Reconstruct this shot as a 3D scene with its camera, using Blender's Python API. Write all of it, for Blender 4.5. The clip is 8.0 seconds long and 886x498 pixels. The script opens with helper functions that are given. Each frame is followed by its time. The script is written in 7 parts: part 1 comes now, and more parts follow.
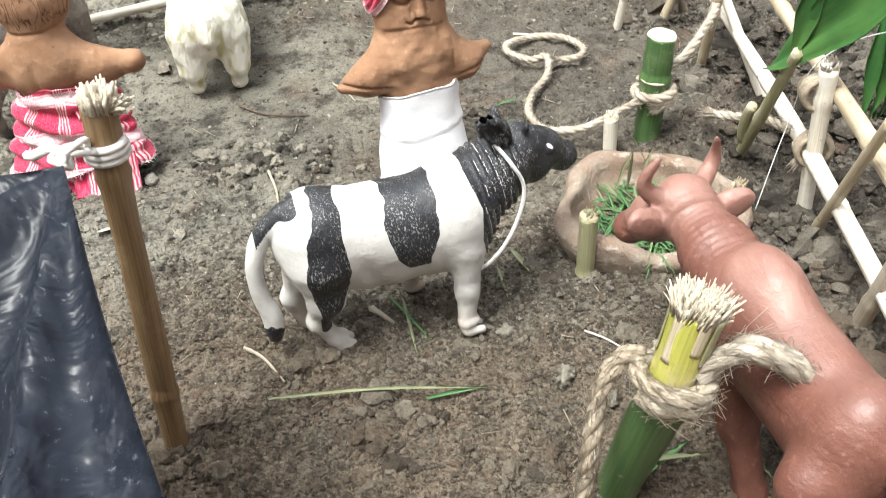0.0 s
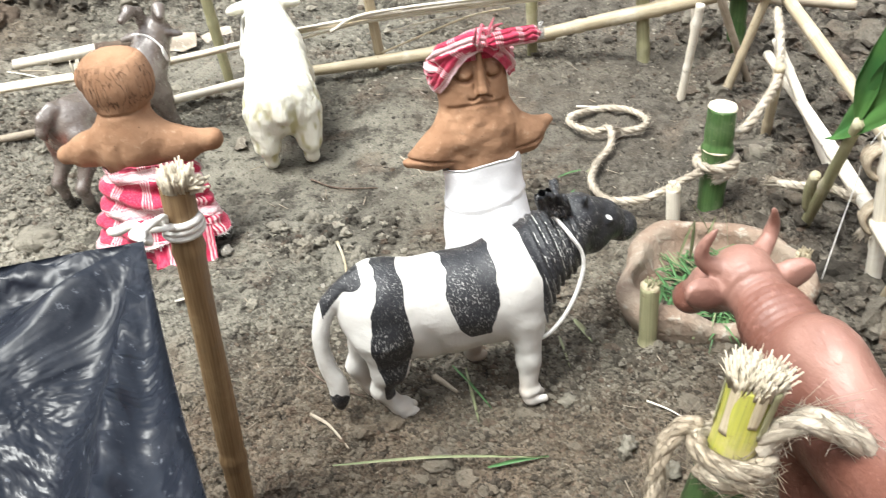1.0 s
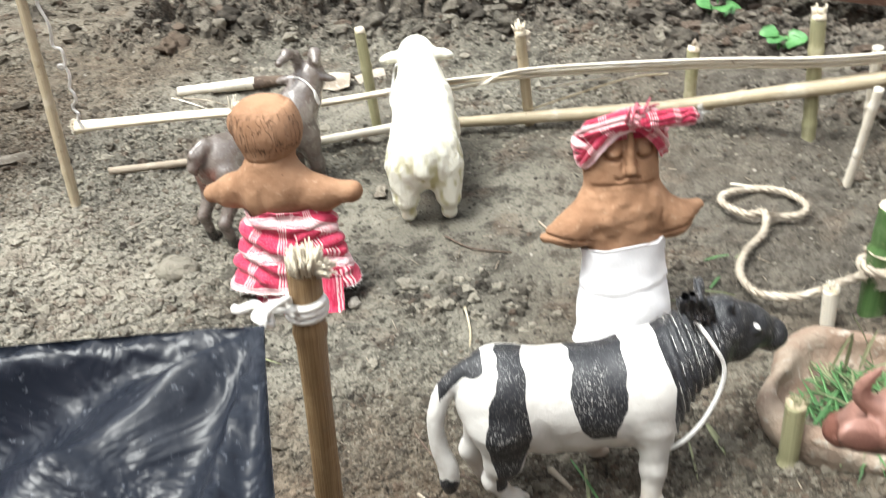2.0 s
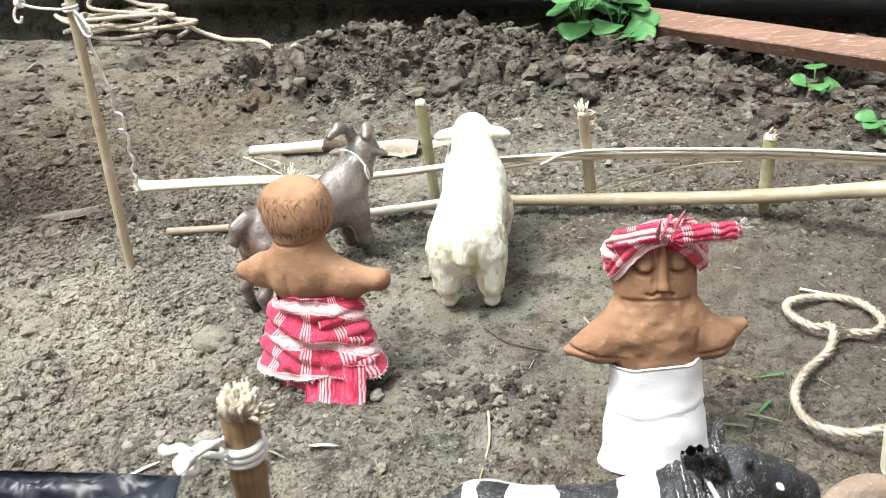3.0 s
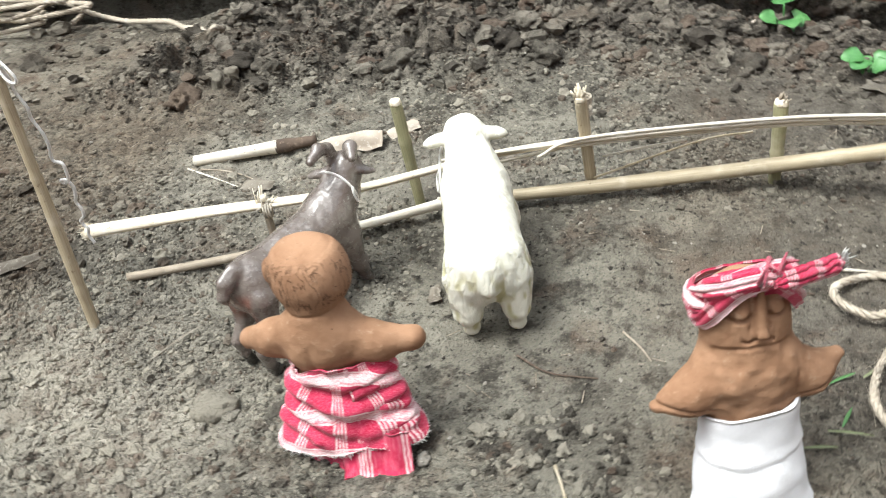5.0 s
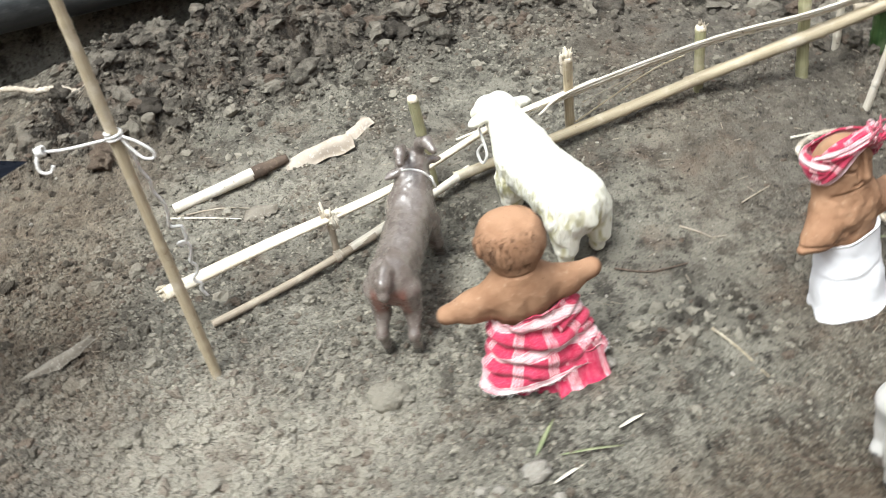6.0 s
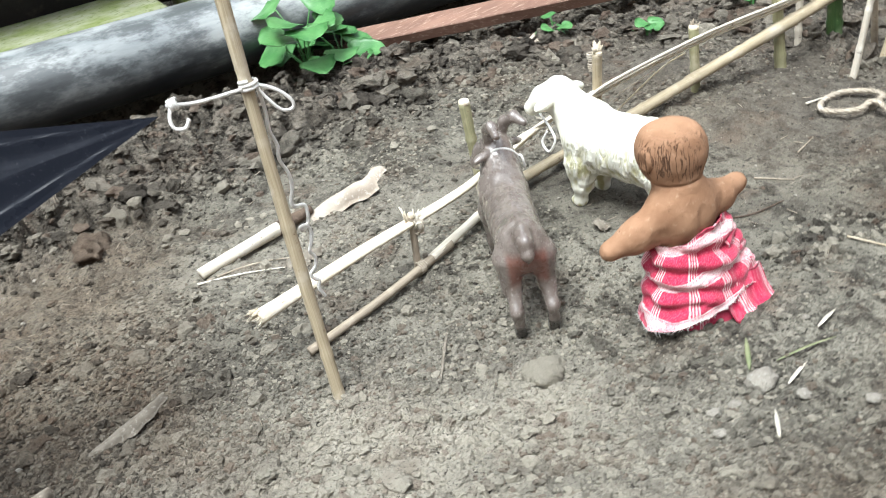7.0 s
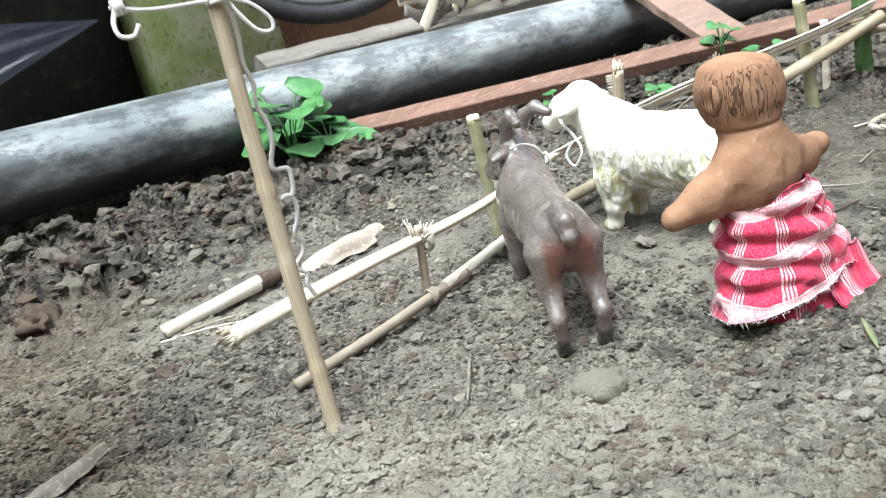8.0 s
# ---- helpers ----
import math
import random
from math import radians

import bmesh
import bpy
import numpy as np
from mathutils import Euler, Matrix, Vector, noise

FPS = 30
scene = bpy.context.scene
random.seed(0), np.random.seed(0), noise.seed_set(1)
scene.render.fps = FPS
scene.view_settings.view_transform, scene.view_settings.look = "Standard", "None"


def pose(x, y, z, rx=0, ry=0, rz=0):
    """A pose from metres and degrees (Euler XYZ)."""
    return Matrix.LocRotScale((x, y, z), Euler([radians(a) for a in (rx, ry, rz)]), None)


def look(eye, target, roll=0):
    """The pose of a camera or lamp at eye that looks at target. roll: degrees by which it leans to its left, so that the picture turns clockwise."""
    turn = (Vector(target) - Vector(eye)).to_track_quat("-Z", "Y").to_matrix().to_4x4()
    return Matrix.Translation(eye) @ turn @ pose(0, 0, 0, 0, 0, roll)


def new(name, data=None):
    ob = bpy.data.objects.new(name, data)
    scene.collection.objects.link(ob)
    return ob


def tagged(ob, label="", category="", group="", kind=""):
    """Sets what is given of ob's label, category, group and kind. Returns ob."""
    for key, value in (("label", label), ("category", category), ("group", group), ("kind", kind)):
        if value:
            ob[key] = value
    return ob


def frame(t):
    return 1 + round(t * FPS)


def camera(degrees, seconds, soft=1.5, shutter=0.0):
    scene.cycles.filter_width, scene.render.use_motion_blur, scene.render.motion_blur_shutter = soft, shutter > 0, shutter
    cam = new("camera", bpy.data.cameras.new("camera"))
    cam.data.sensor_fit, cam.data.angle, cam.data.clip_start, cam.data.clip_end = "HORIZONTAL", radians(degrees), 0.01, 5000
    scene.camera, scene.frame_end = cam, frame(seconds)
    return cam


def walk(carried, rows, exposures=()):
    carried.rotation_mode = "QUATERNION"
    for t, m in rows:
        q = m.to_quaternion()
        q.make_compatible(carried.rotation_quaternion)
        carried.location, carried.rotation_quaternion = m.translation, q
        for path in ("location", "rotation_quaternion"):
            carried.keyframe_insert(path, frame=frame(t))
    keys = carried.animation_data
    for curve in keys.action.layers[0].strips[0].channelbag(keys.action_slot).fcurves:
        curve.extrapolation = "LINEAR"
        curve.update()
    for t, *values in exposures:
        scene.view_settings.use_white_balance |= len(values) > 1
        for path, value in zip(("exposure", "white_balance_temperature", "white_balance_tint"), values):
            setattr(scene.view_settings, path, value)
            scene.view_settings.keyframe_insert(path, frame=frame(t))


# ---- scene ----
cam = camera(52.9, 8.0, 1.0, 0.35)
PATH = [
    (0, (0.032, -0.007, 0.41), (-0.047, 1.546, -0.848), -2.5),
    (0.5, (0.036, -0.012, 0.418), (-0.094, 1.586, -0.778), -3.6),
    (1, (0.04, -0.016, 0.419), (-0.199, 1.619, -0.709), -5.8),
    (1.5, (0.038, -0.012, 0.42), (-0.348, 1.631, -0.653), -6.8),
    (2, (0.036, 0.021, 0.434), (-0.496, 1.64, -0.614), -5.4),
    (2.2, (0.036, 0.039, 0.452), (-0.548, 1.656, -0.57), -4.8),
    (3.3, (0.093, 0.133, 0.442), (-0.726, 1.698, -0.496), -6.9),
    (3.5, (0.093, 0.164, 0.436), (-0.741, 1.71, -0.521), -7.6),
    (4, (0.088, 0.208, 0.447), (-0.76, 1.723, -0.546), -8.6),
    (4.2, (0.095, 0.235, 0.446), (-0.779, 1.726, -0.561), -9.0),
    (5.3, (-0.132, 0.135, 0.543), (-0.496, 1.687, -0.665), -10.9),
    (5.5, (-0.198, 0.103, 0.577), (-0.427, 1.645, -0.676), -11.3),
    (6, (-0.414, 0.061, 0.629), (-0.288, 1.598, -0.645), -12.4),
    (6.5, (-0.635, 0.082, 0.551), (-0.184, 1.666, -0.583), -11.9),
    (7, (-0.744, 0.1, 0.463), (-0.08, 1.721, -0.503), -12.3),
    (7.2, (-0.76, 0.137, 0.42), (-0.04, 1.757, -0.507), -13.6),
    (7.5, (-0.763, 0.162, 0.359), (-0.01, 1.827, -0.454), -14.6),
    (7.7, (-0.765, 0.184, 0.327), (0.025, 1.869, -0.405), -13.9),
    (8, (-0.76, 0.202, 0.263), (0.076, 1.921, -0.322), -13.1),
]
walk(cam, [(t, look(eye, target, roll)) for t, eye, target, roll in PATH], [(0, 1.5, 6350, 5.5), (4, 1.35, 6300, 4.5), (5.5, 1.12, 6200, 5), (6.5, 1.22, 6100, 5), (8, 1.34, 5850, 3.5)])

# ---- light: bright overcast day ----
world = bpy.data.worlds.new("sky")
scene.world = world
world.use_nodes = True
wn = world.node_tree.nodes
sky = wn.new("ShaderNodeTexSky")
sky.sky_type, sky.sun_disc = "NISHITA", False
sky.sun_elevation, sky.sun_rotation = radians(70), radians(235)
sky.air_density, sky.dust_density, sky.ozone_density = 1.0, 5.0, 1.0
hue = wn.new("ShaderNodeHueSaturation")
hue.inputs["Saturation"].default_value = 0.35
world.node_tree.links.new(sky.outputs[0], hue.inputs["Color"])
world.node_tree.links.new(hue.outputs[0], wn["Background"].inputs[0])
wn["Background"].inputs[1].default_value = 0.15
sun = new("sun", bpy.data.lights.new("sun", "SUN"))
sun.data.energy, sun.data.angle, sun.data.color = 1.5, radians(22), (1.0, 0.985, 0.96)
sun.matrix_world = look((-0.65, 0.15, 2.2), (0, 0.6, 0))

# ---- tools ----
rng = np.random.default_rng(7)
ORIGIN = {}


class Build:
    """Collects vertices, faces and, where given, texture coordinates of one mesh."""

    def __init__(self):
        self.v, self.f, self.uv, self.n = [], [], [], 0

    def add(self, verts, faces, uv=None):
        verts = np.asarray(verts, float).reshape(-1, 3)
        self.v.append(verts)
        self.f += [tuple(i + self.n for i in face) for face in faces]
        self.uv.append(np.zeros((len(verts), 2)) if uv is None else np.asarray(uv, float))
        self.n += len(verts)
        return self

    def mesh(self, name, base=(0, 0, 0), smooth=True):
        me = bpy.data.meshes.new(name)
        me.from_pydata((np.concatenate(self.v) - np.array(base)).tolist(), [], self.f)
        uv = np.concatenate(self.uv)
        if uv.any():
            loops = np.empty(len(me.loops), int)
            me.loops.foreach_get("vertex_index", loops)
            me.uv_layers.new(name="UVMap").data.foreach_set("uv", uv[loops].ravel())
        me.polygons.foreach_set("use_smooth", [smooth] * len(me.polygons))
        me.update()
        return me


def thing(name, at, label, category, group="", kind=""):
    """An Empty at the thing's base; its parts are built in world metres."""
    ob = new(name)
    ob.empty_display_size = 0.02
    ob.location = at
    ORIGIN[ob.name] = np.array(at, float)
    return tagged(ob, label, category, group, kind)


def part(name, build, material, parent, label="", smooth=True, kind=""):
    base = ORIGIN[parent.name]
    ob = new(name, build.mesh(name, base, smooth))
    ob.data.materials.append(material)
    ob.parent = parent
    ORIGIN[ob.name] = base
    return tagged(ob, label, "", "", kind)


def single(name, build, material, at, label, category, group="", kind="", smooth=True):
    """A thing of one mesh."""
    ob = new(name, build.mesh(name, at, smooth))
    ob.data.materials.append(material)
    ob.location = at
    ORIGIN[ob.name] = np.array(at, float)
    return tagged(ob, label, category, group, kind)


def curve(points, n):
    """A smooth line (Catmull-Rom) through some points, n samples, evenly spaced."""
    p = np.asarray(points, float)
    if len(p) == 2:
        return p[0] + (p[1] - p[0]) * np.linspace(0, 1, n)[:, None]
    q = np.vstack([2 * p[0] - p[1], p, 2 * p[-1] - p[-2]])
    t = np.linspace(0, 1, 24, endpoint=False)[:, None]
    out = []
    for i in range(1, len(q) - 2):
        a, b, c, d = q[i - 1:i + 3]
        out.append(0.5 * (2 * b + (c - a) * t + (2 * a - 5 * b + 4 * c - d) * t ** 2 + (3 * b - a - 3 * c + d) * t ** 3))
    out = np.vstack([*out, p[-1:]])
    s = np.r_[0, np.cumsum(np.linalg.norm(np.diff(out, axis=0), axis=1))]
    u = np.linspace(0, s[-1], n)
    return np.stack([np.interp(u, s, out[:, k]) for k in range(3)], 1)


def frames_along(line):
    """Tangent and two side vectors at each point of a line, with no twist."""
    t = np.gradient(line, axis=0)
    t /= np.linalg.norm(t, axis=1, keepdims=True) + 1e-12
    n = np.cross(t[0], (0, 0, 1) if abs(t[0][2]) < 0.9 else (1, 0, 0))
    ns = []
    for d in t:
        n = n - d * (n @ d)
        n /= np.linalg.norm(n) + 1e-12
        ns.append(n)
    ns = np.array(ns)
    return t, ns, np.cross(t, ns)


def tube(build, line, radius, sides=8, flat=1.0, cap=True, ripple=None):
    """A round (or flattened) tube along a line. radius: a number or one for each point."""
    line = np.asarray(line, float)
    m = len(line)
    r = np.broadcast_to(np.asarray(radius, float), (m,))
    t, a, b = frames_along(line)
    ang = np.linspace(0, 2 * math.pi, sides, endpoint=False)
    rad = r[:, None] * np.ones(sides)
    if ripple is not None:
        rad = rad * ripple(np.arange(m)[:, None], ang[None, :])
    v = line[:, None] + rad[..., None] * (np.cos(ang)[None, :, None] * a[:, None] + flat * np.sin(ang)[None, :, None] * b[:, None])
    f = [(i * sides + j, i * sides + (j + 1) % sides, (i + 1) * sides + (j + 1) % sides, (i + 1) * sides + j) for i in range(m - 1) for j in range(sides)]
    if cap:
        f += [tuple(range(sides))[::-1], tuple((m - 1) * sides + j for j in range(sides))]
    s = np.r_[0, np.cumsum(np.linalg.norm(np.diff(line, axis=0), axis=1))]
    uv = np.stack(np.broadcast_arrays(ang[None, :] / 6.2832, s[:, None]), -1).reshape(-1, 2) + 0.01
    return build.add(v.reshape(-1, 3), f, uv)


def box(build, size, m, bevel=0.12):
    """A block with worn edges: size in metres, m its pose."""
    bm = bmesh.new()
    bmesh.ops.create_cube(bm, size=1.0)
    bmesh.ops.scale(bm, vec=size, verts=bm.verts)
    bmesh.ops.bevel(bm, geom=list(bm.edges), offset=bevel * min(size), segments=2, affect="EDGES")
    bmesh.ops.transform(bm, matrix=m, verts=bm.verts)
    bm.verts.index_update()
    build.add([v.co[:] for v in bm.verts], [tuple(v.index for v in f.verts) for f in bm.faces])
    bm.free()
    return build


# value noise on arrays
TABLE = np.random.default_rng(3).random((256, 256))


def noise2(x, y):
    xi, yi = np.floor(x).astype(int), np.floor(y).astype(int)
    u, v = x - xi, y - yi
    u, v = u * u * (3 - 2 * u), v * v * (3 - 2 * v)
    a, b = TABLE[xi & 255, yi & 255], TABLE[(xi + 1) & 255, yi & 255]
    c, d = TABLE[xi & 255, (yi + 1) & 255], TABLE[(xi + 1) & 255, (yi + 1) & 255]
    return (a * (1 - u) + b * u) * (1 - v) + (c * (1 - u) + d * u) * v - 0.5


def noise3(p, scale):
    x, y, z = (p[..., k] * scale for k in range(3))
    k = np.floor(z)
    w = z - k
    w = w * w * (3 - 2 * w)
    return noise2(x + 17.3 * k, y + 9.1 * k) * (1 - w) + noise2(x + 17.3 * (k + 1), y + 9.1 * (k + 1)) * w


def blocks(x, y):
    """Cracked blocks: uneven tilted tops with low seams between them."""
    x, y = x + 0.5 * noise2(x * 2.3, y * 2.3), y + 0.5 * noise2(x * 2.3 + 40, y * 2.3)
    xi, yi = np.floor(x).astype(int), np.floor(y).astype(int)
    one, two, top = np.full(x.shape, 9.0), np.full(x.shape, 9.0), np.zeros(x.shape)
    for dx in (-1, 0, 1):
        for dy in (-1, 0, 1):
            a, b = (xi + dx) & 255, (yi + dy) & 255
            ox = x - (xi + dx + 0.15 + 0.7 * TABLE[a, b])
            oy = y - (yi + dy + 0.15 + 0.7 * TABLE[(a + 91) & 255, (b + 37) & 255])
            d = np.hypot(ox, oy)
            h = TABLE[(a + 13) & 255, b] + 1.5 * ox * (TABLE[a, (b + 71) & 255] - 0.5) + 1.5 * oy * (TABLE[(a + 50) & 255, (b + 9) & 255] - 0.5)
            nearer = d < one
            two = np.where(nearer, one, np.minimum(two, d))
            top = np.where(nearer, h, top)
            one = np.where(nearer, d, one)
    return (0.25 + top) * np.clip((two - one) / 0.3, 0, 1) ** 0.6


def bump(x, lo, hi):
    t = np.clip((x - lo) / (hi - lo), 0, 1)
    return t * t * (3 - 2 * t)


# bodies from blended round forms
def capsule(p, a, b, ra, rb):
    a, b = np.array(a), np.array(b)
    d = b - a
    t = np.clip(((p - a) @ d) / (d @ d), 0, 1)
    return np.linalg.norm(p - a - t[..., None] * d, axis=-1) - (ra + (rb - ra) * t)


def oval(p, c, r, turn=(0, 0, 0)):
    m = np.array(Euler([radians(k) for k in turn]).to_matrix())
    q = (p - np.array(c)) @ m / np.array(r)
    k0 = np.linalg.norm(q, axis=-1)
    k1 = np.linalg.norm(q / np.array(r), axis=-1)
    return k0 * (k0 - 1) / (k1 + 1e-9)


def blend(a, b, k):
    h = np.clip(0.5 + 0.5 * (b - a) / k, 0, 1)
    return b * (1 - h) + a * h - k * h * (1 - h)


def chain(p, d, points, radii, k):
    for i in range(len(points) - 1):
        d = blend(d, capsule(p, points[i], points[i + 1], radii[i], radii[i + 1]), k)
    return d


def body_mesh(name, field, lo, hi, step):
    """The surface of a field (negative inside), as a mesh of quads."""
    ax = [np.arange(lo[k], hi[k] + step, step) for k in range(3)]
    p = np.stack(np.meshgrid(*ax, indexing="ij"), -1)
    f = field(p)
    nx, ny, nz = f.shape
    cells = np.zeros((nx - 1, ny - 1, nz - 1), int)
    pos, cnt = np.zeros(cells.shape + (3,)), np.zeros(cells.shape)
    sl = lambda o, n: slice(o, n - 1 + o)
    for o in np.ndindex(2, 2, 2):
        cells += f[sl(o[0], nx), sl(o[1], ny), sl(o[2], nz)] < 0
        for axis in range(3):
            if o[axis]:
                continue
            e = list(o)
            e[axis] = 1
            fa, fb = f[sl(o[0], nx), sl(o[1], ny), sl(o[2], nz)], f[sl(e[0], nx), sl(e[1], ny), sl(e[2], nz)]
            cross = (fa < 0) != (fb < 0)
            t = np.where(cross, fa / np.where(fa == fb, 1, fa - fb), 0)
            w = np.broadcast_to(np.array(o, float), pos.shape).copy()
            w[..., axis] += t
            pos += np.where(cross[..., None], w, 0)
            cnt += cross
    live = (cells > 0) & (cells < 8)
    index = np.full(cells.shape, -1)
    index[live] = np.arange(live.sum())
    ijk = np.argwhere(live)
    verts = np.array(lo) + (ijk + pos[live] / cnt[live][:, None]) * step
    faces = []
    for axis in range(3):
        a, b = (axis + 1) % 3, (axis + 2) % 3
        fa = f[tuple(slice(0, -1) if k == axis else slice(1, -1) for k in range(3))]
        fb = f[tuple(slice(1, None) if k == axis else slice(1, -1) for k in range(3))]
        for sign in (0, 1):
            hit = np.argwhere((fa >= 0) & (fb < 0) if sign else (fa < 0) & (fb >= 0))
            if not len(hit):
                continue
            hit[:, a] += 1
            hit[:, b] += 1
            ring = []
            for da, db in ((1, 1), (0, 1), (0, 0), (1, 0)):
                q = hit.copy()
                q[:, a] -= da
                q[:, b] -= db
                ring.append(index[q[:, 0], q[:, 1], q[:, 2]])
            quad = np.stack(ring if not sign else ring[::-1], 1)
            faces.append(quad[(quad >= 0).all(1)])
    faces = np.concatenate(faces)
    me = bpy.data.meshes.new(name)
    me.vertices.add(len(verts))
    me.vertices.foreach_set("co", verts.ravel())
    me.loops.add(faces.size)
    me.loops.foreach_set("vertex_index", faces.ravel())
    me.polygons.add(len(faces))
    me.polygons.foreach_set("loop_start", np.arange(0, faces.size, 4))
    me.update(calc_edges=True)
    me.validate()
    me.polygons.foreach_set("use_smooth", [True] * len(me.polygons))
    return me, verts


def paint(me, name, values):
    """One number for each vertex, for the material to read."""
    me.attributes.new(name, "FLOAT", "POINT").data.foreach_set("value", np.asarray(values, np.float32))


def figure(name, me, m, material, label, category):
    ob = new(name, me)
    me.materials.append(material)
    ob.matrix_world = m
    return tagged(ob, label, category)

# ---- materials ----
class Nodes:
    """Short hand for node materials."""

    def __init__(self, name):
        self.m = bpy.data.materials.new(name)
        self.m.use_nodes = True
        self.t = self.m.node_tree
        self.out = self.t.nodes["Principled BSDF"]
        self.co = self.t.nodes.new("ShaderNodeTexCoord")

    def link(self, a, b):
        self.t.links.new(a, b)
        return self

    def put(self, node, slot, value):
        s = node.inputs[slot]
        if isinstance(value, bpy.types.NodeSocket):
            self.t.links.new(value, s)
        elif isinstance(value, tuple) and len(value) == 3 and s.type == "RGBA":
            s.default_value = (*value, 1)
        else:
            s.default_value = value

    def make(self, kind, out=0, **slots):
        n = self.t.nodes.new("ShaderNode" + kind)
        for k, v in slots.items():
            self.put(n, k, v)
        return n.outputs[out]

    def noise(self, scale, detail=4.0, rough=0.55, vec=None, stretch=None, warp=0.0):
        vec = vec or self.co.outputs["Object"]
        if stretch:
            n = self.t.nodes.new("ShaderNodeMapping")
            self.put(n, "Vector", vec)
            n.inputs["Scale"].default_value = stretch
            vec = n.outputs[0]
        n = self.t.nodes.new("ShaderNodeTexNoise")
        self.put(n, "Vector", vec)
        n.inputs["Scale"].default_value = scale
        n.inputs["Detail"].default_value = detail
        n.inputs["Roughness"].default_value = rough
        n.inputs["Distortion"].default_value = warp
        return n.outputs[0]

    def cells(self, scale, feature="F1", vec=None):
        n = self.t.nodes.new("ShaderNodeTexVoronoi")
        n.feature = feature
        self.put(n, "Vector", vec or self.co.outputs["Object"])
        n.inputs["Scale"].default_value = scale
        return n.outputs[0]

    def ramp(self, value, lo, hi, a=0.0, b=1.0):
        n = self.t.nodes.new("ShaderNodeMapRange")
        n.interpolation_type = "SMOOTHSTEP"
        for k, v in zip(("Value", "From Min", "From Max", "To Min", "To Max"), (value, lo, hi, a, b)):
            self.put(n, k, v)
        return n.outputs[0]

    def mix(self, fac, a, b, how="MIX"):
        n = self.t.nodes.new("ShaderNodeMix")
        n.data_type, n.blend_type = "RGBA", how
        for k, v in ((0, fac), (6, a), (7, b)):
            s = n.inputs[k]
            if isinstance(v, bpy.types.NodeSocket):
                self.t.links.new(v, s)
            else:
                s.default_value = v if k == 0 else (*v, 1)
        return n.outputs[2]

    def math(self, how, a, b=0.0):
        n = self.t.nodes.new("ShaderNodeMath")
        n.operation = how
        self.put(n, 0, a)
        self.put(n, 1, b)
        return n.outputs[0]

    def attr(self, name):
        n = self.t.nodes.new("ShaderNodeAttribute")
        n.attribute_name = name
        return n.outputs["Fac"]

    def island(self):
        return self.t.nodes.new("ShaderNodeNewGeometry").outputs["Random Per Island"]

    def piece(self):
        return self.t.nodes.new("ShaderNodeObjectInfo").outputs["Random"]

    def relief(self, height, depth, strength=1.0, under=None):
        n = self.t.nodes.new("ShaderNodeBump")
        n.inputs["Distance"].default_value = depth
        n.inputs["Strength"].default_value = strength
        self.put(n, "Height", height)
        if under is not None:
            self.put(n, "Normal", under)
        return n.outputs[0]

    def done(self, colour, rough=0.7, normal=None, **more):
        self.put(self.out, "Base Color", colour)
        self.put(self.out, "Roughness", rough)
        if normal is not None:
            self.put(self.out, "Normal", normal)
        for k, v in more.items():
            self.put(self.out, k.replace("_", " "), v)
        return self.m


def grained(name, a, b, c, scale, rough=0.7, depth=0.0006, stretch=None, spot=(0.52, 0.7), gloss=0.5, second=None):
    """Two tones in large blotches, a third in small spots, and a fine relief."""
    n = Nodes(name)
    big = n.ramp(n.noise(scale, 5, 0.6, stretch=stretch), 0.32, 0.68)
    fine = n.noise(second or scale * 6, 6, 0.65, stretch=stretch)
    col = n.mix(n.ramp(fine, *spot), n.mix(big, a, b), c)
    return n.done(col, n.ramp(fine, 0.3, 0.7, rough - 0.08, min(1, rough + 0.08)), n.relief(fine, depth), Specular_IOR_Level=gloss)


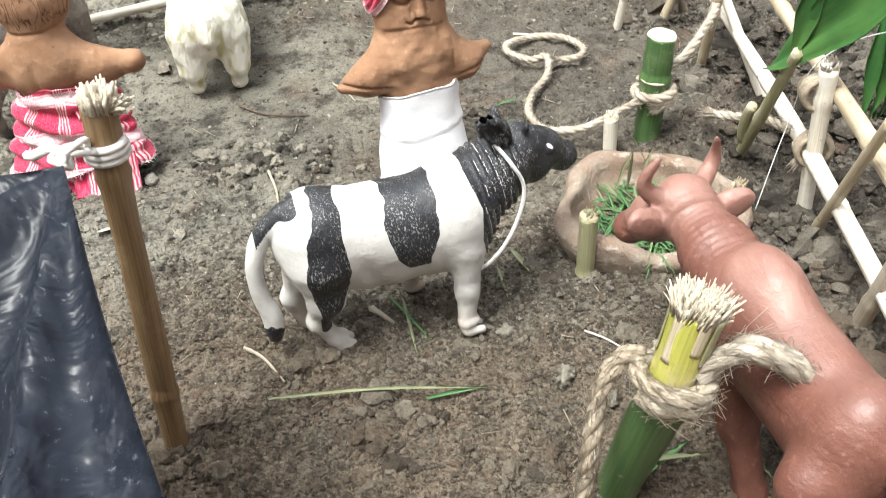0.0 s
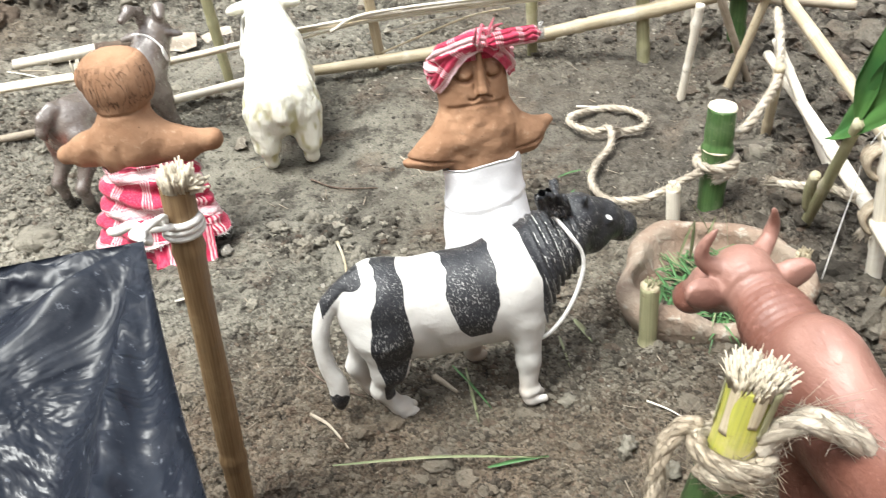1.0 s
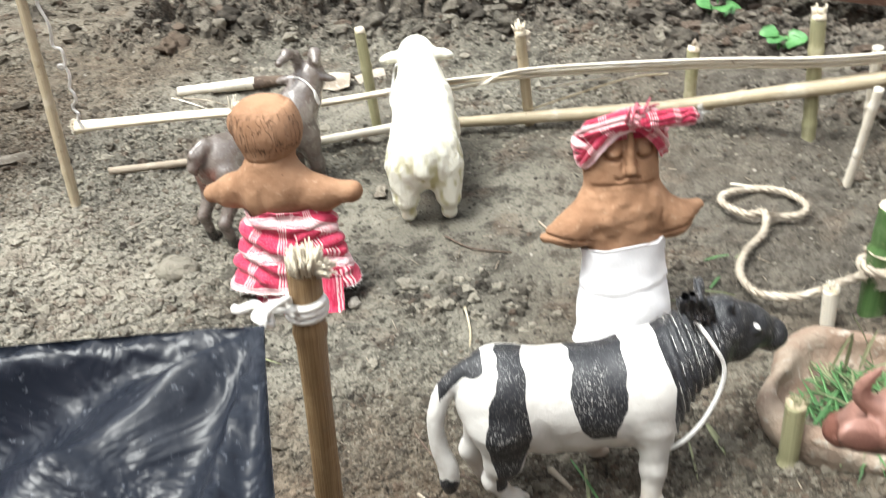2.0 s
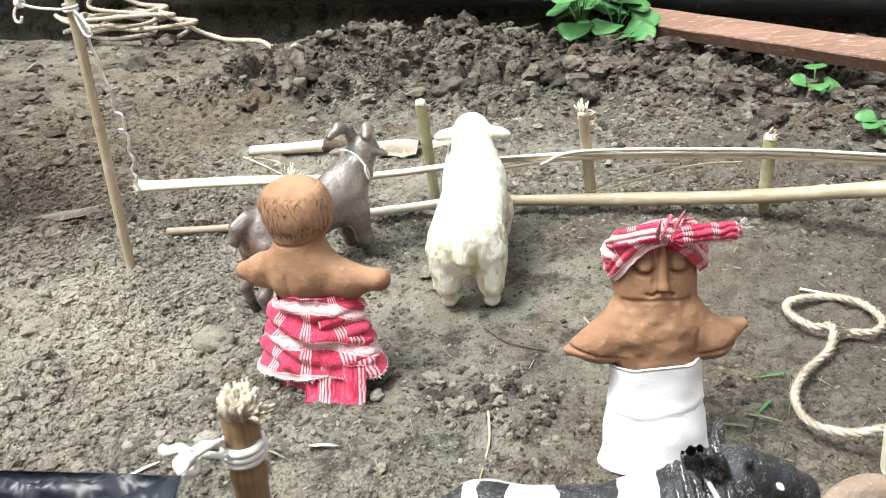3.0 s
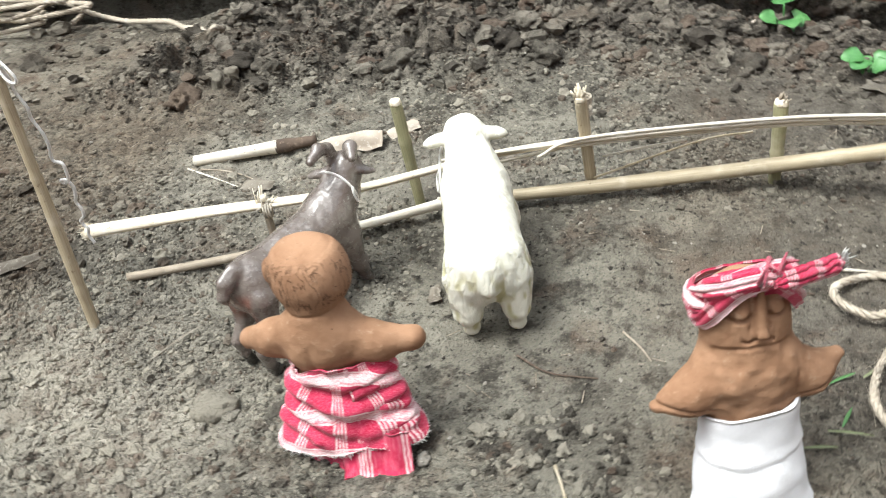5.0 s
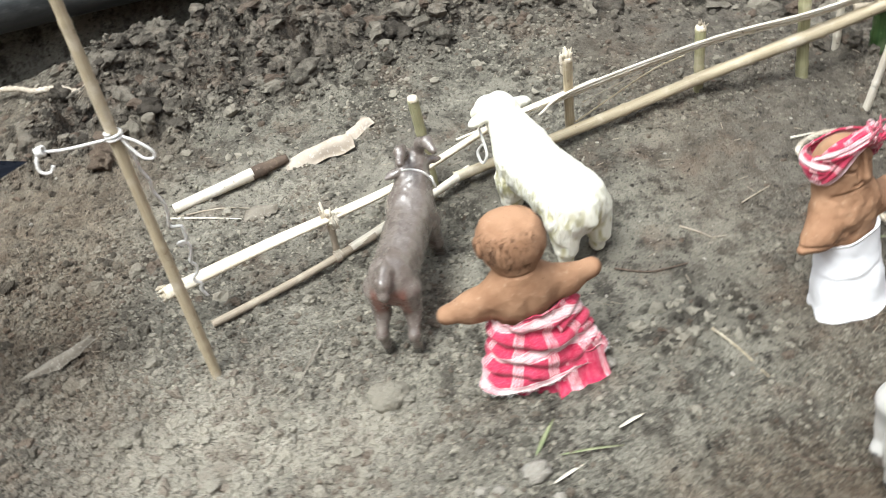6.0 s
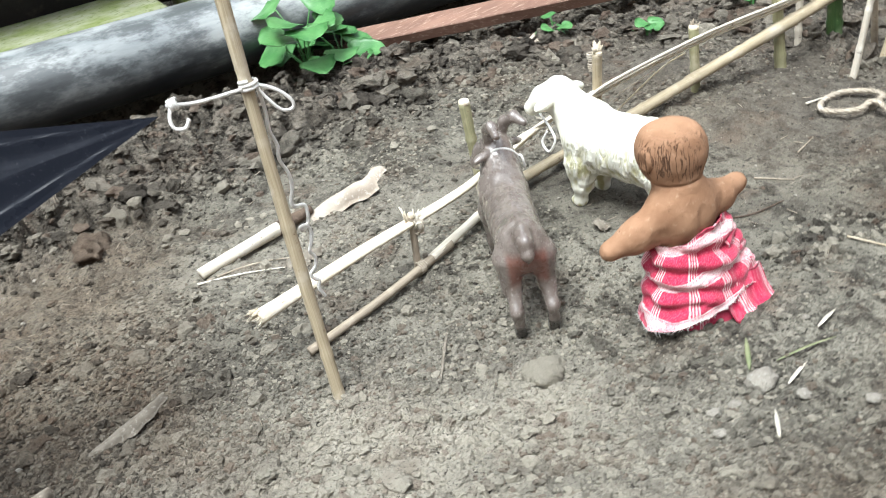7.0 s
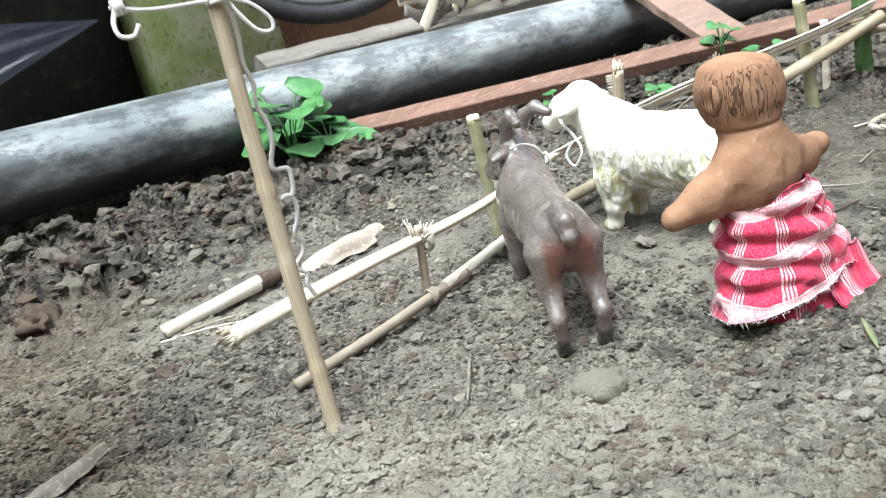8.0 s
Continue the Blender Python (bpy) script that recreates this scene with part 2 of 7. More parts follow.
def soil_material(name, loose=False):
    """Garden soil: dry tan, moist brown or dug-over dark by place; loose lumps differ one by one."""
    n = Nodes(name)
    dry, mid, wet, damp = (0.25, 0.235, 0.19), (0.125, 0.115, 0.093), (0.03, 0.026, 0.021), (0.14, 0.106, 0.074)
    fine = n.noise(120, 8, 0.72)
    warped = n.t.nodes.new("ShaderNodeMix")
    warped.data_type = "VECTOR"
    warped.inputs[0].default_value = 0.012
    n.t.links.new(n.co.outputs["Object"], warped.inputs[4])
    swirl = n.t.nodes.new("ShaderNodeTexNoise")
    swirl.inputs["Scale"].default_value = 90
    n.t.links.new(n.co.outputs["Object"], swirl.inputs["Vector"])
    n.t.links.new(swirl.outputs["Color"], warped.inputs[5])
    place = warped.outputs[1]
    col = n.mix(n.ramp(n.noise(5, 6, 0.6), 0.35, 0.65), mid, dry)
    col = n.mix(n.ramp(n.noise(28, 7, 0.72), 0.47, 0.62, 0, 0.85), col, wet)
    col = n.mix(n.math("MULTIPLY", n.attr("damp"), n.ramp(n.noise(22, 6, 0.65), 0.3, 0.6, 0.6, 1.0)), col, n.mix(n.ramp(n.noise(45, 6, 0.7), 0.4, 0.65), damp, (0.235, 0.185, 0.134)))
    col = n.mix(n.math("MULTIPLY", n.attr("muddy"), n.ramp(n.noise(17, 6, 0.65), 0.3, 0.6, 0.5, 1.0)), col, n.mix(n.ramp(n.noise(40, 6, 0.7), 0.38, 0.64), (0.058, 0.051, 0.042), (0.14, 0.126, 0.104)))
    col = n.mix(n.attr("tilled"), col, n.mix(n.ramp(n.noise(36, 7, 0.7), 0.36, 0.64), (0.038, 0.033, 0.027), (0.21, 0.185, 0.15)))
    col = n.mix(n.math("MULTIPLY", n.attr("pale"), n.ramp(n.noise(60, 6, 0.7), 0.3, 0.46)), col, (0.52, 0.48, 0.395))
    col = n.mix(n.ramp(n.noise(11, 6, 0.7), 0.52, 0.66, 0, 0.5), col, (0.15, 0.108, 0.078))
    grit = n.noise(430, 3, 0.65)
    col = n.mix(n.ramp(grit, 0.56, 0.66, 0, 0.65), col, (0.03, 0.025, 0.02))
    col = n.mix(n.ramp(grit, 0.3, 0.4, 0.5, 0.0), col, (0.34, 0.3, 0.235))
    if loose:
        tone = n.island()
        col = n.mix(n.math("MULTIPLY", n.ramp(tone, 0.45, 1.0, 0.0, 0.85), n.math("SUBTRACT", 1.0, n.math("MAXIMUM", n.math("MULTIPLY", n.attr("tilled"), 0.75), n.math("MULTIPLY", n.attr("damp"), 0.7)))), col, (0.42, 0.385, 0.31))
        col = n.mix(n.math("MULTIPLY", n.ramp(tone, 0.3, 0.36), n.ramp(tone, 0.42, 0.48, 0.45, 0.0)), col, (0.17, 0.115, 0.083))
        col = n.mix(n.math("MULTIPLY", n.ramp(tone, 0.0, 0.4, 0.75, 0.0), n.math("SUBTRACT", 1.0, n.ramp(n.attr("pale"), 0.0, 0.5))), col, (0.05, 0.043, 0.035))
        col = n.mix(n.ramp(fine, 0.58, 0.78, 0, 0.6), col, dry)
        return n.done(col, 0.95, n.relief(n.noise(75, 8, 0.75), 0.008, 1.0, n.relief(fine, 0.003)), Specular_IOR_Level=0.2)
    dryness = n.math("SUBTRACT", 1.0, n.math("MULTIPLY", n.attr("damp"), 0.8))
    crumb = n.attr("crumbly")
    grain, pebble = n.cells(430, vec=place), n.cells(185, vec=place)
    tone = n.t.nodes.new("ShaderNodeTexVoronoi")
    tone.inputs["Scale"].default_value = 185
    n.t.links.new(place, tone.inputs["Vector"])
    grey = n.t.nodes.new("ShaderNodeSeparateColor")
    n.t.links.new(tone.outputs["Color"], grey.inputs[0])
    col = n.mix(n.math("MULTIPLY", n.math("MULTIPLY", crumb, dryness), n.ramp(grey.outputs[0], 0.6, 1.0, 0.0, 0.4)), col, dry)
    col = n.mix(n.math("MULTIPLY", crumb, n.ramp(grey.outputs[1], 0.6, 1.0, 0.0, 0.6)), col, wet)
    col = n.mix(n.math("MULTIPLY", dryness, n.ramp(fine, 0.6, 0.8, 0, 0.6)), col, dry)
    col = n.mix(n.ramp(n.noise(260, 4, 0.6), 0.66, 0.75, 0, 0.7), col, (0.36, 0.34, 0.3))
    col = n.mix(n.ramp(n.noise(150, 4, 0.65), 0.58, 0.67), col, (0.026, 0.022, 0.018))
    b = n.relief(n.noise(42, 8, 0.7), 0.006, 0.8)
    b = n.relief(n.math("MULTIPLY", n.math("SUBTRACT", 1.0, pebble), crumb), 0.0042, 1.0, b)
    b = n.relief(n.math("SUBTRACT", 1.0, grain), 0.0016, 1.0, b)
    b = n.relief(fine, 0.0027, 0.9, b)
    return n.done(col, 0.93, b, Specular_IOR_Level=0.2)


SOIL, CRUMB = soil_material("soil"), soil_material("loose_soil", True)
STONE = grained("pebble", (0.36, 0.335, 0.285), (0.27, 0.245, 0.205), (0.46, 0.43, 0.38), 60, 0.9, 0.004)


def bamboo(name, a, b, c, node=(0.2, 0.14, 0.08), rough=0.45):
    n = Nodes(name)
    uv = n.co.outputs["UV"]
    streak = n.noise(1.0, 5, 0.6, vec=uv, stretch=(40, 18, 1))
    blot = n.noise(30, 5, 0.6)
    col = n.mix(n.ramp(streak, 0.35, 0.68), a, b)
    col = n.mix(n.ramp(blot, 0.5, 0.72), col, c)
    col = n.mix(n.ramp(n.noise(140, 5, 0.6), 0.62, 0.75), col, node)
    return n.done(col, rough, n.relief(streak, 0.0005), Specular_IOR_Level=0.4)


BAMBOO_BROWN = bamboo("brown_bamboo", (0.26, 0.175, 0.09), (0.17, 0.105, 0.05), (0.36, 0.265, 0.15))
BAMBOO_TAN = bamboo("dry_bamboo", (0.5, 0.43, 0.3), (0.37, 0.3, 0.195), (0.6, 0.54, 0.42))
BAMBOO_PALE = bamboo("split_bamboo", (0.78, 0.73, 0.62), (0.62, 0.56, 0.45), (0.86, 0.83, 0.75), rough=0.65)
BAMBOO_GREY = bamboo("weathered_bamboo", (0.4, 0.34, 0.26), (0.29, 0.24, 0.18), (0.5, 0.44, 0.35), rough=0.7)
BAMBOO_OLIVE = bamboo("olive_bamboo", (0.34, 0.325, 0.19), (0.25, 0.245, 0.135), (0.47, 0.43, 0.3), rough=0.5)
BAMBOO_GREEN = bamboo("green_bamboo", (0.05, 0.11, 0.035), (0.085, 0.15, 0.05), (0.16, 0.22, 0.11), node=(0.24, 0.29, 0.15), rough=0.33)
BAMBOO_YELLOW = bamboo("peeled_bamboo", (0.42, 0.4, 0.07), (0.3, 0.31, 0.075), (0.48, 0.42, 0.2), rough=0.35)
FIBRE = bamboo("bamboo_fibre", (0.78, 0.71, 0.57), (0.68, 0.58, 0.42), (0.84, 0.8, 0.7), rough=0.8)


def strand_material(name, a, b, c):
    n = Nodes(name)
    uv = n.co.outputs["UV"]
    streak = n.noise(1.0, 6, 0.7, vec=uv, stretch=(9, 260, 1))
    col = n.mix(n.ramp(streak, 0.35, 0.68), a, b)
    col = n.mix(n.ramp(n.noise(50, 4), 0.5, 0.75), col, c)
    return n.done(col, 0.9, n.relief(streak, 0.0009), Specular_IOR_Level=0.2)


JUTE = strand_material("jute", (0.44, 0.37, 0.28), (0.29, 0.235, 0.165), (0.54, 0.48, 0.38))
JUTE_PALE = strand_material("pale_jute", (0.53, 0.47, 0.38), (0.4, 0.34, 0.265), (0.63, 0.58, 0.49))
STRING = strand_material("cotton_string", (0.86, 0.85, 0.81), (0.76, 0.74, 0.69), (0.9, 0.89, 0.87))


def hand_clay():
    """Bare clay pressed by hand: pores, dents, and cracks where lumps were joined."""
    n = Nodes("fired_clay")
    fine, dent = n.noise(130, 7, 0.68), n.noise(34, 4, 0.5)
    seam = n.ramp(n.math("ABSOLUTE", n.math("SUBTRACT", n.noise(26, 5, 0.6, warp=0.6), 0.5)), 0.0, 0.006, 1.0, 0.0)
    seam = n.math("MULTIPLY", seam, n.ramp(n.noise(17, 3), 0.6, 0.7))
    col = n.mix(n.ramp(n.noise(28, 5, 0.6), 0.35, 0.66), (0.345, 0.2, 0.117), (0.255, 0.138, 0.076))
    col = n.mix(n.ramp(fine, 0.55, 0.75, 0, 0.8), col, (0.43, 0.285, 0.185))
    col = n.mix(n.ramp(n.noise(300, 3), 0.7, 0.76), col, (0.13, 0.066, 0.036))
    col = n.mix(n.math("MULTIPLY", seam, 0.75), col, (0.12, 0.06, 0.032))
    comb = n.noise(1.0, 2, 0.5, stretch=(250, 250, 5), warp=0.02)
    scratch = n.ramp(n.math("ABSOLUTE", n.math("SUBTRACT", comb, 0.5)), 0.006, 0.024, 1.0, 0.0)
    scratch = n.math("MULTIPLY", n.math("MULTIPLY", scratch, n.attr("hair")), n.ramp(n.noise(45, 3), 0.34, 0.46))
    col = n.mix(n.math("MULTIPLY", scratch, 0.85), col, (0.1, 0.05, 0.028))
    b = n.relief(dent, 0.004, 0.6, n.relief(fine, 0.0011))
    b = n.relief(n.math("SUBTRACT", 1.0, scratch), 0.0016, 1.0, b)
    return n.done(col, 0.82, n.relief(n.math("SUBTRACT", 1.0, seam), 0.0025, 1.0, b), Specular_IOR_Level=0.3)


CLAY = hand_clay()
TROUGH_CLAY = grained("dusty_clay", (0.31, 0.255, 0.2), (0.24, 0.165, 0.12), (0.4, 0.36, 0.3), 22, 0.9, 0.004, gloss=0.2, second=120)


def checked_cloth():
    """Red cotton with white bands and a crossing of thin white lines."""
    n = Nodes("checked_cotton")
    uv = n.co.outputs["UV"]
    split = n.t.nodes.new("ShaderNodeSeparateXYZ")
    n.put(split, 0, uv)
    wob = n.math("MULTIPLY", n.math("SUBTRACT", n.noise(70, 3), 0.5), 0.004)
    masks = []
    for axis, period, lines in ((0, 0.034, ((0.1, 0.022), (0.18, 0.018), (0.26, 0.022), (0.34, 0.018))), (1, 0.031, ((0.26, 0.02), (0.4, 0.105), (0.54, 0.02)))):
        u = n.math("ADD", split.outputs[axis], wob)
        ph = n.math("FRACT", n.math("DIVIDE", u, period))
        for mid, half in lines:
            d = n.math("ABSOLUTE", n.math("SUBTRACT", ph, mid))
            masks.append(n.ramp(d, half * 0.5, half * 1.5, 0.85, 0.0))
    top = masks[0]
    for k in masks[1:]:
        top = n.math("MAXIMUM", top, k)
    weave = n.noise(1.0, 2, 0.6, vec=uv, stretch=(900, 900, 1))
    wear = n.noise(90, 5, 0.7)
    top = n.math("MULTIPLY", n.math("MULTIPLY", top, n.ramp(weave, 0.3, 0.6, 0.3, 1.0)), n.ramp(n.noise(60, 4, 0.6), 0.3, 0.5, 0.4, 1.0))
    red = n.mix(n.ramp(wear, 0.35, 0.7), (0.43, 0.014, 0.055), (0.54, 0.045, 0.105))
    red = n.mix(n.ramp(weave, 0.46, 0.66, 0.0, 0.35), red, (0.72, 0.26, 0.33))
    col = n.mix(top, red, (0.85, 0.76, 0.74))
    return n.done(col, 0.92, n.relief(weave, 0.0006), Specular_IOR_Level=0.15, Sheen_Weight=0.2)


CHECKED = checked_cloth()
WHITE_COTTON = grained("white_cotton", (0.82, 0.82, 0.83), (0.77, 0.77, 0.79), (0.85, 0.85, 0.86), 30, 0.9, 0.0005, gloss=0.15, second=600)


def cow_paint():
    n = Nodes("black_and_white_paint")
    edge = n.math("MULTIPLY", n.math("SUBTRACT", n.noise(240, 4, 0.7), 0.5), 0.35)
    black = n.ramp(n.math("ADD", n.attr("black"), edge), 0.44, 0.56)
    speck = n.ramp(n.noise(1.0, 4, 0.75, stretch=(950, 950, 420)), 0.54, 0.62)
    fleck = n.math("MULTIPLY", n.math("MULTIPLY", black, speck), n.ramp(n.noise(70, 4), 0.4, 0.62, 0.07, 0.6))
    white = n.mix(n.ramp(n.noise(60, 5, 0.6), 0.5, 0.75), (0.6, 0.585, 0.55), (0.5, 0.475, 0.425))
    white = n.mix(n.attr("dirt"), white, (0.5, 0.4, 0.3))
    col = n.mix(black, white, n.mix(n.noise(50, 4), (0.008, 0.009, 0.011), (0.022, 0.023, 0.028)))
    col = n.mix(fleck, col, (0.62, 0.61, 0.58))
    return n.done(col, n.ramp(n.noise(120, 3), 0.3, 0.7, 0.36, 0.52), n.relief(n.noise(330, 5, 0.7), 0.0007), Specular_IOR_Level=0.45)


def glossy_paint(name, a, b, c, rub, rough=0.36, coat=0.0, fur=0.25):
    """Paint with a rubbed second tone where the attribute asks for it."""
    n = Nodes(name)
    col = n.mix(n.ramp(n.noise(35, 5, 0.6), 0.35, 0.68), a, b)
    col = n.mix(n.ramp(n.noise(260, 5, 0.7), 0.56, 0.72), col, c)
    col = n.mix(n.attr("rub"), col, rub)
    col = n.mix(n.attr("hoof"), col, (0.03, 0.025, 0.022))
    return n.done(col, n.ramp(n.noise(90, 4), 0.3, 0.7, rough - 0.08, rough + 0.12), n.relief(n.noise(1.0, 4, 0.6, stretch=(90, 330, 330)), 0.0022, fur, n.relief(n.noise(300, 5, 0.7), 0.0006)), Specular_IOR_Level=0.5, Coat_Weight=coat, Coat_Roughness=0.2)


COW_PAINT = cow_paint()
BULL_PAINT = glossy_paint("brick_red_paint", (0.175, 0.073, 0.052), (0.138, 0.054, 0.037), (0.28, 0.142, 0.11), (0.4, 0.23, 0.185), 0.44, 0.1)
GOAT_PAINT = glossy_paint("grey_brown_paint", (0.18, 0.152, 0.132), (0.125, 0.1, 0.085), (0.34, 0.315, 0.29), (0.17, 0.06, 0.042), 0.26, 0.8, 0.4)


def wool_paint():
    """Cream paint over modelled tufts, yellow-green in the grooves."""
    n = Nodes("cream_paint")
    tuft = n.noise(1.0, 4, 0.6, stretch=(150, 150, 58), warp=1.2)
    wool = n.math("SUBTRACT", 1.0, n.attr("bare"))
    groove = n.math("MULTIPLY", n.ramp(tuft, 0.34, 0.5, 1.0, 0.0), n.ramp(wool, 0.0, 1.0, 0.1, 1.0))
    col = n.mix(n.noise(40, 4), (0.84, 0.83, 0.73), (0.82, 0.81, 0.67))
    col = n.mix(n.math("MULTIPLY", groove, 0.75), col, (0.47, 0.44, 0.2))
    col = n.mix(n.attr("rub"), col, (0.5, 0.47, 0.22))
    return n.done(col, 0.55, n.relief(n.math("MULTIPLY", tuft, n.ramp(wool, 0.0, 1.0, 0.25, 1.0)), 0.006), Specular_IOR_Level=0.4)


SHEEP_PAINT = wool_paint()


def plastic(name, crumple, dusty):
    """Thin black film, creased, with dust rubbed into it."""
    n = Nodes(name)
    crease = n.math("ADD", n.math("MULTIPLY", n.cells(14), 0.6), n.math("ADD", n.math("MULTIPLY", n.cells(33), 0.25), n.math("MULTIPLY", n.noise(16, 4, 0.55, warp=0.8), 2.0)))
    fine = n.noise(70, 4, 0.55)
    dust = n.ramp(n.noise(20, 7, 0.75), 0.5, 0.8, 0.0, 0.14 * dusty)
    speck = n.ramp(n.noise(260, 4, 0.7), 0.6, 0.72, 0.0, 0.3 * dusty)
    col = n.mix(n.math("MAXIMUM", dust, speck), (0.011, 0.0135, 0.02), (0.3, 0.32, 0.36))
    b = n.relief(fine, 0.0008, 0.25, n.relief(crease, 0.012, crumple))
    return n.done(col, n.ramp(n.noise(9, 5, 0.6), 0.3, 0.7, 0.2, 0.36), b, Specular_IOR_Level=0.17 + 0.05 * dusty)


# the taut sheet's lower dust and gloss stand in for its dim side
PLASTIC, TAUT_PLASTIC = plastic("black_plastic_sheet", 0.45, 1.0), plastic("taut_black_plastic", 0.06, 0.35)


def pipe_material():
    """Black plastic, scuffed; sky sheen and dust painted pale on its upper side in long streaks."""
    n = Nodes("weathered_black_pipe")
    streak = n.noise(7, 6, 0.6, stretch=(0.35, 2, 2))
    scuff = n.noise(45, 7, 0.7, stretch=(0.5, 1, 1))
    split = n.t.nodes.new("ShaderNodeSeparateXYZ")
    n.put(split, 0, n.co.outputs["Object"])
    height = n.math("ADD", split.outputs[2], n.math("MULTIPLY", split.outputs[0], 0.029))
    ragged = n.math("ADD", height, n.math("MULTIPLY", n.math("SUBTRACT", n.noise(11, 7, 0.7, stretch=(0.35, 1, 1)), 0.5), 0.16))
    sheen_and_dust = n.ramp(ragged, -0.045, 0.03, 0.0, 1.0)
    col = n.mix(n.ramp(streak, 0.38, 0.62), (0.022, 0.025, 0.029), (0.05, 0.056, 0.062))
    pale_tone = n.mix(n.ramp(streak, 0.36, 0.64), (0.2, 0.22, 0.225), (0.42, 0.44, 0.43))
    col = n.mix(n.math("MULTIPLY", sheen_and_dust, n.ramp(n.noise(22, 7, 0.75, stretch=(0.5, 1, 1)), 0.4, 0.58, 0.3, 1.0)), col, pale_tone)
    col = n.mix(n.ramp(n.noise(8, 7, 0.7, stretch=(0.3, 2.2, 2.2)), 0.58, 0.68, 0, 0.5), col, (0.085, 0.094, 0.098))
    col = n.mix(n.ramp(scuff, 0.6, 0.74, 0, 0.5), col, (0.34, 0.36, 0.365))
    return n.done(col, n.ramp(streak, 0.3, 0.7, 0.3, 0.42), n.relief(scuff, 0.0004), Specular_IOR_Level=0.5)


PIPE = pipe_material()
RED_WOOD = grained("red_brown_wood", (0.255, 0.145, 0.102), (0.165, 0.088, 0.06), (0.37, 0.265, 0.2), 14, 0.72, 0.0012, stretch=(0.35, 2, 2), second=110)
GREY_WOOD = grained("grey_wood", (0.25, 0.225, 0.19), (0.16, 0.142, 0.118), (0.36, 0.33, 0.29), 12, 0.8, 0.0014, stretch=(0.35, 2, 2), second=100)
PLANK_WOOD = grained("pinkish_wood", (0.3, 0.2, 0.15), (0.23, 0.15, 0.11), (0.38, 0.29, 0.235), 14, 0.75, 0.0012, stretch=(0.5, 2, 0.5), second=100)
MOSSY = grained("mossy_concrete", (0.3, 0.36, 0.13), (0.5, 0.52, 0.36), (0.17, 0.23, 0.06), 13, 0.95, 0.002, gloss=0.2, second=80)
MUD_WALL = grained("mud_wall", (0.3, 0.17, 0.11), (0.22, 0.12, 0.08), (0.36, 0.25, 0.18), 7, 0.95, 0.002, gloss=0.2, second=70)
# near-black, so that deep shade at the back is in the colour
SHADE_BOARD = grained("shade_boards", (0.03, 0.028, 0.025), (0.05, 0.045, 0.04), (0.07, 0.06, 0.05), 6, 0.9, 0.002, gloss=0.2)
RUBBER = grained("tyre_rubber", (0.018, 0.018, 0.019), (0.03, 0.03, 0.03), (0.07, 0.068, 0.064), 40, 0.6, 0.0006)
STEEL = grained("dull_steel", (0.3, 0.3, 0.3), (0.2, 0.19, 0.18), (0.3, 0.2, 0.13), 30, 0.45, 0.0003)
BARK = grained("pale_bark", (0.46, 0.4, 0.33), (0.33, 0.275, 0.215), (0.58, 0.53, 0.46), 40, 0.85, 0.001, second=160)
DARK_BARK = grained("dark_bark", (0.12, 0.085, 0.06), (0.075, 0.052, 0.038), (0.2, 0.15, 0.11), 30, 0.9, 0.002, second=140)
DRY_LEAF = grained("dry_leaf", (0.22, 0.195, 0.155), (0.13, 0.11, 0.083), (0.33, 0.3, 0.25), 45, 0.8, 0.0005)


def leaf_material(name, a, b, vein, rough=0.42):
    n = Nodes(name)
    col = n.mix(n.ramp(n.noise(30, 4), 0.35, 0.65), a, b)
    col = n.mix(n.ramp(n.noise(1.0, 3, vec=n.co.outputs["UV"], stretch=(70, 3, 1)), 0.55, 0.75, 0, 0.5), col, vein)
    return n.done(col, rough, n.relief(n.noise(150, 4), 0.0004), Specular_IOR_Level=0.45, Subsurface_Weight=0.0)


LEAF = leaf_material("green_leaf", (0.05, 0.17, 0.045), (0.105, 0.26, 0.085), (0.2, 0.36, 0.16))
BIG_LEAF = leaf_material("blade_leaf", (0.03, 0.1, 0.025), (0.06, 0.145, 0.035), (0.14, 0.22, 0.06))
GRASS = leaf_material("cut_grass", (0.06, 0.15, 0.05), (0.1, 0.21, 0.075), (0.24, 0.34, 0.17), 0.5)
GRASS_PALE = leaf_material("fading_grass", (0.15, 0.18, 0.085), (0.25, 0.26, 0.145), (0.36, 0.35, 0.23), 0.6)

# ---- ground ----
def lay(x, y):
    """The ground's broad shape: a trodden hollow, a low rise and a raised tilled strip."""
    z = -0.024 * np.exp(-((x + 0.43) ** 2 + (y - 0.64) ** 2) / 0.018)
    z = z + 0.012 * np.exp(-((x + 0.02) ** 2 + (y - 1.05) ** 2) / 0.04)
    z = z - 0.006 * np.exp(-((x + 0.62) ** 2 + (y - 0.72) ** 2) / 0.004)
    # trench under the pipe; the bank behind is added to block light there
    z = z - 0.04 * (bump(y - 0.05 * x, 1.59, 1.65) - 3.2 * bump(y - 0.05 * x, 1.70, 1.78)) * bump(-np.abs(x), -3.4, -3.0) * bump(-y, -6.0, -4.0)
    gap = 0.396 * (x + 0.205) + 0.918 * (y - 1.57)
    z = z - 0.075 * np.exp(-((gap + 0.012) / 0.04) ** 2) * bump(x, -0.2, -0.05) * bump(-x, -1.2, -1.0)
    return z + 0.022 * tilled(x, y) * (0.4 + noise2(x * 3.1 + 5, y * 3.1))


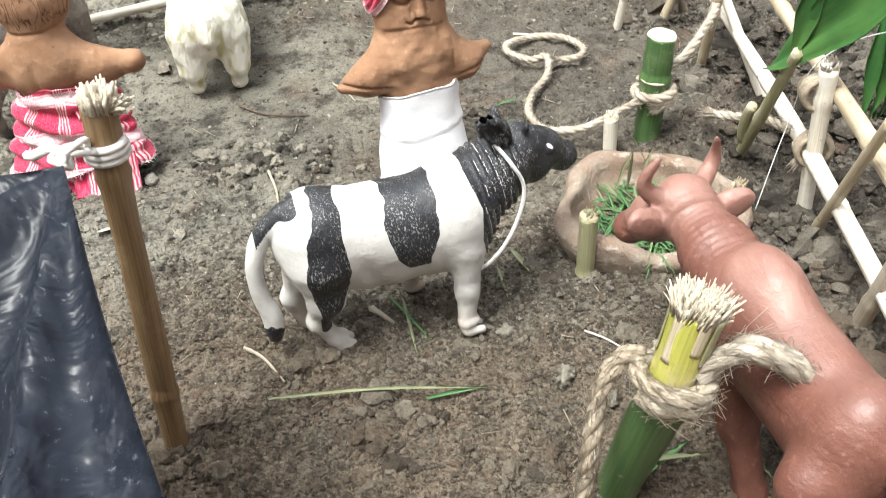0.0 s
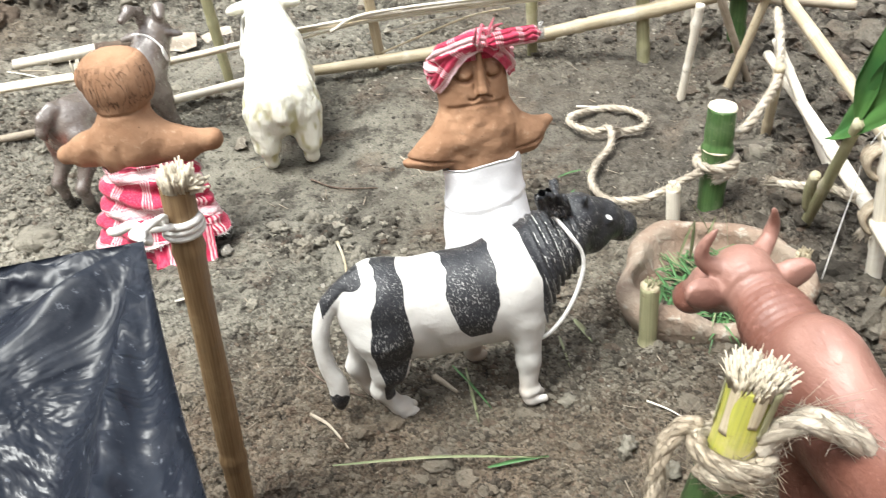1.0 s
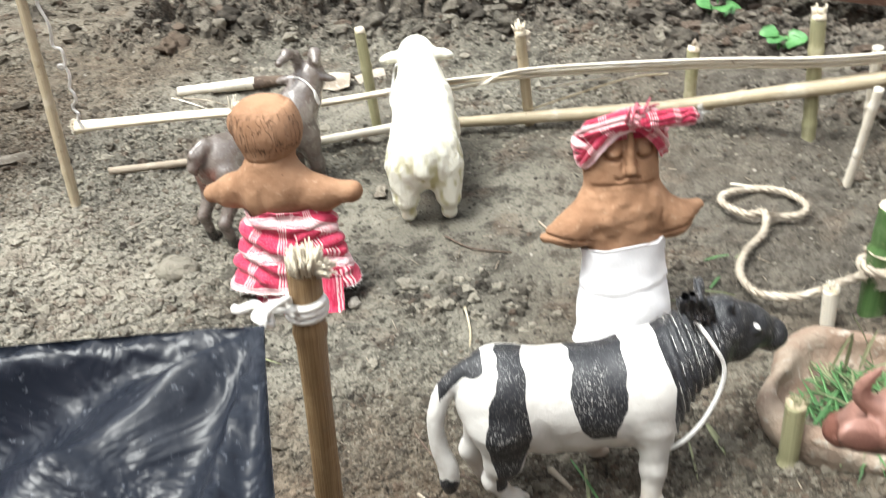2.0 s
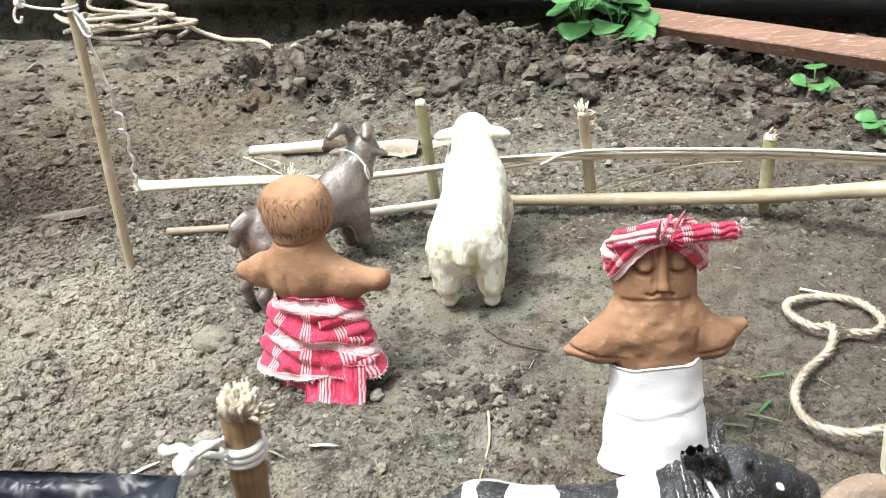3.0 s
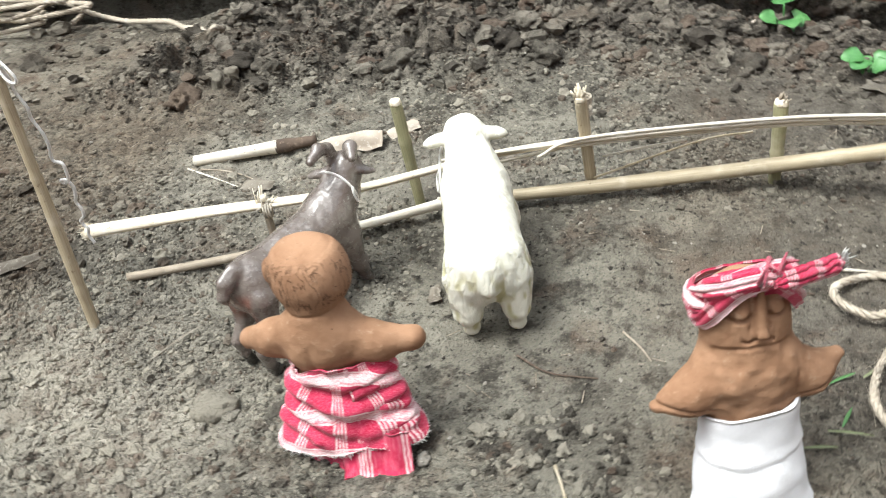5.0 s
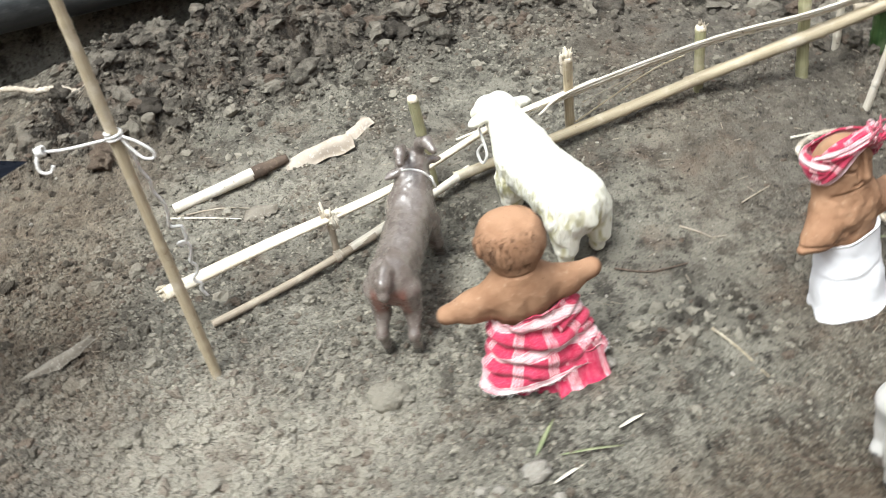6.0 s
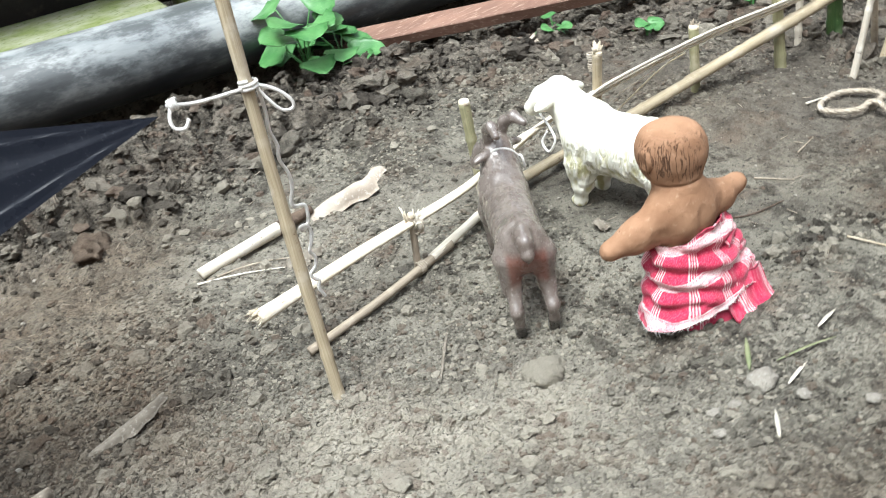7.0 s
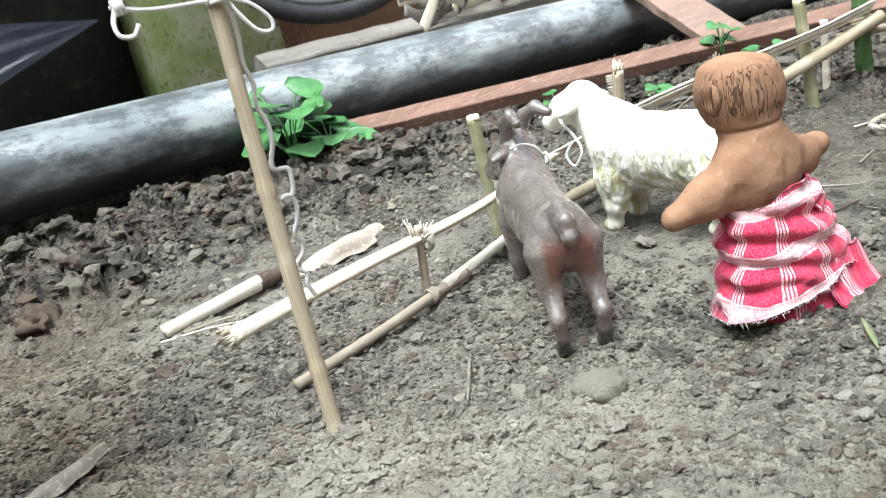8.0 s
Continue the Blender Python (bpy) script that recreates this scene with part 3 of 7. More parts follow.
def tilled(x, y):
    """Where the soil is dug over: a strip before the pipe, and beside the right-hand fence."""
    w = noise2(x * 4 + 2, y * 4) * 0.22
    far = bump(y + w, 1.15, 1.3) * bump(-y, -1.66, -1.55) * bump(x + w, -1.0, -0.8) * bump(-x, -2.2, -1.6)
    side = bump(x + w * 0.5, 0.19, 0.27) * bump(y, 0.3, 0.5) * bump(-y, -1.6, -1.2) * bump(-x, -1.6, -0.9) * 0.9
    return np.maximum(far, side)


def pale(x, y):
    """Dry crumbly soil round the stick and along the left of the fence."""
    a = np.exp(-((x + 0.57) ** 2 / 0.03 + (y - 0.61) ** 2 / 0.035)) * (0.75 + 0.8 * noise2(x * 13, y * 13))
    b = 0.28 * np.exp(-((x + 0.5) ** 2 / 0.05 + (y - 1.03) ** 2 / 0.012))
    return np.clip(a + b, 0, 1)


def trodden(x, y):
    return np.exp(-((x + 0.1) ** 2 / 0.045 + (y - 0.75) ** 2 / 0.03))


def damp(x, y):
    """Browner moist soil at the near side and round the trough."""
    w = noise2(x * 6 + 9, y * 6) * 0.12
    front = np.maximum(bump(-y - w, -0.5, -0.36), bump(x + w, 0.06, 0.16) * bump(-y, -0.75, -0.6))
    left = 0.85 * bump(-x + w, 0.62, 0.76) * bump(-y + w, -1.75, -1.4)
    return np.maximum(np.maximum(front, left), 0.4 * bump(x + w, -0.2, 0.0)) * bump(-np.hypot(x, y), -2.5, -1.0)


def muddy(x, y):
    """Darker soil: smeared mud towards the corner of the fences, and loose earth at the outer end."""
    w = noise2(x * 5 + 31, y * 5) * 0.3
    right = 0.85 * bump(x + w, -0.2, 0.08) * bump(y + 0.5 * w, 0.58, 0.74)
    left = 0.85 * bump(-x + 0.5 * w, 0.66, 0.8) * bump(-y + 0.4 * w, -0.9, -0.74)
    return np.maximum(right, left) * bump(-np.hypot(x + 0.2, y - 0.9), -1.8, -1.0)


def ground_z(x, y):
    x, y = np.asarray(x, float), np.asarray(y, float)
    near = bump(-np.hypot(x + 0.3, y - 0.9), -4.0, -2.0)
    rough = 1 - 0.65 * trodden(x, y)
    z = lay(x, y) + near * (0.010 * noise2(x * 9, y * 9) + rough * (0.009 * noise2(x * 27, y * 27) + 0.007 * noise2(x * 71, y * 71) + 0.0045 * noise2(x * 160, y * 160)))
    t = tilled(x, y)
    size = 0.5 + 0.5 * bump(-x, 0.0, 0.5)
    return z + t * size * (0.034 * blocks(x * 13, y * 13) + 0.02 * blocks(x * 31 + 7, y * 31) + 0.009 * blocks(x * 70, y * 70) - 0.022)


def axis(lo, hi, step, far):
    core = np.arange(lo, hi, step)
    out, s, a, b = [], step, core[0], core[-1]
    left, right = [], []
    while b < far:
        s *= 1.09
        a, b = a - s, b + s
        left.append(a)
        right.append(b)
    return np.r_[left[::-1], core, right]


def kinds_of_soil(me, x, y):
    paint(me, "tilled", tilled(x, y))
    paint(me, "pale", pale(x, y))
    paint(me, "damp", damp(x, y))
    paint(me, "muddy", muddy(x, y))


gx, gy = axis(-1.0, 0.42, 0.0036, 70), axis(0.28, 1.66, 0.004, 70)
GX, GY = np.meshgrid(gx, gy, indexing="ij")
GZ = ground_z(GX, GY)
me = bpy.data.meshes.new("ground")
nv, nu = len(gy), len(gx)
idx = np.arange(nu * nv).reshape(nu, nv)
quads = np.stack([idx[:-1, :-1], idx[1:, :-1], idx[1:, 1:], idx[:-1, 1:]], -1).reshape(-1, 4)
me.vertices.add(nu * nv)
me.vertices.foreach_set("co", np.stack([GX, GY, GZ], -1).ravel())
me.loops.add(quads.size)
me.loops.foreach_set("vertex_index", quads.ravel())
me.polygons.add(len(quads))
me.polygons.foreach_set("loop_start", np.arange(0, quads.size, 4))
me.update(calc_edges=True)
me.polygons.foreach_set("use_smooth", [True] * len(quads))
kinds_of_soil(me, GX.ravel(), GY.ravel())
paint(me, "crumbly", np.clip(0.55 + 0.45 * damp(GX, GY) + 1.6 * noise2(GX * 7 + 3, GY * 7) + 0.8 * noise2(GX * 23, GY * 23) - 0.55 * trodden(GX, GY), 0.12, 1).ravel())
me.materials.append(SOIL)
tagged(new("ground", me), "bare grey-brown garden soil, trodden and crumbly", "ground", "", "structure")


def lump_shapes(count, level, seed):
    """Some irregular clods of unit size."""
    r = np.random.default_rng(seed)
    out = []
    for _ in range(count):
        bm = bmesh.new()
        bmesh.ops.create_icosphere(bm, subdivisions=level, radius=1.0)
        bm.verts.index_update()
        v = np.array([k.co[:] for k in bm.verts])
        f = np.array([[k.index for k in p.verts] for p in bm.faces])
        bm.free()
        off = r.random(3) * 40
        rad = 1 + 1.0 * noise3(v + off, 1.2) + 0.95 * noise3(v + off + 9, 2.6) + (0.7 if level < 3 else 0.9) * noise3(v + off + 5, 5.5)
        out.append((v * rad[:, None] * r.uniform(0.55, 1.15, 3), f))
    return out


def strew(name, n, place, size, shapes, material, label, seed, sink=0.3, squash=0.7):
    """Many loose crumbs as one sheet of stuff. place: a function that gives n points."""
    r = np.random.default_rng(seed)
    xy = place(r, n)
    n = len(xy)
    s = size[0] * (size[1] / size[0]) ** (r.random(n) ** 2.2)
    z = ground_z(xy[:, 0], xy[:, 1])
    kind = r.integers(len(shapes), size=n)
    vs, fs, at = [], [], 0
    for k, (v, f) in enumerate(shapes):
        pick = np.flatnonzero(kind == k)
        a, b = r.random((2, len(pick))) * 6.283
        ca, sa, cb, sb = np.cos(a), np.sin(a), np.cos(b), np.sin(b)
        rot = np.stack([np.stack([ca, -sa * cb, sa * sb], -1), np.stack([sa, ca * cb, -ca * sb], -1), np.stack([0 * a, sb, cb], -1)], 1)
        w = np.einsum("nij,vj->nvi", rot, v) * s[pick, None, None]
        w[..., 2] *= squash
        w[..., :2] += xy[pick, None]
        w[..., 2] += (z[pick] + s[pick] * squash * (0.5 - sink))[:, None]
        vs.append(w.reshape(-1, 3))
        fs.append((f[None] + at + (np.arange(len(pick)) * len(v))[:, None, None]).reshape(-1, 3))
        at += len(pick) * len(v)
    vs, fs = np.concatenate(vs), np.concatenate(fs)
    me = bpy.data.meshes.new(name)
    me.vertices.add(len(vs))
    me.vertices.foreach_set("co", vs.ravel())
    me.loops.add(fs.size)
    me.loops.foreach_set("vertex_index", fs.ravel())
    me.polygons.add(len(fs))
    me.polygons.foreach_set("loop_start", np.arange(0, fs.size, 3))
    me.update(calc_edges=True)
    me.polygons.foreach_set("use_smooth", [shapes is BIG] * len(fs))
    kinds_of_soil(me, vs[:, 0], vs[:, 1])
    me.materials.append(material)
    return tagged(new(name, me), label, "soil", "", "stuff")


def within(x0, x1, y0, y1, keep=None):
    def place(r, n):
        p = np.stack([r.uniform(x0, x1, n), r.uniform(y0, y1, n)], 1)
        return p if keep is None else p[r.random(n) < keep(p[:, 0], p[:, 1])]
    return place


SMALL, LARGE, BIG = lump_shapes(10, 1, 11), lump_shapes(16, 2, 12), lump_shapes(9, 3, 13)
loose = lambda x, y: (1 - 0.9 * trodden(x, y)) * np.clip(0.3 + 2.0 * noise2(x * 8, y * 8) + 1.2 * noise2(x * 31, y * 31) + pale(x, y), 0.04, 1)
stony = lambda x, y: np.clip(pale(x, y) + 0.6 * np.exp(-((x + 0.52) ** 2 / 0.03 + (y - 0.56) ** 2 / 0.02)), 0, 1)
strew("soil_crumbs", 90000, within(-1.1, 0.45, 0.25, 1.3, loose), (0.0011, 0.0042), SMALL, CRUMB, "small dry crumbs of soil strewn on the ground", 21)
strew("soil_lumps", 4200, within(-1.1, 0.45, 0.28, 1.35, loose), (0.0024, 0.0088), LARGE, CRUMB, "loose grey-brown lumps of soil", 22, 0.48)
strew("gravelly_soil", 5200, within(-0.85, -0.38, 0.42, 0.95, stony), (0.0019, 0.0068), LARGE, CRUMB, "pale gravelly crumbs heaped round a stick", 23, 0.42)
strew("fine_gravel", 20000, within(-0.9, -0.3, 0.4, 0.95, lambda x, y: 0.25 + stony(x, y)), (0.0015, 0.0046), SMALL, CRUMB, "fine dry grit round a stick", 33)
strew("tilled_clods", 4200, within(-1.2, 0.5, 1.1, 1.6, tilled), (0.004, 0.018), LARGE, CRUMB, "dark moist clods of dug-over soil", 24, 0.35)
strew("heavy_clods", 150, within(-1.0, 0.1, 1.15, 1.6, tilled), (0.012, 0.027), BIG, CRUMB, "large dark clods of freshly dug soil", 25, 0.4)
strew("tilled_crumbs", 9000, within(-1.2, 0.5, 1.05, 1.66, lambda x, y: 0.15 + tilled(x, y)), (0.003, 0.009), SMALL, CRUMB, "dark crumbs between the clods", 26)
strew("side_clods", 2600, within(0.16, 0.75, 0.3, 1.2, tilled), (0.004, 0.018), LARGE, CRUMB, "dark clods of soil beside the bamboo fence", 27, 0.35)
strew("side_crumbs", 5000, within(0.12, 0.7, 0.3, 1.2, lambda x, y: 0.1 + tilled(x, y)), (0.002, 0.006), SMALL, CRUMB, "dark crumbs of soil beside the bamboo fence", 28)
strew("outer_clods", 1100, within(-2.4, -1.0, 0.6, 1.55), (0.004, 0.02), LARGE, CRUMB, "clods of soil at the edge of the yard", 29, 0.4)
strew("heel_clods", 190, within(-0.17, -0.112, 0.268, 0.335), (0.002, 0.0068), LARGE, CRUMB, "dark clods heaped at a bamboo post", 30, 0.3, 0.95)
strew("clod_patch", 80, within(-0.19, -0.09, 0.575, 0.66), (0.0022, 0.006), BIG, CRUMB, "cluster of crumbly clods on trodden soil", 35, 0.3, 0.9)
strew("left_crumbs", 14000, within(-1.0, -0.6, 0.45, 1.0, lambda x, y: 0.3 + 0.7 * damp(x, y)), (0.0013, 0.0045), SMALL, CRUMB, "brown crumbs and bits of loose soil", 34)
crumbs_near = lambda x, y: np.clip(0.2 + damp(x, y), 0, 1) * (1 - 0.9 * trodden(x, y))
strew("left_clods", 1500, within(-1.1, -0.6, 0.42, 1.02, lambda x, y: np.clip(0.25 + 2.2 * noise2(x * 9 + 4, y * 9) + 0.5 * damp(x, y), 0.05, 1)), (0.0034, 0.0115), LARGE, CRUMB, "brown clods of loose soil", 36, 0.32)
strew("pale_chips", 1500, within(-1.1, 0.4, 0.28, 1.4, lambda x, y: np.clip(0.35 + 1.6 * noise2(x * 6 + 8, y * 6), 0.05, 1)), (0.0009, 0.0034), SMALL, STONE, "pale bits of grit scattered over the soil", 38, 0.3, 0.6)
strew("damp_clods", 1500, within(-0.2, 0.4, 0.27, 0.56, lambda x, y: crumbs_near(x, y) * np.clip(0.3 + 2.4 * noise2(x * 14, y * 14), 0.03, 1)), (0.0018, 0.006), LARGE, CRUMB, "moist brown lumps of soil", 37, 0.5)
strew("damp_crumbs", 52000, within(-0.2, 0.4, 0.27, 0.56, crumbs_near), (0.0008, 0.0027), SMALL, CRUMB, "small moist brown crumbs of soil", 31)

# ---- animal figurines ----
def grow(p, d, items, k):
    for kind, *a in items:
        d = blend(d, oval(p, *a) if kind == "oval" else capsule(p, *a), k)
    return d


def cow_field(p):
    q = p * np.array([1, 1.12, 1])
    d = capsule(q, (-0.031, 0, 0.0795), (0.040, 0, 0.0765), 0.031, 0.0325)
    d = blend(d, oval(p, (-0.039, 0, 0.0875), (0.0235, 0.024, 0.0265)), 0.012)
    d = blend(d, oval(p, (0.046, 0, 0.074), (0.026, 0.026, 0.036)), 0.012)
    d = blend(d, oval(p, (0.0, 0, 0.057), (0.036, 0.02, 0.016)), 0.012)
    d = chain(p, d, [(0.052, 0.003, 0.086), (0.078, 0.011, 0.095), (0.094, 0.017, 0.102)], [0.0265, 0.0215, 0.0165], 0.01)
    d = chain(p, d, [(0.058, 0.004, 0.06), (0.082, 0.012, 0.078)], [0.012, 0.008], 0.012)
    d = chain(p, d, [(0.1, 0.02, 0.105), (0.117, 0.0235, 0.0965), (0.131, 0.026, 0.0885)], [0.0162, 0.0132, 0.0098], 0.006)
    d = blend(d, oval(p, (0.1335, 0.0265, 0.0865), (0.0105, 0.0118, 0.0102)), 0.003)
    d = blend(d, oval(p, (0.106, 0.0125, 0.0925), (0.013, 0.0085, 0.012)), 0.005)
    # legs
    for s, hip, hock, foot in ((-1, (-0.040, -0.014, 0.072), (-0.046, -0.013, 0.027), (-0.0355, -0.0115, 0.006)), (1, (-0.046, 0.014, 0.072), (-0.058, 0.015, 0.027), (-0.050, 0.0157, 0.004))):
        d = chain(p, d, [hip, ((hip[0] + hock[0]) / 2 + 0.004, hip[1] * 1.15, 0.047), hock, foot], [0.0185, 0.0112, 0.0062, 0.0056], 0.006)
        d = blend(d, oval(p, (foot[0] + 0.0015, foot[1], 0.009), (0.0072, 0.0066, 0.0044)), 0.003)
        for t in (-1, 1):
            d = blend(d, oval(p, (foot[0] + 0.0048, foot[1] + t * 0.0034, 0.0035), (0.0078, 0.0034, 0.0048)), 0.0012)
    for top, foot in (((0.05, -0.017, 0.062), (0.0488, -0.0274, 0.005)), ((0.036, 0.018, 0.062), (0.0234, 0.0279, 0.005))):
        mid = tuple((a + b) / 2 for a, b in zip(top, foot))
        d = chain(p, d, [top, mid, foot], [0.0135, 0.0078, 0.0058], 0.006)
        d = blend(d, oval(p, (foot[0] + 0.001, foot[1], 0.010), (0.0074, 0.0068, 0.0044)), 0.003)
        for t in (-1, 1):
            d = blend(d, oval(p, (foot[0] + 0.0035, foot[1] + t * 0.0036, 0.0035), (0.0082, 0.0036, 0.0048)), 0.0012)
    tail = curve([(-0.046, 0.002, 0.108), (-0.06, 0.001, 0.1), (-0.0715, 0.0, 0.088), (-0.0775, -0.003, 0.07), (-0.0765, -0.005, 0.05), (-0.0725, -0.007, 0.034), (-0.0735, -0.008, 0.014)], 22)
    d = chain(p, d, [tuple(k) for k in tail], np.interp(np.linspace(0, 1, 22), [0, 0.3, 0.6, 0.82, 0.93, 1], [0.0062, 0.0054, 0.0046, 0.006, 0.0056, 0.0015]).tolist(), 0.0025)
    ear = oval(p, (0.0775, 0.002, 0.1305), (0.0185, 0.0055, 0.0082), (0, 42, 25))
    d = blend(d, np.maximum(ear, -oval(p, (0.0765, -0.0055, 0.132), (0.0145, 0.0055, 0.0052), (0, 42, 25))), 0.002)
    d = blend(d, oval(p, (0.090, 0.036, 0.116), (0.0035, 0.0115, 0.006), (25, 0, -15)), 0.003)
    d = blend(d, capsule(p, (0.1, 0.012, 0.117), (0.101, 0.009, 0.125), 0.003, 0.0018), 0.002)
    # folds of the neck, brow, mouth, hide
    fold = bump(p[..., 0], 0.056, 0.066) * bump(-p[..., 0], -0.098, -0.088)
    d = d + fold * 0.001 * np.sin((p[..., 0] + 0.25 * p[..., 2]) * 1250 + 0.7 * noise3(p, 60))
    d = blend(d, oval(p, (0.1165, 0.0098, 0.1035), (0.0046, 0.0025, 0.0034)), 0.001)
    d = -blend(-d, capsule(p, (0.146, 0.022, 0.0815), (0.126, 0.0135, 0.083), 0.0009, 0.0007), 0.001)
    d = -blend(-d, oval(p, (0.1415, 0.0195, 0.091), (0.0018, 0.0016, 0.0012)), 0.001)
    belly = 0.0016 * np.exp(-((p[..., 0] + 0.012 + 0.4 * (p[..., 2] - 0.07)) / 0.006) ** 2) * bump(-p[..., 2], -0.085, -0.07)
    shoulder = 0.0018 * np.exp(-((p[..., 0] - 0.033 + 0.3 * (p[..., 2] - 0.07)) / 0.005) ** 2) * bump(-p[..., 2], -0.1, -0.08)
    return d + belly + shoulder + 0.0007 * noise3(p, 90) + 0.0004 * noise3(p, 260)


me, v = body_mesh("cow_figurine", cow_field, (-0.105, -0.05, -0.004), (0.16, 0.058, 0.142), 0.0014)
x, y, z = v.T
wob = 0.007 * noise3(v, 40) + 0.003 * noise3(v, 140)
span = lambda zs, lo, hi: bump(x + wob, np.interp(z, zs, lo) - 0.002, np.interp(z, zs, lo) + 0.002) * bump(-x - wob, -np.interp(z, zs, hi) - 0.002, -np.interp(z, zs, hi) + 0.002)
hind = span([0.02, 0.04, 0.055, 0.095, 0.11], [-0.043, -0.044, -0.048, -0.048, -0.038], [-0.034, -0.034, -0.026, -0.027, -0.024]) * bump(z + wob, 0.022, 0.028) * (y < 0.012)
mid = span([0.066, 0.075, 0.095, 0.11], [0.011, 0.004, -0.003, 0.002], [0.026, 0.031, 0.033, 0.032]) * bump(z + 0.6 * wob, 0.062, 0.067)
front = bump(x + 0.4 * wob, np.interp(z, [0.05, 0.075, 0.095, 0.113], [0.066, 0.06, 0.06, 0.054]) - 0.002, np.interp(z, [0.05, 0.075, 0.095, 0.113], [0.066, 0.06, 0.06, 0.054]) + 0.002) * bump(z, 0.046, 0.052)
tail = bump(-x, 0.045, 0.05) * np.maximum(bump(-z - 0.012 * noise3(v, 260), -0.036, -0.022) * bump(-x, 0.064, 0.066), bump(z - np.interp(x, [-0.0755, -0.0715, -0.06, -0.046, -0.03], [0.079, 0.088, 0.1, 0.108, 0.113]) + 0.4 * wob, 0.0018, 0.0036) * bump(x, -0.076, -0.072))
dark = np.clip(np.maximum.reduce([hind, mid, front, tail]), 0, 1)
streak = np.clip((np.sin((x + 0.25 * z) * 1250 + 0.7 * noise3(v, 60)) - 0.45) / 0.55, 0, 1) * bump(-z, -0.124, -0.118) * bump(x, 0.058, 0.064) * bump(-x, -0.096, -0.09) * (noise3(v, 130) > -0.2)
eye_ring = np.exp(-((x - 0.1175) ** 2 / 9e-6 + (z - 0.1065 + 0.5 * (x - 0.1175)) ** 2 / 1.6e-6)) * (y < 0.018)
dark = dark * (1 - 0.62 * np.clip(streak, 0, 1)) * (1 - 0.9 * eye_ring)
paint(me, "black", dark)
paint(me, "dirt", np.clip(bump(-z, -0.034, -0.004) * (0.55 + 1.4 * noise3(v, 110)), 0, 1) * 0.7)
COW = pose(-0.03, 0.4245, float(lay(-0.03, 0.42)) - 0.002, 0, 0, 19)
figure("cow_figurine", me, COW, COW_PAINT, "black and white painted cow figurine standing on soil", "figurine")


def bull_field(p):
    x = p[..., 0]
    p = np.stack([np.where(x < 0.095, 0.095 - (0.095 - x) / 0.76, x), p[..., 1], p[..., 2]], -1)
    q = p * np.array([1, 1.3, 1])
    d = capsule(q, (-0.075, 0, 0.09), (0.024, 0, 0.094), 0.03, 0.0315)
    d = blend(d, oval(p, (-0.085, 0, 0.093), (0.026, 0.024, 0.031)), 0.012)
    d = blend(d, oval(p, (0.018, 0, 0.116), (0.026, 0.013, 0.018)), 0.016)
    d = chain(p, d, [(0.035, 0, 0.098), (0.068, 0.001, 0.106), (0.098, 0.003, 0.112)], [0.0235, 0.0165, 0.0145], 0.012)
    d = chain(p, d, [(0.042, 0, 0.07), (0.074, 0.002, 0.086)], [0.011, 0.007], 0.014)
    d = chain(p, d, [(0.104, 0.006, 0.115), (0.117, 0.013, 0.103), (0.128, 0.02, 0.09)], [0.0155, 0.0125, 0.0092], 0.007)
    d = blend(d, oval(p, (0.1295, 0.021, 0.088), (0.0095, 0.0095, 0.0085)), 0.004)
    d = blend(d, oval(p, (0.106, 0.006, 0.1235), (0.012, 0.0135, 0.0085)), 0.006)
    for s in (-1, 1):
        horn = curve([(0.108 - s * 0.002, 0.006 + s * 0.011, 0.123), (0.112 - s * 0.004, 0.006 + s * 0.02, 0.128), (0.112 - s * 0.005, 0.006 + s * 0.0225, 0.138), (0.107 - s * 0.004, 0.006 + s * 0.0175, 0.151)], 10)
        d = chain(p, d, [tuple(k) for k in horn], np.linspace(0.0054, 0.001, 10).tolist(), 0.002)
        ear = oval(p, (0.0985, 0.006 + s * 0.024, 0.1155), (0.0052, 0.0135, 0.0085), (s * 28, 10, s * 16))
        d = blend(d, np.maximum(ear, -oval(p, (0.105, 0.006 + s * 0.027, 0.1165), (0.005, 0.0095, 0.005), (s * 28, 10, s * 16))), 0.003)
        d = chain(p, d, [(0.016, s * 0.014 - 0.002, 0.075), (-0.002, s * 0.017 - 0.008, 0.04), (-0.026, s * 0.02 - 0.015, 0.006)], [0.0165, 0.0095, 0.0078], 0.008)
        d = blend(d, oval(p, (-0.021, s * 0.02 - 0.015, 0.005), (0.0145, 0.009, 0.007)), 0.004)
        d = chain(p, d, [(-0.088, s * 0.016, 0.078), (-0.09, s * 0.018, 0.045), (-0.1, s * 0.018, 0.03), (-0.092, s * 0.018, 0.006)], [0.021, 0.0135, 0.0085, 0.0085], 0.007)
    d = chain(p, d, [(-0.108, 0, 0.108), (-0.122, 0, 0.09), (-0.122, 0, 0.04)], [0.006, 0.005, 0.006], 0.004)
    fold = bump(p[..., 0], 0.036, 0.05) * bump(-p[..., 0], -0.102, -0.092)
    d = d + fold * 0.00055 * np.sin((p[..., 0] + 0.2 * p[..., 2]) * 1150 + 0.9 * noise3(p, 50))
    return d + 0.0012 * noise3(p, 60) + 0.0004 * noise3(p, 240)


me, v = body_mesh("bull_figurine", bull_field, (-0.135, -0.055, -0.004), (0.142, 0.06, 0.168), 0.0015)
x, y, z = v.T
ridge = bump(z, 0.112, 0.128) * bump(x, -0.06, 0.0) * (0.35 + 0.9 * np.clip(noise3(v, 70), 0, 1))
paint(me, "rub", np.clip(np.maximum(ridge * bump(-x, -0.09, -0.03), 0.5 * bump(x, 0.075, 0.1) * (z > 0.1)), 0, 0.8))
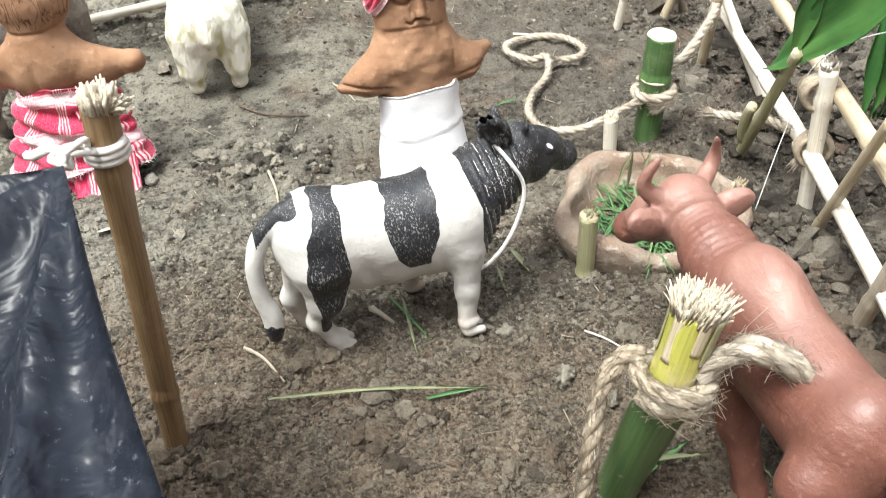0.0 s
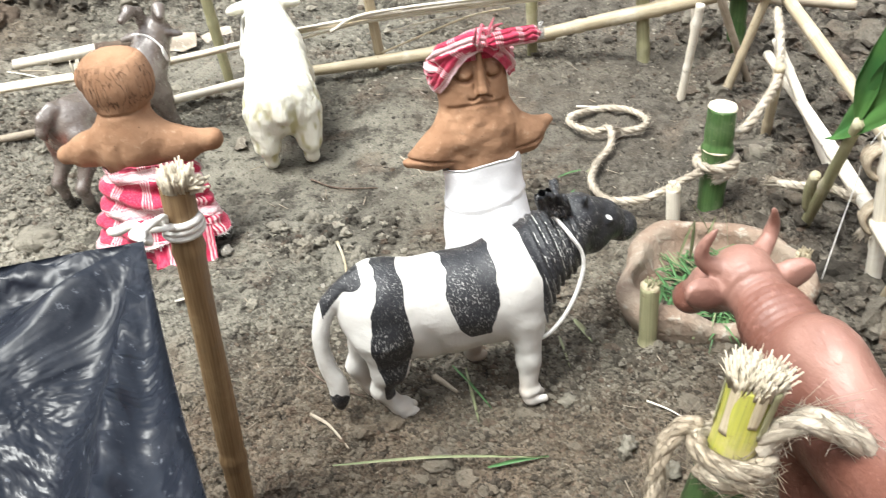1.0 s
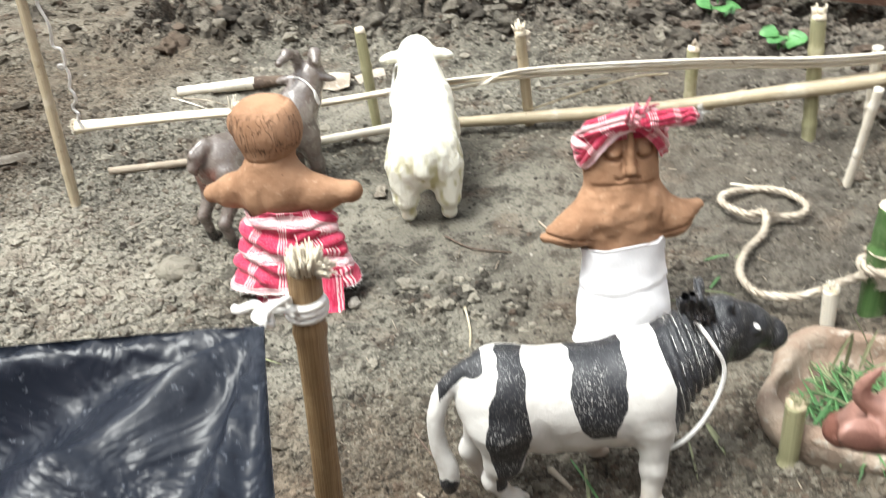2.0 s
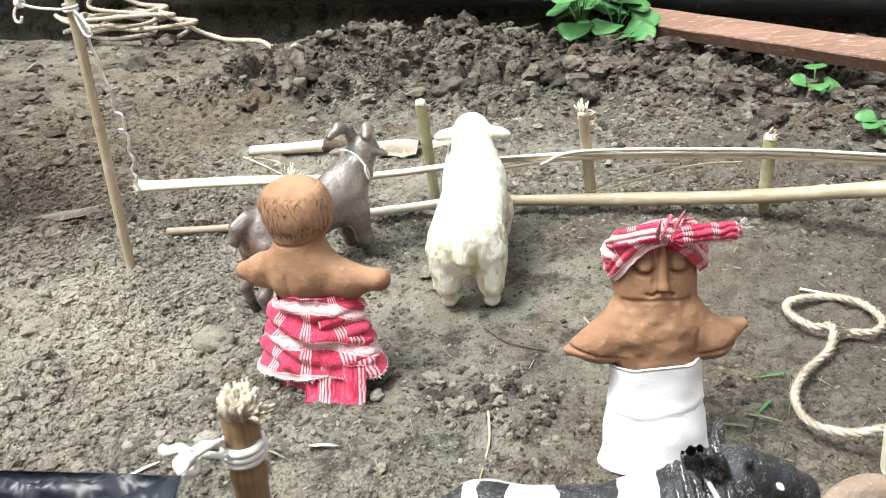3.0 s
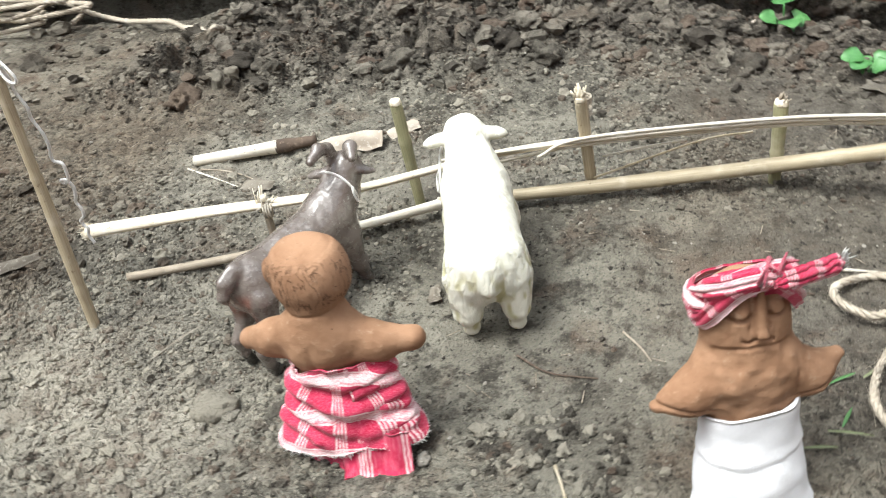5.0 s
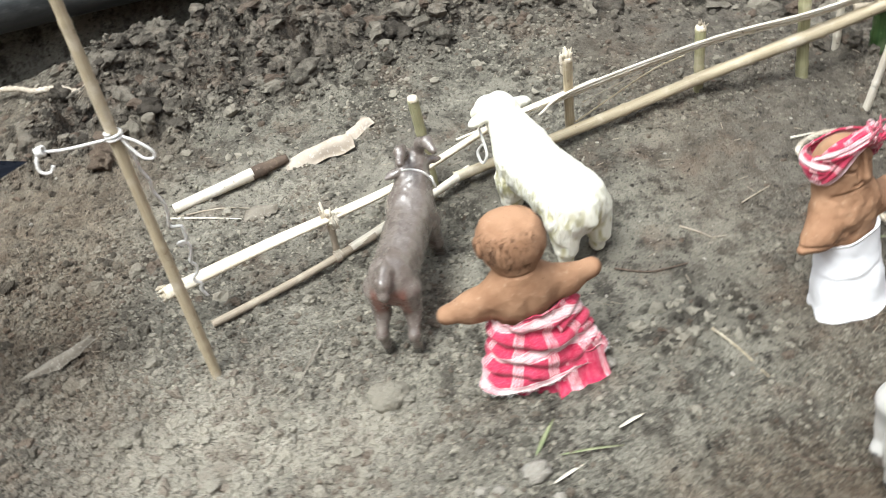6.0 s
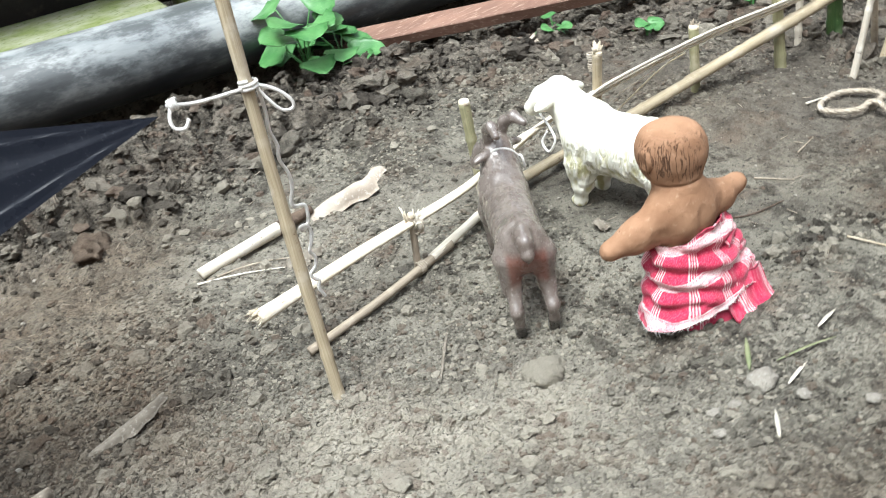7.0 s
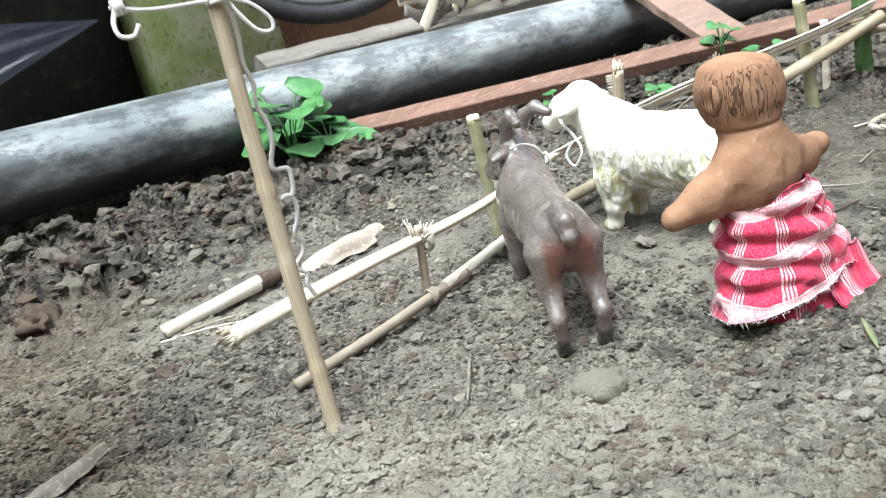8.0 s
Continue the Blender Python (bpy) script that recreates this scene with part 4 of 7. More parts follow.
figure("bull_figurine", me, pose(0.1837, 0.2855, -0.004, 0, 0, 108) @ Matrix.Scale(1.05, 4), BULL_PAINT, "brick-red painted bull figurine with horns, head over a trough", "figurine")


def sheep_field(p):
    d = capsule(p * np.array([1, 1.08, 1]), (-0.038, 0, 0.067), (0.038, 0, 0.071), 0.0365, 0.0335)
    d = blend(d, oval(p, (-0.05, 0, 0.065), (0.023, 0.032, 0.031)), 0.012)
    d = blend(d, oval(p, (0.05, 0.001, 0.074), (0.024, 0.028, 0.034)), 0.012)
    d = chain(p, d, [(0.052, 0.001, 0.088), (0.078, 0.003, 0.112)], [0.027, 0.0205], 0.014)
    for s in (-1, 1):
        d = chain(p, d, [(-0.052, s * 0.0195, 0.055), (-0.056, s * 0.0205, 0.024)], [0.0185, 0.0128], 0.006)
        d = chain(p, d, [(0.05, s * 0.017, 0.05), (0.052, s * 0.0195, 0.025)], [0.019, 0.0125], 0.008)
    d = chain(p, d, [(-0.07, 0, 0.076), (-0.077, 0, 0.06)], [0.009, 0.0055], 0.008)
    wool = bump(-p[..., 0], -0.088, -0.07)
    curl = 0.5 * noise3(p * np.array([1, 1, 0.5]), 90) + noise3(p * np.array([1, 1, 0.42]) + 3, 230)
    d = d - wool * 0.0026 * (curl + 0.1) * (0.6 + 0.8 * bump(-p[..., 2], -0.085, -0.05)) * (0.55 + 0.45 * bump(p[..., 0], -0.06, -0.035))
    d = chain(p, d, [(0.083, 0.004, 0.1205), (0.100, 0.009, 0.1145), (0.114, 0.014, 0.104)], [0.0188, 0.0135, 0.0092], 0.006)
    for s in (-1, 1):
        d = blend(d, oval(p, (0.081, 0.004 + s * 0.0255, 0.1185), (0.0085, 0.0145, 0.006), (s * -16, 10, s * -10)), 0.004)
        d = chain(p, d, [(-0.055, s * 0.0198, 0.022), (-0.053, s * 0.02, 0.005)], [0.0085, 0.0075], 0.003)
        d = blend(d, oval(p, (-0.05, s * 0.02, 0.0045), (0.0095, 0.0072, 0.0062)), 0.003)
        d = chain(p, d, [(0.052, s * 0.0195, 0.022), (0.055, s * 0.0205, 0.005)], [0.0085, 0.0075], 0.003)
        d = blend(d, oval(p, (0.0575, s * 0.0205, 0.0045), (0.0095, 0.0072, 0.0062)), 0.003)
    d = -blend(-d, capsule(p, (0.122, 0.014, 0.099), (0.108, 0.004, 0.1), 0.0008, 0.0006), 0.001)
    return d + 0.0006 * noise3(p, 220)


me, v = body_mesh("sheep_figurine", sheep_field, (-0.1, -0.052, -0.004), (0.132, 0.058, 0.148), 0.0014)
x, y, z = v.T
curl = 0.5 * noise3(v * np.array([1, 1, 0.5]), 90) + noise3(v * np.array([1, 1, 0.42]) + 3, 230)
paint(me, "rub", np.clip(bump(-curl, 0.02, 0.35) * bump(-x, -0.09, -0.07) * bump(-z, -0.095, -0.05), 0, 1) * 0.85)
# besides head and feet, back and rump drop groove colour for strong top light
paint(me, "bare", np.maximum(np.maximum(bump(x, 0.075, 0.095), bump(-z, -0.045, -0.03)), 0.85 * np.maximum(bump(z, 0.07, 0.092), bump(-x, 0.055, 0.07))))
figure("sheep_figurine", me, pose(-0.2285, 0.8005, 0.0, 0, 0, 106), SHEEP_PAINT, "cream-white sheep figurine with moulded wool, on bare soil", "figurine")


def goat_field(p):
    q = p * np.array([1, 1.14, 1])
    d = capsule(q, (-0.048, 0, 0.083), (0.042, 0, 0.088), 0.0265, 0.0275)
    d = blend(d, oval(p, (-0.056, 0, 0.088), (0.021, 0.0215, 0.024)), 0.01)
    d = blend(d, oval(p, (0.046, 0, 0.09), (0.022, 0.021, 0.03)), 0.012)
    d = chain(p, d, [(0.05, 0, 0.098), (0.064, -0.003, 0.112), (0.073, -0.004, 0.124)], [0.0225, 0.0175, 0.0145], 0.01)
    d = chain(p, d, [(0.078, -0.003, 0.13), (0.089, 0.006, 0.121), (0.098, 0.015, 0.109)], [0.0165, 0.0132, 0.0095], 0.006)
    for s in (-1, 1):
        side = np.array([-0.55, 0.83, 0]) * s
        a = np.array([0.076, -0.003, 0.141]) + side * 0.008
        d = chain(p, d, [tuple(a), tuple(a + (-0.004, -0.003, 0.013) + side * 0.003), tuple(a + (-0.014, -0.009, 0.019) + side * 0.007), tuple(a + (-0.025, -0.014, 0.014) + side * 0.011)], [0.0066, 0.0064, 0.0058, 0.0038], 0.002)
        b = np.array([0.071, -0.004, 0.13]) + side * 0.0195
        d = blend(d, oval(p, tuple(b), (0.0058, 0.0135, 0.0042), (s * -14, 0, 33)), 0.003)
        d = chain(p, d, [(-0.06, s * 0.0145, 0.078), (-0.062, s * 0.016, 0.05), (-0.0765, s * 0.0165, 0.031), (-0.0715, s * 0.0158, 0.006)], [0.0155, 0.0086, 0.0056, 0.005], 0.005)
        for t in (-1, 1):
            d = blend(d, oval(p, (-0.0685, s * 0.0158 + t * 0.0028, 0.004), (0.0075, 0.003, 0.0052)), 0.0012)
        d = chain(p, d, [(0.05, s * 0.014, 0.075), (0.055, s * 0.016, 0.04), (0.064, s * 0.0172, 0.005)], [0.0145, 0.0078, 0.006], 0.006)
        d = blend(d, oval(p, (0.067, s * 0.0172, 0.004), (0.0085, 0.0068, 0.0058)), 0.003)
    d = chain(p, d, [(-0.068, 0, 0.107), (-0.08, 0, 0.102), (-0.086, 0, 0.093), (-0.0845, 0, 0.085)], [0.0085, 0.0074, 0.0055, 0.0018], 0.004)
    spine = 0.0012 * np.exp(-(p[..., 1] / 0.003) ** 2) * bump(p[..., 2], 0.1, 0.106) * bump(-p[..., 0], -0.03, 0.0)
    ribs = 0.0006 * np.sin(p[..., 0] * 420) * bump(-np.abs(p[..., 0]), -0.045, -0.03) * bump(np.abs(p[..., 1]), 0.01, 0.016)
    d = d - spine + ribs
    hair = noise3(p * np.array([1, 1, 0.3]), 240)
    return d + 0.0011 * hair + 0.001 * noise3(p, 70)


me, v = body_mesh("goat_figurine", goat_field, (-0.102, -0.045, -0.004), (0.112, 0.048, 0.178), 0.0013)
x, y, z = v.T
paint(me, "hoof", bump(-z - 0.004 * noise3(v, 150), -0.019, -0.012))
paint(me, "rub", np.clip(bump(-x, 0.058, 0.068) * bump(z, 0.05, 0.062) * bump(-z, -0.094, -0.084) * bump(-np.abs(y), -0.021, -0.015) * (0.75 + 0.5 * noise3(v, 90)), 0, 0.9))
figure("goat_figurine", me, pose(-0.394, 0.768, -0.021, 0, 0, 67.5), GOAT_PAINT, "shiny grey-brown goat figurine with curved horns", "figurine")

# ---- clay dolls and their cloths ----
def back_doll_field(p):
    q = p * np.array([1, 1.45, 1])
    d = capsule(q, (0, 0, 0.0), (0, 0.004, 0.06), 0.034, 0.0235)
    d = blend(d, capsule(q, (0, 0.004, 0.06), (0, 0, 0.1), 0.0225, 0.0265), 0.012)
    d = blend(d, capsule(p, (0, 0.002, 0.1), (0.0, 0.006, 0.138), 0.0225, 0.0205), 0.013)
    d = chain(p, d, [(0.01, 0.002, 0.113), (0.044, 0.005, 0.1), (0.0675, 0.010, 0.1)], [0.0165, 0.0116, 0.0095], 0.01)
    d = chain(p, d, [(0.014, 0.0, 0.094), (0.046, 0.005, 0.094)], [0.0125, 0.0085], 0.008)
    d = chain(p, d, [(-0.01, 0.002, 0.112), (-0.044, 0.007, 0.096), (-0.068, 0.014, 0.087)], [0.0165, 0.0115, 0.0088], 0.01)
    d = chain(p, d, [(-0.014, 0.0, 0.092), (-0.046, 0.007, 0.088)], [0.0125, 0.008], 0.008)
    head = oval(p, (0.0, 0.010, 0.1575), (0.0303, 0.0282, 0.032))
    head = -blend(-head, -(p[..., 2] - 0.1805 - 0.12 * (p[..., 1] - 0.01)), 0.006)
    d = blend(d, head, 0.004)
    phi = np.arctan2(p[..., 0] - 0.002, -(p[..., 1] - 0.012)) + 0.18 * noise3(p, 90)
    ray_ = np.abs(((phi / 0.27) % 1) - 0.5) * 0.27 * 0.027
    hair = bump(p[..., 2] + 0.006 * noise3(p, 120), 0.144, 0.152) * bump(noise3(p * np.array([1, 1, 0.25]), 75), -0.3, -0.1)
    d = d + hair * 0.0004 * np.exp(-(ray_ / 0.0008) ** 2) * (np.abs(phi) < 2.2)
    crown = np.abs(np.hypot(p[..., 0], p[..., 1] - 0.012) - 0.019)
    d = d + 0.0006 * np.exp(-(crown / 0.0009) ** 2) * bump(p[..., 2], 0.172, 0.177)
    d = d - 0.002 * np.exp(-(((p[..., 0] - 0.016) / 0.009) ** 2 + ((p[..., 2] - 0.1) / 0.014) ** 2)) - 0.002 * np.exp(-(((p[..., 0] + 0.014) / 0.009) ** 2 + ((p[..., 2] - 0.098) / 0.014) ** 2)) + 0.0016 * np.exp(-(p[..., 0] / 0.003) ** 2) * bump(-p[..., 2], -0.12, -0.1)
    d = blend(d, oval(p, (-0.0292, 0.008, 0.159), (0.0042, 0.0085, 0.0108)), 0.002)
    d = -blend(-d, oval(p, (-0.0342, 0.006, 0.159), (0.0026, 0.005, 0.007)), 0.002)
    d = d + 0.0014 * np.exp(-((p[..., 2] - 0.1355 - 0.05 * p[..., 0]) / 0.0016) ** 2) * (np.abs(p[..., 0]) < 0.03)
    seam = np.abs(p[..., 2] - 0.082 - 0.12 * (p[..., 0] + 0.03))
    d = d + 0.0012 * np.exp(-(seam / 0.0012) ** 2) * bump(-p[..., 0], 0.012, 0.03)
    return d + 0.003 * noise3(p, 34) + 0.0009 * noise3(p, 95) + 0.0004 * noise3(p, 260)


me, v = body_mesh("clay_doll", back_doll_field, (-0.095, -0.045, -0.004), (0.095, 0.05, 0.194), 0.0011)
x, y, z = v.T
paint(me, "hair", bump(z + 0.005 * noise3(v, 120), 0.139, 0.145) * bump(-z, -0.179, -0.172) * bump(-y, -0.022, -0.012))
figure("clay_doll", me, pose(-0.309, 0.624, -0.0095, 0, 0, 0) @ Matrix.Diagonal((1, 1, 0.975, 1)), CLAY, "handmade unglazed clay doll with scratched hair, arms spread", "doll")


def front_doll_field(p):
    q = p * np.array([1, 1.5, 1])
    d = capsule(q, (0, 0, 0.0), (0, 0, 0.085), 0.03, 0.0255)
    d = blend(d, capsule(q, (0, 0, 0.092), (0, 0.002, 0.106), 0.0255, 0.030), 0.012)
    d = blend(d, capsule(p * np.array([1, 1.25, 1]), (0, 0.004, 0.112), (0, 0.006, 0.1565), 0.0272, 0.027), 0.012)
    for s, tip, mid in ((1, (0.057, 0.006, 0.107), (0.037, 0.0, 0.1)), (-1, (-0.057, -0.004, 0.096), (-0.037, -0.004, 0.1))):
        m = p * np.array([1, 1.1, 1])
        d = chain(m, d, [(s * 0.016, 0, 0.112), mid, tip], [0.019, 0.0135, 0.0046], 0.009)
        slot = np.abs((p[..., 2] - 0.0955) - 0.2 * s * (p[..., 0] - s * 0.04)) + 8 * np.clip(p[..., 1] + 0.0, 0, 1)
        d = d + 0.0025 * np.exp(-(slot / 0.0012) ** 2) * bump(s * p[..., 0], 0.02, 0.028)
    d = blend(d, capsule(p, (0.0025, -0.0145, 0.184), (0.0025, -0.019, 0.1475), 0.0022, 0.004), 0.0035)
    for s in (-1, 1):
        e = np.hypot(p[..., 0] - 0.0025 - s * 0.0112, p[..., 2] - 0.1635)
        face = bump(-p[..., 1], 0.004, 0.010)
        d = d + face * (0.005 * np.exp(-((e - 0.007) / 0.0014) ** 2) * bump(s * (p[..., 0] - 0.0025 - s * 0.0112) - 0.8 * (p[..., 2] - 0.1635), -0.006, 0.002) - 0.003 * np.exp(-(e / 0.005) ** 4))
        cheek = np.abs(p[..., 0] - 0.0025) - 0.0042 - 0.05 * (0.175 - p[..., 2])
        d = d + face * 0.0012 * np.exp(-(cheek / 0.0012) ** 2) * bump(p[..., 2], 0.146, 0.152) * bump(-p[..., 2], -0.182, -0.176)
    lip = p[..., 2] - 0.143 - 0.0022 * np.cos((p[..., 0] - 0.0025) * 430)
    d = d + 0.0032 * np.exp(-(lip / 0.0011) ** 2) * (np.abs(p[..., 0] - 0.0015) < 0.0095) * bump(-p[..., 1], 0.004, 0.010)
    d = d + 0.0016 * np.exp(-((p[..., 2] - 0.1375 + 0.1 * np.abs(p[..., 0])) / 0.0016) ** 2) * (np.abs(p[..., 0]) < 0.022) * bump(-p[..., 1], 0.002, 0.010)
    edge = np.abs(p[..., 0] - 0.001) - 0.0225 - 0.12 * (0.115 - p[..., 2])
    d = d + 0.0022 * np.clip(0.35 + 2.5 * noise3(p, 85), 0, 1) * np.exp(-((edge + 0.005 * noise3(p, 60)) / 0.0013) ** 2) * bump(p[..., 2], 0.094, 0.1) * bump(-p[..., 2], -0.136, -0.128) * bump(-p[..., 1], -0.002, 0.004)
    chest = bump(-p[..., 2], -0.139, -0.13) * bump(-np.abs(p[..., 0]), -0.03, -0.02)
    return d + 0.002 * noise3(p, 38) + (0.001 + 0.0042 * chest) * noise3(p, 120) + 0.0007 * noise3(p, 300)


DOLL2 = pose(-0.009, 0.593, -0.002, -9, 0, 19) @ Matrix.Diagonal((1.02, 1, 0.94, 1))
me, v = body_mesh("clay_doll", front_doll_field, (-0.08, -0.045, -0.004), (0.08, 0.05, 0.195), 0.0011)
figure("clay_doll", me, DOLL2, CLAY, "handmade clay doll with round eyes and pinched nose", "doll")


def sheet(fn, nu, nv, thick=0.0008):
    """A cloth from fn(u, v) -> place; u, v in 0..1. Two sides, closed at the rims."""
    u, v = np.meshgrid(np.linspace(0, 1, nu), np.linspace(0, 1, nv), indexing="ij")
    p, uv = fn(u, v)
    du, dv = np.gradient(p, axis=0), np.gradient(p, axis=1)
    n = np.cross(du, dv)
    n /= np.linalg.norm(n, axis=-1, keepdims=True) + 1e-12
    i = np.arange(nu * nv).reshape(nu, nv)
    q = lambda g: np.stack([g[:-1, :-1], g[1:, :-1], g[1:, 1:], g[:-1, 1:]], -1).reshape(-1, 4)
    f = np.vstack([q(i), q(i + nu * nv)[:, ::-1]]).tolist()
    loop = np.concatenate([i[:-1, 0], i[-1, :-1], i[:0:-1, -1], i[0, :0:-1]])
    o = nu * nv
    nxt = np.roll(loop, -1)
    f += np.stack([loop, loop + o, nxt + o, nxt], 1)[:, ::-1].tolist()
    b = Build()
    b.add(np.vstack([(p + n * thick).reshape(-1, 3), (p - n * thick).reshape(-1, 3)]), [tuple(k) for k in f], np.vstack([uv.reshape(-1, 2)] * 2) + 0.5)
    return b


def fringe(build, ends, outward, length, r, width=0.00035):
    """Frayed threads at a rim."""
    for e, o in zip(ends, outward):
        k = o + r.normal(0, 0.5, 3)
        k /= np.linalg.norm(k)
        tube(build, curve([e, e + k * length * 0.5, e + k * length + r.normal(0, 0.0012, 3)], 4), [width, width, width, width * 0.4], 3)
    return build


def wrap(c, turns, start, bottom, top, r_bot, r_top, flare, seed):
    """A cloth wound round an upright body."""
    def fn(u, v):
        a = start + u * turns * 2 * math.pi
        lo, hi = bottom(a), top(a)
        z = lo + (hi - lo) * v
        rr = r_bot + (r_top - r_bot) * v ** 0.8 + flare(a, v) + 0.0014 * u * turns
        rr = rr + 0.0033 * np.sin(z * 330 + 60 * noise2(a * 1.1 + seed, z * 14) * 0.12 + 3.2 * np.sin(a * 1.3 + seed)) * bump(v, 0.0, 0.3) * bump(-v, -1.0, -0.85) + 0.006 * noise2(a * 2.2 + seed + 18 * z, z * 90) + 0.0026 * noise2(a * 6 - 40 * z, z * 200 + seed)
        p = np.stack([c[0] + rr * np.cos(a), c[1] + (0.86 - 0.1 * v) * rr * np.sin(a), c[2] + z], -1)
        return p, np.stack([a * 0.045 + 0.10 * (z - 0.03) * np.sin(a), z + 0.011 * np.sin(a + 0.6) + 0.006 * np.sin(a * 2)], -1)
    return fn


c1 = (-0.305, 0.626, -0.008)
near = lambda a, a0, w: np.exp(-((np.mod(a - a0 + math.pi, 2 * math.pi) - math.pi) / w) ** 2)
under = sheet(wrap(c1, 1.0, -2.9, lambda a: 0.0 * a, lambda a: 0.045 + 0 * a, 0.041, 0.034, lambda a, v: 0.004 * near(a, -1.15, 0.5) * (1 - v), 1.7), 160, 26)
upper = sheet(wrap(c1, 1.25, -1.0, lambda a: 0.012 + 0.008 * np.cos(a + 0.3) + 0.004 * np.sin(2 * a) + 0.008 * near(a, -1.0, 0.5), lambda a: 0.085 + 0.005 * np.cos(a) + 0.003 * np.sin(3 * a), 0.047, 0.0315,
                   lambda a, v: (0.021 * near(a, -0.25, 0.42) + 0.010 * near(a, math.pi + 0.5, 0.5)) * (1 - v) ** 1.1 + 0.006 * near(a, 0.0, 0.5) * np.exp(-((v - 0.75) / 0.2) ** 2), 0.4), 240, 48)
skirt = thing("checked_cloth", c1, "red and white checked cotton cloth wrapped round a clay doll", "cloth")
def flap_fn(u, v):
    x = c1[0] + 0.006 + 0.052 * u + 0.004 * v
    y = c1[1] - 0.033 - 0.017 * v + 0.007 * u
    z = c1[2] + 0.03 * (1 - v) ** 1.9 + 0.0025 + 0.002 * noise2(u * 9, v * 5)
    return np.stack([x, y + 0.002 * np.sin(u * 14), z], -1), np.stack([u * 0.052 + 0.0, 0.0 * v - 0.002 + 0.003 * v], -1)


inner = part("under_layer", under, CHECKED, skirt)
part("front_flap", sheet(flap_fn, 40, 24), CHECKED, skirt)
part("outer_layer", upper, CHECKED, skirt)
hem = np.concatenate(upper.v)[:240 * 48].reshape(240, 48, 3)[:, 0]
r_ = np.random.default_rng(5)
rim_out = (hem - np.array(c1)) * (1, 1, 0)
part("fraying_hem", fringe(Build(), np.repeat(hem, 2, 0) + r_.normal(0, 0.0004, (480, 3)), np.repeat(rim_out / np.linalg.norm(rim_out, axis=1, keepdims=True), 2, 0) * 0.4 + (0, 0, -0.8), 0.0013, r_, 0.00026), STRING, skirt, "white frayed threads")

place2 = lambda x, y, z: np.array(DOLL2 @ Vector((x, y, z)))


def white_wrap(u, v):
    a = -1.1 + u * 2 * math.pi * 1.12
    rr = 0.0278 + 0.0052 * bump(-v, -0.8, -0.3) + 0.002 * bump(-v, -0.16, 0.0) + 0.001 * bump(v, 0.82, 1.02)
    rr = rr + 0.0013 * u + 0.002 * noise2(a * 1.7, v * 3.3) + 0.0012 * noise2(a * 3.1 + 3 * v, v * 9) + 0.0014 * bump(v - 0.06 * np.sin(a + 0.6), 0.6, 0.615) + 0.004 * (1 - v) ** 4 * np.abs(np.sin(a * 2.3))
    z = 0.001 + 0.087 * v + 0.003 * np.cos(a - 0.2) * v ** 3 + 0.005 * noise2(a * 2.2 + 4, v * 0 + 1) * v ** 3
    q = np.stack([rr * np.cos(a), (0.8 - 0.08 * v) * rr * np.sin(a), z], -1)
    m = np.array(DOLL2)
    return q @ m[:3, :3].T + m[:3, 3], np.stack([a * 0.03, z], -1)


single("white_cloth", sheet(white_wrap, 150, 44, 0.0011), WHITE_COTTON, (-0.009, 0.593, 0.0), "plain white cotton cloth wound round a clay doll", "cloth")

turban = thing("checked_turban", (-0.009, 0.615, 0.14), "red and white checked cloth turban with a frayed tail", "turban")


def band_strip(points, width, nu=70, puff=0.005, seed=0.0):
    """A folded strip of cloth along a line, bulging outward."""
    line = curve([place2(*k) for k in points], nu)
    centre = place2(0, 0.006, 0.165)
    t, _, _ = frames_along(line)
    out = line - centre
    out[:, 2] *= 0.3
    out -= t * (out * t).sum(1, keepdims=True)
    out /= np.linalg.norm(out, axis=1, keepdims=True)
    up = np.cross(t, out)
    up *= np.sign(up[:, 2:3] + 1e-9)
    nv = 17
    s = np.r_[0, np.cumsum(np.linalg.norm(np.diff(line, axis=0), axis=1))]

    def fn(u, v):
        k = np.round(u * (nu - 1)).astype(int)
        w = (v - 0.5) * 2
        taper = np.clip(np.minimum(u * 9, (1 - u) * 14), 0.35, 1)
        bulge = puff * (1 - w ** 2) * taper + 0.0011 * np.sin(w * 9 + 5 * noise2(u * 6 + seed, w)) * (1 - w ** 4) + 0.0012 * noise2(u * 30 + seed, v * 6)
        p = line[k] + up[k] * (w * width * 0.5 * taper)[..., None] + out[k] * bulge[..., None]
        return p, np.stack([s[k] * 1.8, (v - 0.5) * width * 1.9 + seed * 0.013], -1)
    return sheet(fn, nu, nv, 0.0007)


def lap(heights, r, n=14):
    """A lap of cloth round the head: (angle from the front, height) pairs."""
    ang, hs = zip(*heights)
    return [(r * math.sin(a), 0.005 - r * 0.86 * math.cos(a), float(np.interp(a, ang, hs))) for a in np.linspace(ang[0], ang[-1], n)]


part("wound_band", band_strip(lap([(0.9, 0.172), (3.14, 0.164), (5.4, 0.168)], 0.0288), 0.015, 80, 0.005, 0.3), CHECKED, turban)
part("wound_band", band_strip(lap([(-2.6, 0.163), (-1.4, 0.1555), (-1.0, 0.164), (-0.6, 0.179), (-0.25, 0.187), (0.2, 0.189), (0.7, 0.186), (1.4, 0.178)], 0.0278), 0.0165, 80, 0.004, 1.7), CHECKED, turban)
part("wound_band", band_strip(lap([(-1.5, 0.175), (-0.9, 0.181), (-0.3, 0.1875), (0.15, 0.189), (0.5, 0.183), (0.9, 0.169), (1.4, 0.158), (2.6, 0.162)], 0.0298), 0.0135, 80, 0.004, 2.9), CHECKED, turban)
